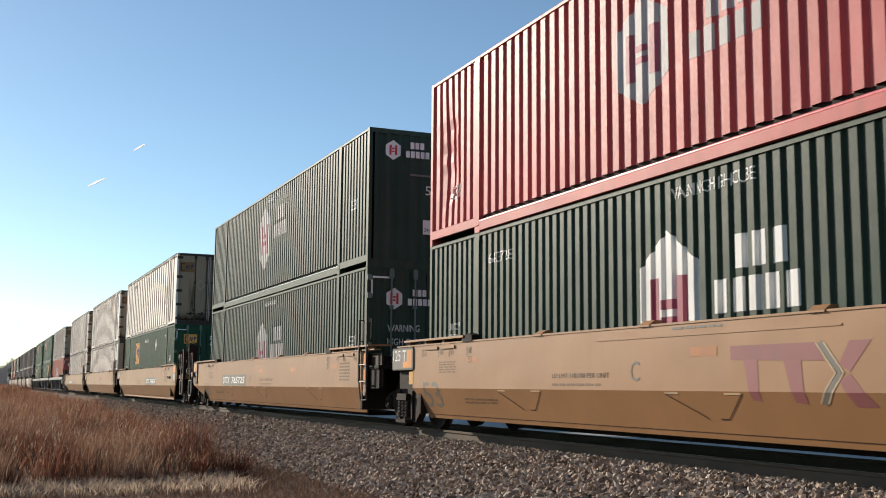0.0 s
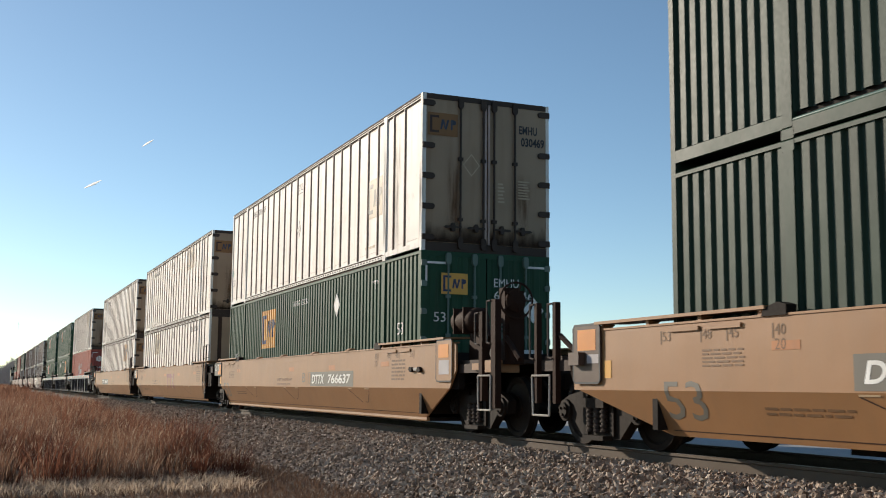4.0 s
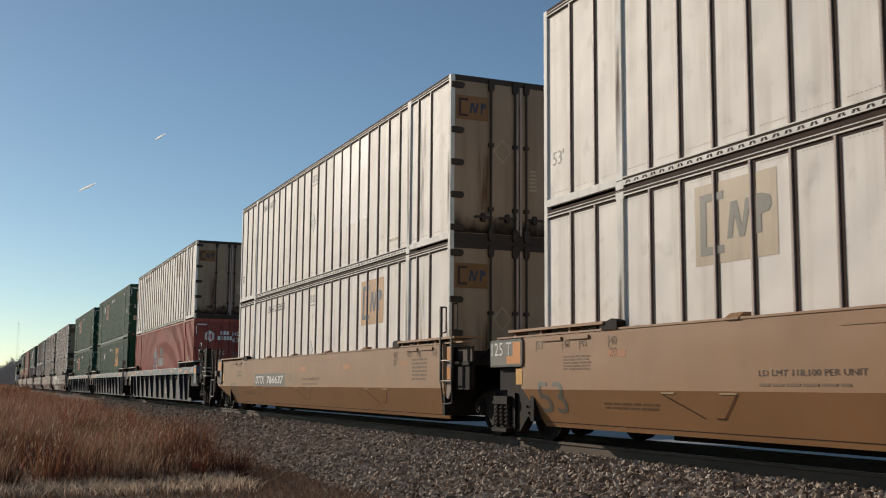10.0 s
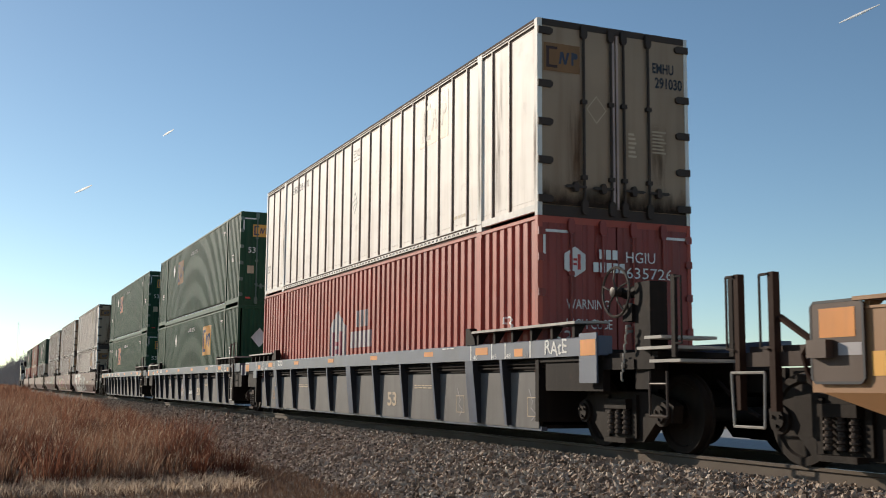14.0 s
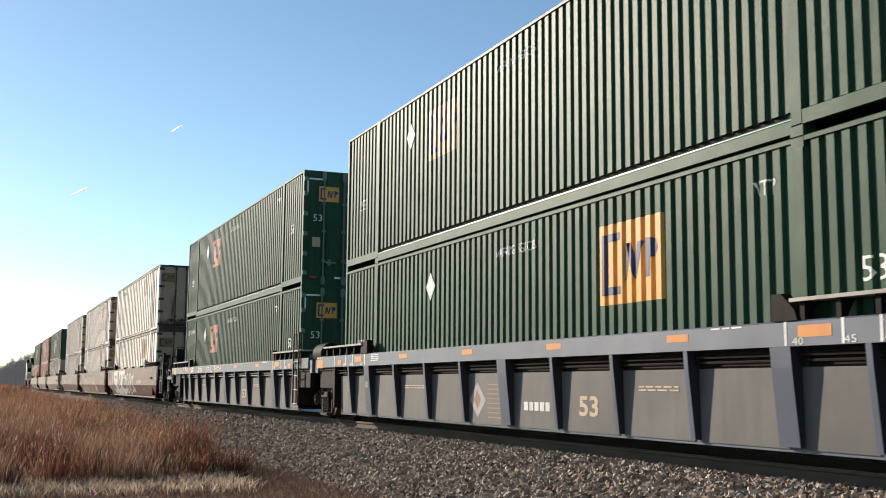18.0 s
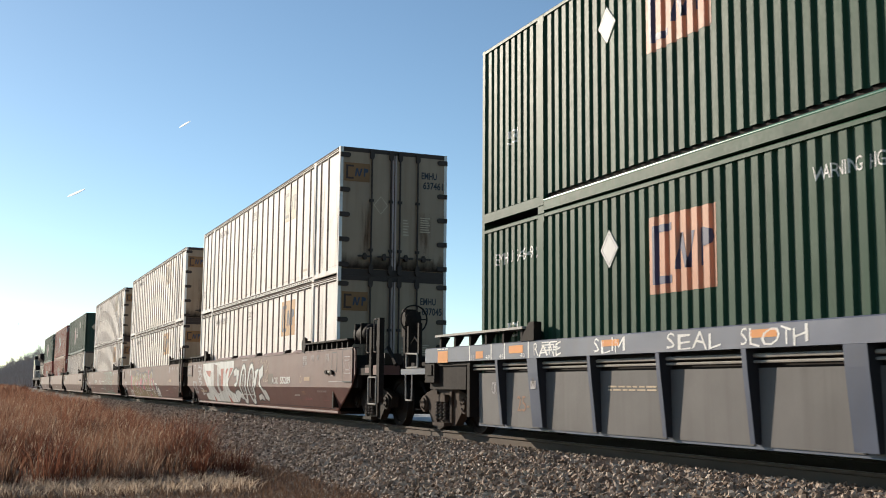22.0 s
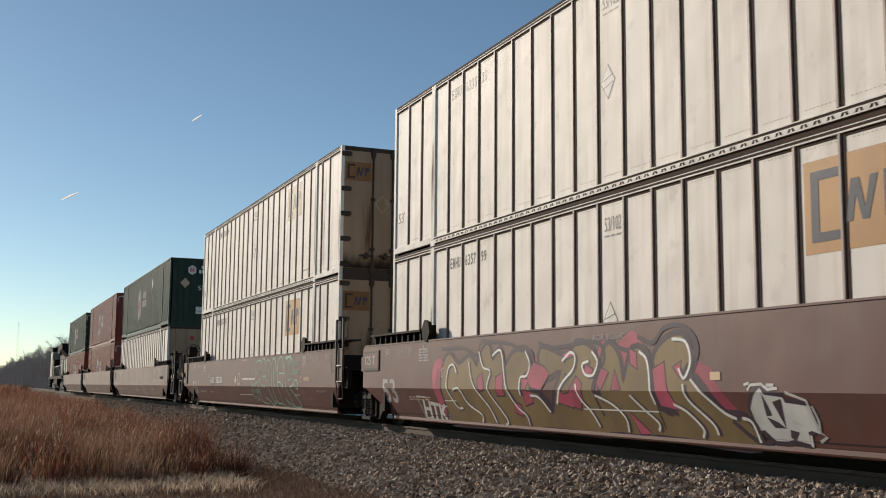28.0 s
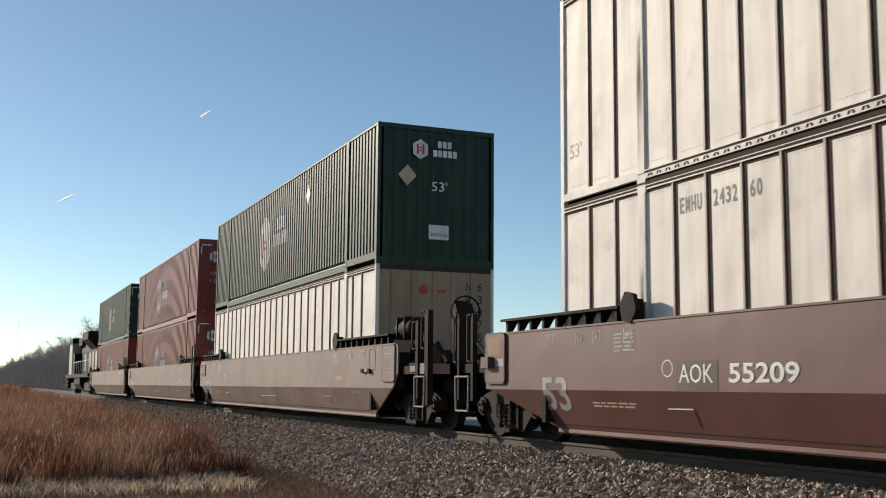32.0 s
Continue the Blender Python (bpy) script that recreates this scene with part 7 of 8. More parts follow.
        part("number_board", kept("board2", lambda: Shape().box(-1.50, -1.476, 8.42, 9.32, 1.06, 1.44).mesh("number_board", BROWN)), c)
        mark(c, lambda y, z: -1.50, *stroke(rect(9.28, 8.46, 1.09, 1.41), 0.03, True), MARK_BLACK, "board_edge")
        words(c, lambda y, z: -1.50, "125 T", 9.18, 8.60, 1.17, 1.34, MARK_WORN, 0.004, 0.01)
    c = CAR[11]
    poly(c, brown_side, rect(5.14, 4.40, 0.74, 1.06), BOARD, "dark_patch", "", 0.003)
    words(c, brown_side, "AOK", 5.08, 4.48, 0.82, 1.02, MARK_WHITE, 0.006)
    words(c, brown_side, "55209", 4.22, 3.18, 0.82, 1.02, MARK_WHITE, 0.006, 0.02)
    words(c, brown_side, "A", 1.45, 1.18, 0.82, 1.04, MARK_WHITE)
    mark(c, brown_side, *stroke(oval(0.85, 0.94, 0.16, 0.16), 0.02, True), MARK_WHITE, "stencil_ring")
    small_print(c, brown_side, 0.45, -1.2, 0.90, 0.98, 1, MARK_WHITE)
    bubbles(c)
    c = CAR[9]
    poly(c, brown_side, rect(-2.62, -3.15, 0.80, 1.06), BOARD, "dark_patch", "", 0.003)
    words(c, brown_side, "AOK", -3.05, -3.70, 0.80, 0.97, MARK_WHITE, 0.006)
    words(c, brown_side, "55209", -3.90, -4.87, 0.80, 0.98, MARK_WHITE, 0.006, 0.02)
    first_piece(c)
    for y, half in ((3.09, 1.18), (0.0, 1.16), (-3.07, 1.12), (-5.45, 0.42)):
        strip = part("guide_strip", kept(("gs", half), lambda: Shape().prism("y", [(-1.49, 1.546), (-1.40, 1.61), (-1.32, 1.61), (-1.32, 1.546)], -half, half).mesh("guide_strip", BROWN)), c, at=pose(0, y, 0))
        part("end_cap", kept("gs cap", lambda: Shape().prism("y", [(-1.50, 1.54), (-1.48, 1.60), (-1.42, 1.64), (-1.32, 1.64), (-1.32, 1.54)], -0.14, 0.0).mesh("end_cap", BLACK)), strip, at=pose(0, -half, 0))
    second_piece(CAR[10])
    for k in (3, 9, 12):
        side_latch(CAR[k])
    mark(CAR[9], brown_side, *stroke([(-8.06, 0.85), (-8.97, 0.85)], 0.014), MARK_WORN, "weld_line", "", 0.005)


def eased(pts, n=5):
    """A soft line through the points."""
    out = []
    for i in range(len(pts) - 1):
        a, b, c, d = pts[max(0, i - 1)], pts[i], pts[i + 1], pts[min(len(pts) - 1, i + 2)]
        for k in range(n):
            t = k / n
            out.append(tuple(0.5 * (2 * q + (r - p) * t + (2 * p - 5 * q + 4 * r - w) * t * t + (3 * q - p - 3 * r + w) * t ** 3) for p, q, r, w in zip(a, b, c, d)))
    return out + [tuple(pts[-1])]


def first_piece(c):
    mass = ([(6.42, 1.48), (1.57, 1.5), (1.57, 1.27), (1.8, 1.12), (2.19, 0.97), (2.36, 0.85), (2.24, 0.61), (1.63, 0.5), (1.57, 0.24), (4.67, 0.24), (6.19, 0.27), (6.28, 0.49), (5.6, 0.53), (5.68, 0.69), (6.39, 1.09)],)
    gaps = ([(4.65, 1.43), (4.06, 1.39), (3.92, 0.5), (4.26, 0.51), (4.51, 0.74)],
        [(3.77, 1.11), (3.65, 0.61), (3.53, 0.56), (3.24, 0.6), (3.47, 1.04)],)
    slits = ([(5.94, 1.23), (5.06, 1.22), (5.15, 1.02), (5.53, 1.06)],
        [(6.28, 1.0), (5.6, 0.69), (5.5, 0.5), (5.68, 0.63)],
        [(3.49, 1.26), (3.07, 1.27), (3.17, 0.6), (3.34, 0.74)],
        [(2.61, 1.27), (2.39, 1.27), (2.63, 1.04), (2.77, 1.16)],
        [(2.12, 1.27), (1.67, 1.27), (2.08, 1.06), (2.4, 0.93)],
        [(2.73, 0.48), (2.3, 0.23), (2.69, 0.23)],
        [(4.97, 0.44), (4.73, 0.25), (5.04, 0.23)],)
    seams = ([(4.8, 1.47), (4.61, 0.74), (4.39, 0.47), (3.95, 0.44), (3.83, 0.59), (3.9, 1.15), (3.74, 1.47)],
        [(3.8, 1.17), (3.73, 0.59), (3.5, 0.52), (3.17, 0.54), (3.05, 1.25)],
        [(2.37, 1.25), (2.79, 1.02), (2.64, 0.62), (2.2, 0.39)],
        [(6.18, 1.45), (6.2, 1.26), (5.47, 0.78), (5.36, 0.53)],
        [(4.96, 1.17), (5.01, 0.96), (4.74, 0.6)],)
    scribble = ([(7.31, 1.36), (6.73, 1.32), (7.21, 1.15), (6.6, 1.1), (7.14, 0.9), (6.54, 0.85), (7.06, 0.68), (6.47, 0.61), (6.83, 0.44), (6.36, 0.49)],
        [(7.38, 1.23), (6.8, 1.2), (7.28, 1.0), (6.7, 0.95)],)
    # one silver mass of blocky letters with brown gaps, red slits and dark seams, then a pointed silver word with dark edges
    poly(c, brown_side, mass[0], SPRAY_SILVER, "spray_piece", "silver sprayed block letters", 0.005)
    mark(c, brown_side, *stroke(mass[0], 0.035, True), MARK_GREY, "spray_shadow", "dark sprayed edge", 0.0056)
    for pts in gaps:
        poly(c, brown_side, pts, BROWN, "spray_gap", "", 0.0064)
    for pts in slits:
        poly(c, brown_side, pts, MARK_RUST_RED, "spray_slit", "dull red sprayed slit", 0.0068)
    for pts in seams:
        mark(c, brown_side, *stroke(pts, 0.022), MARK_GREY, "spray_shadow", "", 0.0074)
        mark(c, brown_side, *stroke([(a - 0.05, b) for a, b in pts], 0.016), MARK_WHITE, "spray_light", "", 0.0078)
    for pts in scribble:
        mark(c, brown_side, *stroke(eased(pts), 0.045), MARK_WORN, "spray_tag", "", 0.0040)
    word = ([(1.59, 1.17), (1.26, 1.26), (0.96, 1.18), (0.84, 1.26), (0.89, 1.03), (1.05, 0.79), (1.32, 0.70), (1.45, 0.79), (1.15, 0.86), (1.18, 1.07), (1.45, 1.02)],
            [(1.61, 0.35), (1.54, 0.56), (1.09, 0.63), (0.71, 0.51), (0.70, 0.33), (1.04, 0.42), (1.46, 0.27)],
            [(-1.58, 1.17), (-1.81, 1.21), (-2.06, 1.3), (-2.09, 1.04), (-1.74, 0.9), (-1.83, 0.76), (-2.08, 0.64), (-2.28, 0.63), (-2.4, 0.43), (-2.25, 0.34), (-2.0, 0.42), (-1.9, 0.58), (-1.61, 0.8), (-1.68, 0.98)],
            [(-1.1, 1.13), (-1.37, 1.19), (-1.56, 1.2), (-1.37, 1.01), (-1.31, 0.8), (-1.12, 0.66), (-1.05, 0.88), (-1.18, 1.03)],
            [(-1.31, 0.48), (-1.72, 0.54), (-1.85, 0.45), (-1.81, 0.35), (-1.53, 0.4), (-1.22, 0.35)])
    for pts in word:
        mark(c, brown_side, *stroke(pts, 0.07, True), MARK_BLACK, "spray_shadow", "", 0.0062)
        poly(c, brown_side, pts, SPRAY_SILVER, "spray_letter", "silver sprayed pointed letter", 0.0078)
    for s in (0.34, -0.63):
        ring = [(s + 0.33 * math.cos(a) - 0.10 * math.sin(a), 0.80 + 0.50 * math.sin(a)) for a in (2 * math.pi * k / 28 for k in range(28))]
        mark(c, brown_side, *stroke(ring, 0.20, True), MARK_BLACK, "spray_shadow", "", 0.0066)
        mark(c, brown_side, *stroke(ring, 0.13, True), SPRAY_SILVER, "spray_letter", "", 0.0082)
        for d in (0.08, -0.05):
            mark(c, brown_side, *stroke([(s + d, 0.50), (s + d - 0.04, 1.08)], 0.05), SPRAY_SILVER, "spray_letter", "", 0.0074)
    tags = ([(-0.6, 1.28), (-0.7, 1.48), (-0.81, 1.32), (-0.96, 1.45), (-1.01, 1.25)],
        [(-1.54, 1.34), (-1.63, 1.47), (-1.77, 1.36), (-1.86, 1.44), (-1.97, 1.33)],
        [(-2.1, 1.24), (-2.17, 1.41), (-2.29, 1.28), (-2.42, 1.42), (-2.55, 1.23), (-2.64, 1.35)],
        [(-2.19, 1.18), (-2.08, 1.0), (-2.21, 0.85), (-2.17, 1.04)],
        [(-2.29, 1.08), (-2.44, 1.16), (-2.55, 1.03), (-2.32, 0.87), (-2.68, 0.9)],
        [(-2.5, 1.23), (-2.65, 1.09), (-2.58, 0.97)],)
    for pts in tags:
        mark(c, brown_side, *stroke(eased(pts), 0.016), MARK_FADED, "spray_tag", "thin pale sprayed scribble", 0.004)


def second_piece(c):
    """Swollen olive gold letters run together, with plum edges, white lights and pink clouds between them."""
    clouds = ([(5.60, 0.25), (5.71, 0.99), (5.42, 1.17), (5.32, 0.71)],
              [(2.18, 1.04), (1.85, 1.26), (1.79, 0.96), (2.05, 0.66)],
              [(0.47, 1.08), (0.39, 1.27), (0.26, 1.23), (0.37, 0.74), (0.56, 0.74)],
              [(-0.71, 1.06), (-0.85, 1.00), (-1.01, 0.75), (-1.00, 0.47), (-0.79, 0.56)],
              [(-1.49, 1.05), (-1.73, 0.98), (-1.92, 0.75), (-2.09, 0.50), (-1.92, 0.48), (-1.63, 0.75)],
              [(0.02, 0.24), (-0.08, 0.54), (-0.29, 0.21)],
              [(-0.07, 1.27), (-0.32, 1.40), (-0.46, 1.21), (-0.19, 0.91)])
    bodies = ([(5.40, 0.19), (5.35, 0.99), (5.07, 1.28), (4.68, 1.10), (4.25, 1.22), (3.98, 1.06), (3.84, 1.38), (3.56, 1.37), (3.44, 1.14), (3.19, 1.31), (3.04, 1.05), (2.77, 1.22), (2.38, 1.27), (2.21, 1.00), (2.28, 0.73), (1.97, 0.64), (1.78, 0.38), (1.92, 0.23)],
              [(1.92, 0.23), (1.79, 0.40), (1.34, 0.99), (1.85, 0.90), (1.92, 1.28), (1.19, 1.13), (0.97, 1.31), (0.59, 1.23), (0.47, 1.01), (0.61, 0.74), (0.40, 0.57), (0.18, 0.24)])
    more = ([(0.33, 0.24), (0.40, 0.64), (0.34, 1.08), (0.18, 1.29), (-0.04, 1.11), (-0.14, 0.81), (-0.34, 1.20), (-0.67, 1.10), (-0.74, 0.68), (-0.67, 0.37), (-0.49, 0.23)],
            [(-0.55, 0.24), (-0.67, 0.52), (-1.00, 0.45), (-0.96, 0.75), (-0.78, 1.06), (-0.97, 1.26), (-1.29, 1.33), (-1.54, 1.14), (-1.45, 0.93), (-1.68, 0.74), (-1.92, 0.49), (-2.22, 0.46), (-2.27, 0.21), (-1.61, 0.21)])
    holes = ([(3.98, 0.87), (3.81, 0.97), (3.75, 0.72), (3.93, 0.70)],
             [(3.32, 0.90), (3.10, 0.97), (3.10, 0.64), (3.34, 0.64)],
             [(2.52, 0.87), (2.28, 0.87), (2.42, 0.71)],
             [(1.22, 0.94), (1.51, 0.66), (1.12, 0.69), (1.18, 0.51), (1.57, 0.57)],
             [(0.72, 1.05), (0.56, 0.98), (0.63, 0.89), (0.78, 0.95)],
             [(0.06, 0.97), (-0.06, 0.74), (0.14, 0.74)],
             [(-1.15, 0.99), (-1.29, 1.05), (-1.27, 0.88)])
    lights = ([(4.77, 0.98), (4.89, 1.11), (5.09, 1.06), (5.18, 0.76), (4.97, 0.45), (4.76, 0.43)],
              [(4.95, 0.71), (4.68, 0.73), (4.50, 0.50), (4.12, 0.34), (4.20, 0.21)],
              [(4.29, 1.15), (4.18, 0.85), (3.77, 0.47), (3.67, 0.23)],
              [(3.92, 1.30), (3.77, 1.06), (3.52, 0.99), (3.63, 0.72), (3.28, 0.30), (3.40, 0.21)],
              [(3.44, 1.22), (3.15, 1.28), (3.02, 0.81), (2.82, 0.49), (2.61, 0.37), (2.61, 0.23)],
              [(2.38, 1.26), (2.25, 1.08), (2.35, 0.92), (2.54, 0.89), (2.59, 0.65)],
              [(2.30, 0.65), (2.05, 0.62), (1.86, 0.43)],
              [(1.34, 1.10), (1.12, 1.21), (1.00, 1.15), (1.06, 0.99), (1.34, 0.82), (1.60, 0.55)],
              [(0.58, 1.21), (0.45, 1.08), (0.56, 0.92), (0.75, 0.93), (0.82, 1.05), (0.66, 1.09)])
    lights_too = ([(1.00, 0.81), (0.95, 0.63), (0.77, 0.46), (0.68, 0.28)],
                  [(0.56, 0.67), (0.23, 0.57), (0.02, 0.41), (0.05, 0.24)],
                  [(-0.23, 0.68), (-0.44, 0.52), (-0.65, 0.37), (-0.60, 0.28)],
                  [(-0.48, 1.18), (-0.64, 1.06), (-0.69, 0.68), (-0.71, 0.58)],
                  [(-1.13, 1.30), (-1.38, 1.26), (-1.46, 1.05), (-1.34, 0.87), (-1.24, 0.98)],
                  [(-1.31, 0.81), (-1.37, 0.63), (-1.66, 0.40), (-1.69, 0.28)],
                  [(-1.45, 0.86), (-1.67, 0.69), (-1.91, 0.52), (-2.09, 0.46)],
                  [(-1.06, 0.59), (-1.27, 0.51), (-1.46, 0.34), (-1.40, 0.24)],
                  [(-2.18, 0.47), (-2.31, 0.43), (-2.34, 0.23)])
    pinks = ([(2.12, 1.1), (1.83, 1.03), (1.69, 0.94), (1.95, 0.73), (2.24, 0.77), (2.35, 0.95)],
        [(0.97, 0.9), (0.85, 0.81), (0.89, 0.62), (1.01, 0.49), (1.34, 0.56)],
        [(0.35, 1.0), (0.2, 0.95), (0.39, 0.74), (0.48, 0.82)],
        [(-0.28, 1.21), (-0.41, 1.17), (-0.43, 0.98), (-0.29, 1.05)],
        [(-0.12, 0.48), (-0.43, 0.24), (-0.2, 0.23)],
        [(-0.75, 0.97), (-0.97, 1.05), (-1.0, 0.79), (-1.12, 0.53), (-0.81, 0.57)],
        [(1.32, 1.18), (1.14, 1.24), (0.97, 1.19), (1.23, 1.13)],
        [(2.89, 0.55), (2.66, 0.51), (2.73, 0.36), (2.93, 0.41)],
        [(2.49, 0.72), (2.22, 0.69), (2.27, 0.56), (2.52, 0.51)],)
    flares = ([(-1.58, 1.01), (-1.82, 0.97), (-1.92, 0.72), (-2.18, 0.46), (-2.01, 0.45), (-1.7, 0.75)],
        [(5.54, 1.08), (5.27, 0.81), (5.32, 0.5), (5.7, 0.6)],
        [(-1.79, 0.69), (-2.17, 0.45), (-1.98, 0.49)],)
    rims = ([(-0.44, 1.35), (-0.75, 1.27), (-0.97, 1.42), (-1.29, 1.44), (-1.54, 1.3), (-1.58, 1.11), (-1.36, 0.95), (-1.57, 0.79), (-1.85, 0.56), (-2.14, 0.48)],
        [(5.37, 1.37), (4.55, 1.37), (3.98, 1.24), (3.62, 1.42), (2.89, 1.38), (2.57, 1.28), (2.21, 1.25), (2.15, 1.06), (2.47, 0.9)],
        [(1.99, 1.37), (1.68, 1.28), (0.97, 1.31), (0.55, 1.33), (0.32, 1.24), (0.3, 1.07), (0.48, 0.95)],
        [(0.15, 1.3), (-0.21, 1.2), (-0.37, 1.25)],
        [(2.07, 0.74), (1.83, 0.43)],)
    rims_too = ([(-2.01, 0.44), (-2.29, 0.25), (-2.52, 0.22)],
        [(3.11, 1.12), (2.98, 0.79), (2.66, 0.37)],
        [(0.48, 0.89), (0.56, 0.67), (0.49, 0.42)],
        [(-0.68, 1.13), (-0.7, 0.83), (-0.85, 0.57), (-1.1, 0.48)],)
    for pts in flares:
        poly(c, brown_side, eased(pts + pts[:1])[:-1], SPRAY_PINK, "spray_cloud", "", 0.0026)
    for pts in pinks:
        mark(c, brown_side, *stroke(pts, 0.05, True), SPRAY_PLUM, "spray_shadow", "", 0.0064)
        poly(c, brown_side, pts, SPRAY_PINK, "spray_slit", "", 0.0070)
    for pts in rims + rims_too:
        mark(c, brown_side, *stroke(eased(pts), 0.055), SPRAY_PLUM, "spray_shadow", "", 0.0060)
    for pts in clouds:
        m = Vector((sum(p[0] for p in pts), sum(p[1] for p in pts))) / len(pts)
        poly(c, brown_side, eased([(m.x + (p[0] - m.x) * 1.35, m.y + (p[1] - m.y) * 1.12) for p in pts + pts[:1]])[:-1], SPRAY_PINK, "spray_cloud", "pink sprayed cloud", 0.0022)
    for k, pts in enumerate(bodies + more):
        edge = eased(pts + pts[:1], 3)[:-1]
        mark(c, brown_side, *stroke(edge, 0.15, True), SPRAY_PLUM, "spray_shadow", "dark plum sprayed edge", 0.0030 + 0.0004 * k)
        poly(c, brown_side, edge, SPRAY_GOLD, "spray_letter", "olive gold sprayed letters", 0.0046 + 0.0004 * k)
    for pts in holes:
        mark(c, brown_side, *stroke(pts, 0.06, True), SPRAY_PLUM, "spray_shadow", "", 0.0062)
        poly(c, brown_side, pts, SPRAY_PINK, "spray_slit", "", 0.0072)
    for pts in lights + lights_too:
        mark(c, brown_side, *stroke([(a - 0.045, b - 0.01) for a, b in eased(pts)], 0.05), SPRAY_PLUM, "spray_shadow", "", 0.0066)
        mark(c, brown_side, *stroke(eased(pts), 0.034), MARK_WHITE, "spray_light", "", 0.0080)
    words(c, brown_side, "AOK 55209C", 0.56, -0.18, 1.34, 1.41, MARK_WORN, 0.009)
    poly(c, brown_side, rect(-1.80, -1.97, 0.85, 0.935), MARK_TAN, "reflector", "dulled tan reflector strip", 0.007)
    throw = ([(-2.33, 0.58), (-2.44, 0.71), (-2.57, 0.8), (-2.64, 0.73), (-2.88, 0.71), (-2.9, 0.66), (-3.2, 0.63), (-3.25, 0.39), (-3.09, 0.35), (-3.07, 0.23), (-2.84, 0.26), (-2.74, 0.24), (-2.57, 0.24), (-2.45, 0.34), (-2.35, 0.34)],)
    dark_bits = ([(-2.59, 0.72), (-2.63, 0.6), (-2.65, 0.51), (-2.56, 0.5)],
        [(-2.71, 0.64), (-2.85, 0.67), (-2.79, 0.4)],
        [(-2.56, 0.49), (-2.7, 0.45), (-2.79, 0.39), (-2.63, 0.39)],
        [(-2.84, 0.38), (-2.96, 0.36), (-2.86, 0.27), (-2.81, 0.31)],)
    ticks = ([(-2.34, 0.8), (-2.42, 0.82)],
        [(-2.39, 0.75), (-2.44, 0.8), (-2.6, 0.81), (-2.71, 0.75)],
        [(-2.67, 0.8), (-2.78, 0.8)],
        [(-2.69, 0.76), (-2.83, 0.77)],
        [(-2.94, 0.73), (-3.19, 0.66), (-3.23, 0.38)],
        [(-3.24, 0.61), (-3.27, 0.48), (-3.24, 0.37), (-3.31, 0.33), (-3.2, 0.28)],
        [(-2.87, 0.47), (-3.23, 0.37)],
        [(-3.07, 0.23), (-3.1, 0.34)],)
    poly(c, brown_side, throw[0], SPRAY_SILVER, "spray_piece", "silver sprayed throw-up", 0.004)
    mark(c, brown_side, *stroke(throw[0], 0.05, True), SPRAY_PLUM, "spray_outline", "", 0.0046)
    for pts in dark_bits:
        poly(c, brown_side, pts, SPRAY_PLUM, "spray_gap", "", 0.0056)
    for pts in ticks:
        mark(c, brown_side, *stroke(pts, 0.03), SPRAY_SILVER, "spray_outline", "", 0.0066)
    v, f = glyphs("HTK", 0.03)
    mark(c, brown_side, [(6.5 - 1.0 * a - 0.1 * b, 0.26 + 0.28 * b - 0.08 * a) for a, b in v], f, SPRAY_SILVER, "spray_tag")
    mark(c, brown_side, *stroke([(6.62, 0.60), (6.5, 0.24), (5.45, 0.18), (5.4, 0.44), (6.1, 0.46), (6.2, 0.58)], 0.025, True), SPRAY_SILVER, "spray_outline", "", 0.005)


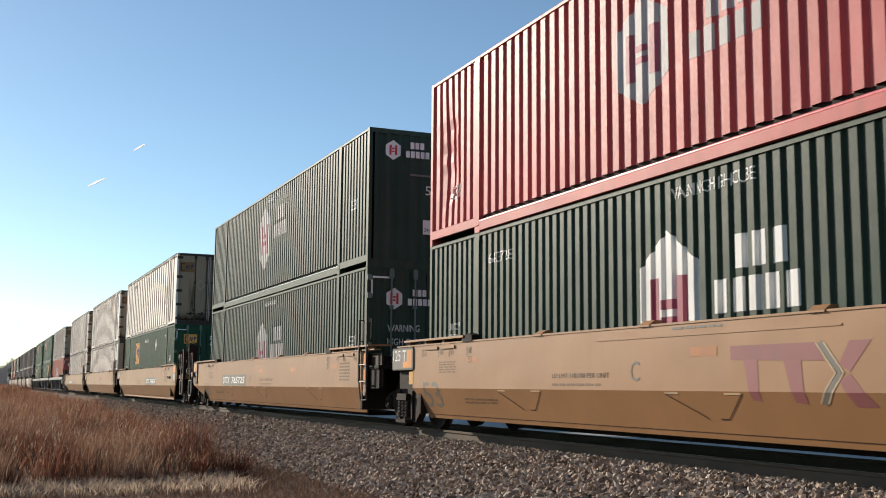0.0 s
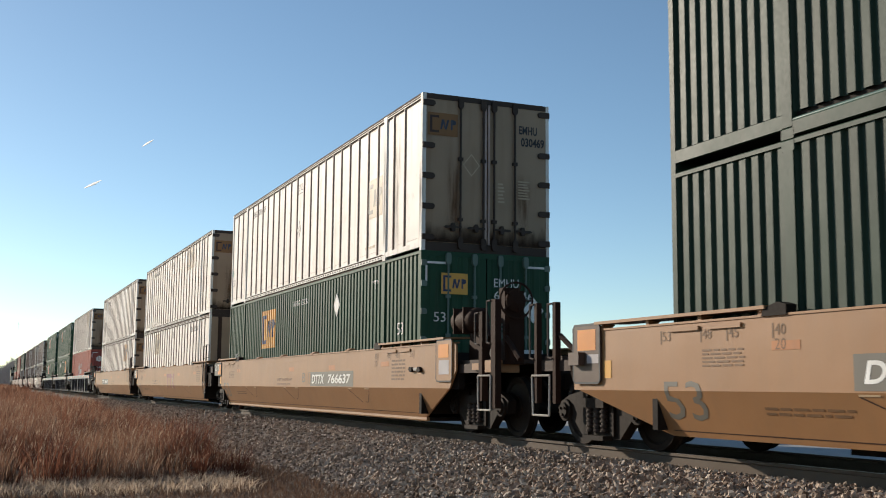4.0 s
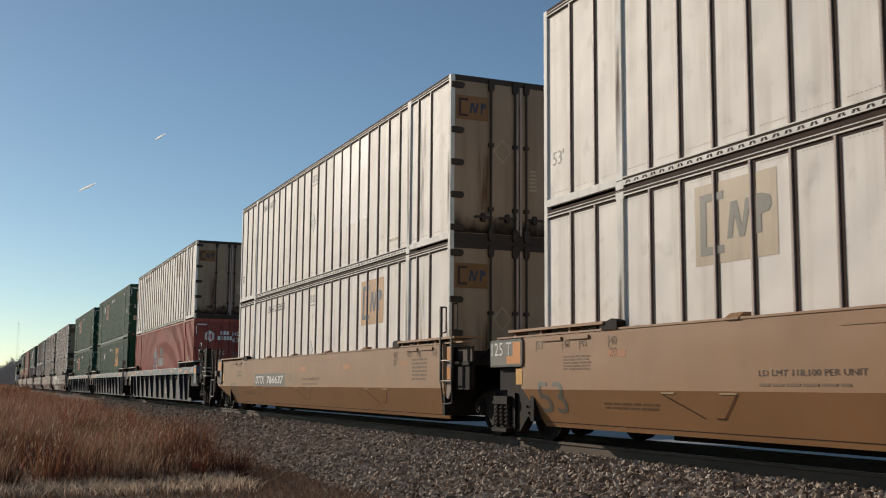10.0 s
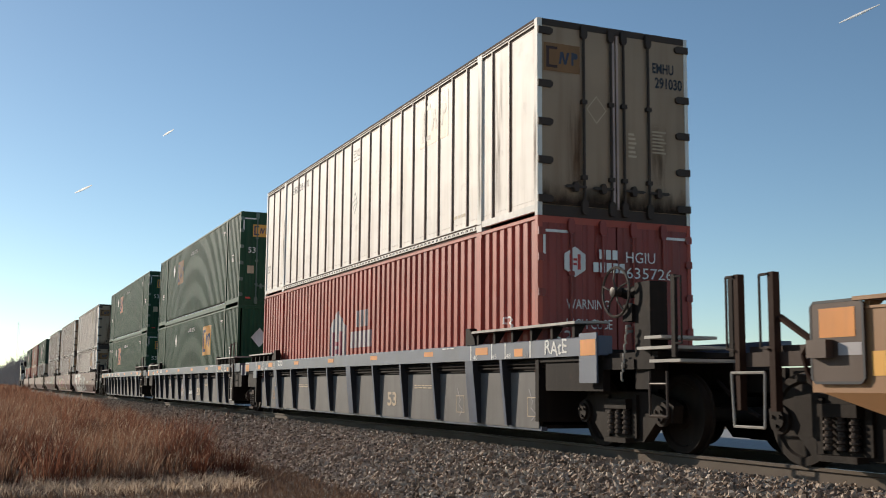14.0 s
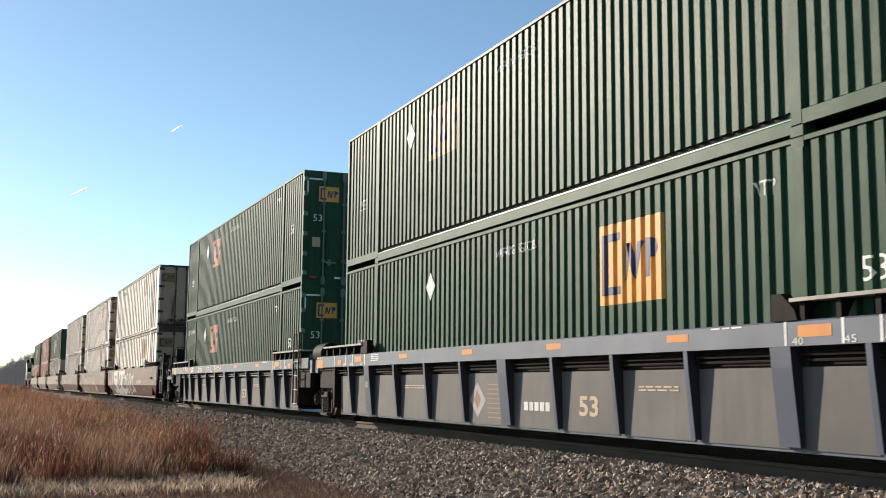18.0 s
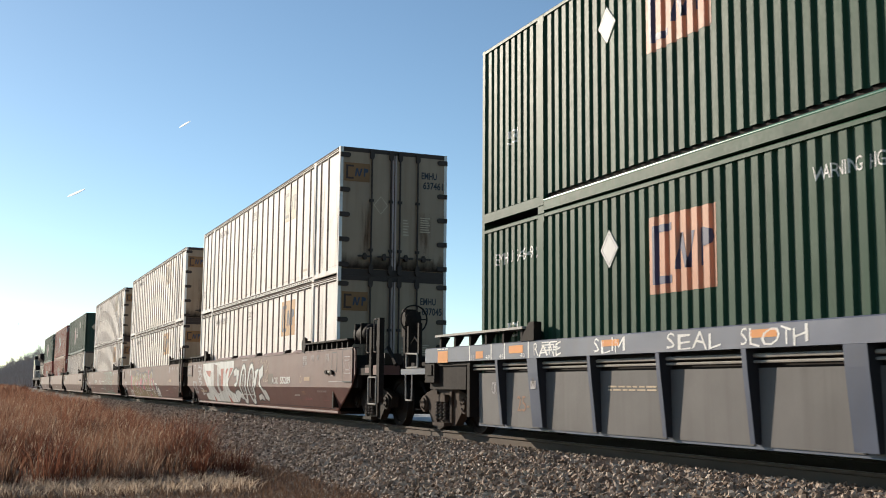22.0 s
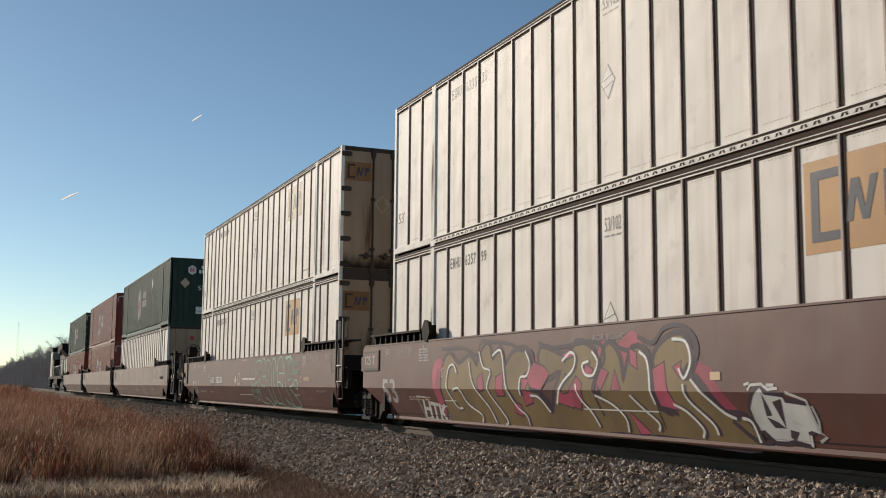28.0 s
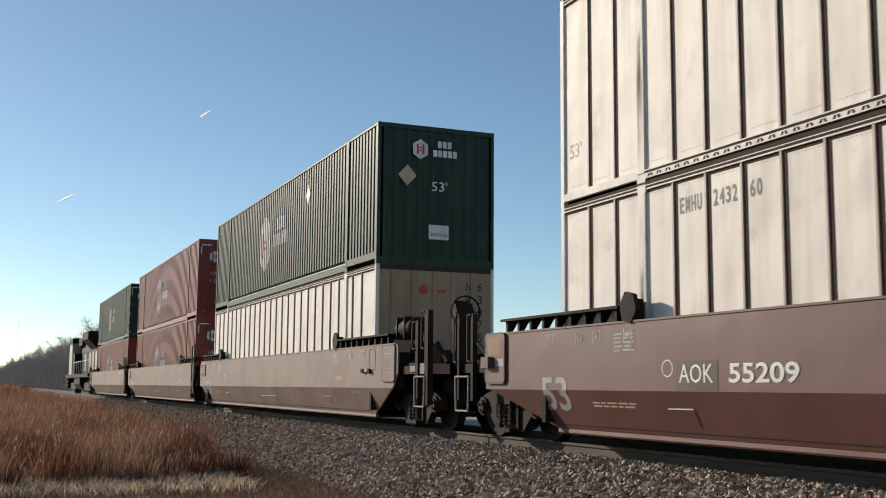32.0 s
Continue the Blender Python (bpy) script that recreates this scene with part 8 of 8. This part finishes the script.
def bubbles(c):
    """Mint outlines of five swollen letters, with small writing beside them."""
    b1 = [(-1.84, 1.18), (-1.87, 1.38), (-1.65, 1.43), (-1.30, 1.37), (-1.26, 1.13), (-1.31, 0.81), (-1.82, 0.96), (-1.65, 0.73), (-1.58, 0.34), (-2.2, 0.28)]
    b2 = [(-1.84, 1.18), (-1.94, 1.4), (-2.11, 1.48), (-2.32, 1.41), (-2.44, 1.18), (-2.44, 1.02), (-2.07, 1.0), (-2.46, 0.96), (-2.62, 0.66), (-2.82, 0.34), (-2.66, 0.24), (-2.42, 0.35), (-2.07, 0.44)]
    o1 = [(-2.43, 1.22), (-2.52, 1.4), (-2.71, 1.42), (-2.9, 1.34), (-3.04, 1.02), (-3.1, 0.66), (-3.09, 0.42), (-2.99, 0.32), (-2.81, 0.29)]
    o2 = [(-3.0, 1.26), (-3.12, 1.42), (-3.29, 1.45), (-3.47, 1.33), (-3.6, 1.08)]
    s1 = [(-3.62, 0.31), (-3.7, 0.54), (-3.67, 1.01), (-3.65, 1.28), (-3.77, 1.42), (-3.97, 1.48), (-4.16, 1.4), (-4.28, 1.16), (-4.24, 1.07), (-3.83, 1.07)]
    s2 = [(-4.26, 1.07), (-4.39, 1.0), (-4.5, 0.68), (-4.65, 0.33), (-4.89, 0.25)]
    s3 = [(-3.68, 0.32), (-3.88, 0.23), (-4.17, 0.23), (-4.2, 0.36), (-4.07, 0.44), (-4.41, 0.31), (-4.69, 0.24)]
    k1 = [(-4.36, 1.07), (-4.34, 1.25), (-4.44, 1.38), (-4.64, 1.41), (-4.73, 1.26), (-4.75, 1.0), (-4.69, 0.89), (-4.97, 0.93)]
    k2 = [(-4.79, 1.24), (-4.87, 1.38), (-5.04, 1.42), (-5.14, 1.3), (-5.19, 1.04), (-5.13, 0.78), (-4.85, 0.71), (-5.12, 0.53), (-5.36, 0.33), (-5.27, 0.25), (-4.78, 0.23)]
    k3 = [(-5.2, 0.74), (-5.34, 0.89), (-5.55, 0.86), (-5.56, 0.72), (-5.44, 0.68), (-5.34, 0.78)]
    small = ([(-3.06, 0.38), (-3.28, 0.31), (-3.62, 0.29)], [(-2.73, 1.21), (-2.8, 0.81), (-2.86, 0.8)], [(-3.23, 1.2), (-3.3, 0.79), (-3.42, 0.77)], [(-3.69, 0.84), (-3.95, 0.84), (-4.2, 0.7), (-4.17, 0.83)],
             [(-1.95, 0.80), (-2.05, 0.72), (-2.16, 0.80), (-2.26, 0.71), (-2.38, 0.79)])
    for pts in (b1, b2, o1, o2, s1, s2, s3, k1, k2, k3) + small:
        mark(c, brown_side, *stroke(eased(pts), 0.036), SPRAY_MINT, "spray_outline", "mint sprayed bubble outline", 0.004)
    mark(c, brown_side, *stroke([(-4.42, 1.44), (-4.95, 1.47)], 0.06), SPRAY_MINT, "spray_outline", "", 0.005)
    for tx, s0, s1, z0, z1 in (("12", -0.94, -1.10, 1.06, 1.20), ("AT", -1.36, -1.60, 1.03, 1.22), ("SO MUCH", -0.76, -1.34, 0.71, 0.81), ("HATE-I-NEED", -0.66, -1.54, 0.55, 0.66), ("MY AK!", -0.72, -1.37, 0.34, 0.48),
                               ("RATS", -5.28, -5.72, 1.22, 1.36), ("NATS.", -5.28, -5.78, 1.02, 1.15)):
        words(c, brown_side, tx, s0, s1, z0, z1, SPRAY_MINT)


# ---- the train, from its front to its end ----
UNIT = {"W1": 1.33, "W2": 20.96, "W3": 44.58, "W4": 64.25, "W5": 83.86, "W6": 107.53, "W7": 127.16, "W8": 146.76, "W9": 170.35, "W10": 190.04,
        "W11": 209.82, "W12": 233.44, "W13": 253.08, "W14": 272.72}
UNIT = {k: v + END for k, v in UNIT.items()}
LOW, HIGH = 0.293, 3.190
TAN_DIMS, BROWN_DIMS = (1.46, 0.735, 0.168), (1.53, 0.73, 0.158)
LBL_TAN = "tan steel well car unit carrying stacked containers"
LBL_BROWN = "red-brown steel well car unit with spray-painted side"
LBL_GREY = "dusty brown steel well car unit carrying stacked containers"
LBL_BLUE = "blue-grey ribbed well car unit carrying stacked containers"
ENDS = {1: ("joint", "joint"), 2: ("joint", "coupler"), 3: ("coupler", "joint"), 4: ("joint", "joint"), 5: ("joint", "coupler"), 6: ("coupler", "joint"), 7: ("joint", "joint"), 8: ("joint", "coupler"),
        9: ("coupler", "joint"), 10: ("joint", "joint"), 11: ("joint", "coupler"), 12: ("coupler", "joint"), 13: ("joint", "joint"), 14: ("joint", "coupler")}
CAR, TOP, BOTTOM = {}, {}, {}
for k, (fr, re) in ENDS.items():
    s = UNIT["W%d" % k]
    if k in (6, 7, 8):
        CAR[k] = ribbed_well(s, fr, re, LBL_BLUE, "well cars")
    else:
        col, dims, lbl = (TAN, TAN_DIMS, LBL_TAN) if k < 6 else ((BROWN, BROWN_DIMS, LBL_BROWN) if k < 12 else (GREYBROWN, BROWN_DIMS, LBL_GREY))
        CAR[k] = smooth_well(s, col, dims, fr, re, lbl, "well cars")
    # units 7 and 8 get lighter truck steel, sunlight put into its colour
    steel = DUSTY_LIT if k in (7, 8) else TRUCK
    if fr == "joint":
        truck(CAR[k], -9.82, steel)
    else:
        truck(CAR[k], -END - 1.75, steel)
    if re == "coupler":
        truck(CAR[k], END + 1.95, steel)

G_SHIELD = "dark green corrugated steel container with white shield mark"
G_AMBER = "green corrugated steel container with amber panel mark"
R_SHIELD = "red corrugated steel container with white shield mark"
W_SHEET = "grimy off-white sheet-and-post container with dark-edged ribs"
LOAD = {1: (("w", DARK_GREEN, G_SHIELD, 1), ("w", PINK_RED, "sun-bleached red corrugated container with a dented corner", 1)),
        2: (("w", DARK_GREEN, G_SHIELD, 1), ("w", DARK_GREEN, G_SHIELD, 0)),
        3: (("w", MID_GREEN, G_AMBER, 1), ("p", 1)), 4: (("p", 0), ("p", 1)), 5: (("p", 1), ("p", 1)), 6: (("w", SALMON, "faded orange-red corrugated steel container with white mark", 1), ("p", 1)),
        7: (("w", MID_GREEN, G_AMBER, 0), ("w", MID_GREEN, G_AMBER, 1)), 8: (("w", MID_GREEN, G_AMBER, 1), ("w", MID_GREEN, G_AMBER, 1)),
        9: (("p", 1), ("p", 1)), 10: (("p", 1), ("p", 1)), 11: (("p", 1), ("p", 1)), 12: (("p", 0), ("w", DARK_GREEN, G_SHIELD, 0)),
        13: (("w", RED, R_SHIELD, 1), ("w", RED, R_SHIELD, 1)), 14: (("w", RED, R_SHIELD, 1), ("w", DARK_GREEN, G_SHIELD, 1))}
for k, pair in LOAD.items():
    for kind, z, keep in zip(pair, (LOW, HIGH), (BOTTOM, TOP)):
        s = UNIT["W%d" % k] + {1: 0.12, 3: 0.22, 4: 0.08, 5: -0.05, 6: 0.06, 7: -0.08, 9: 0.08, 10: 0.17, 11: -0.06}.get(k, 0.0)   # some loads sit a little back in their wells
        keep[k] = wavy_container(s, z, kind[1], kind[2], kind[3]) if kind[0] == "w" else plate_container(s, z, W_SHEET, bool(kind[1]), shift={(9, 0): 0.19, (9, 1): -0.13, (3, 1): -0.12, (5, 0): -0.10}.get((k, int(z == HIGH)), -0.06))


CUTS.update({fine_side: (sorted(set(WAVE[0][1])), ()), coarse_side: (sorted(set(WAVE[1][1])), ()), tan_side: ((), (TAN_DIMS[1],)), brown_side: ((), (BROWN_DIMS[1],))})
dress_containers()
dress_cars()
locomotive(UNIT["W14"] + END + 3.9)
mast(26.0, 900.0, 48.0)
TRAILS = [(vapour_trail("vapour_trail", (399.6, 3403.3, 713.3), (431.3, 3394.7, 735.8), 3.0), (186.3, -54.1, 112.3)),
          (vapour_trail("vapour_trail", (272.1, 3437.9, 597.9), (321.1, 3428.9, 624.9), 3.6), (-82.3, 14.9, -51.9)),
          (vapour_trail("vapour_trail", (2386.9, 2290.9, 1142.9), (2455.2, 2198.0, 1180.0), 4.0), (-239.0, 298.4, -151.0))]
grass()
woods()
stones(60000, 21, (6.0, 24.0, 1.0), 0.068, "ballast_stones", "loose grey and tan crushed stone on the track shoulder")
stones(22000, 22, (24.0, 70.0, 1.4), 0.08, "ballast_stones", "loose grey crushed stone along the track shoulder")
train_of_ties()


def motions():
    """The train rolls towards the camera and its wheels turn."""
    for ob, s, z in RIDERS:
        walk(ob, [(t, pose(TRACK_X, s - d, z)) for t, d in RUN])
    for ob, way in TRAILS:
        at = ob.location.copy()
        walk(ob, [(t, Matrix.Translation(at + Vector(way) * t / 32)) for t in (0, 16, 32)])
    turns = []
    for k in range(0, 961, 3):
        t = k / 30
        turns.append((t, -run(t) / WHEEL_R))
    for w, y, *z in WHEELS:
        walk(w, [(t, Matrix.Translation((0, y, z[0] if z else 0)) @ Matrix.Rotation(-a, 4, "X")) for t, a in turns])


motions()
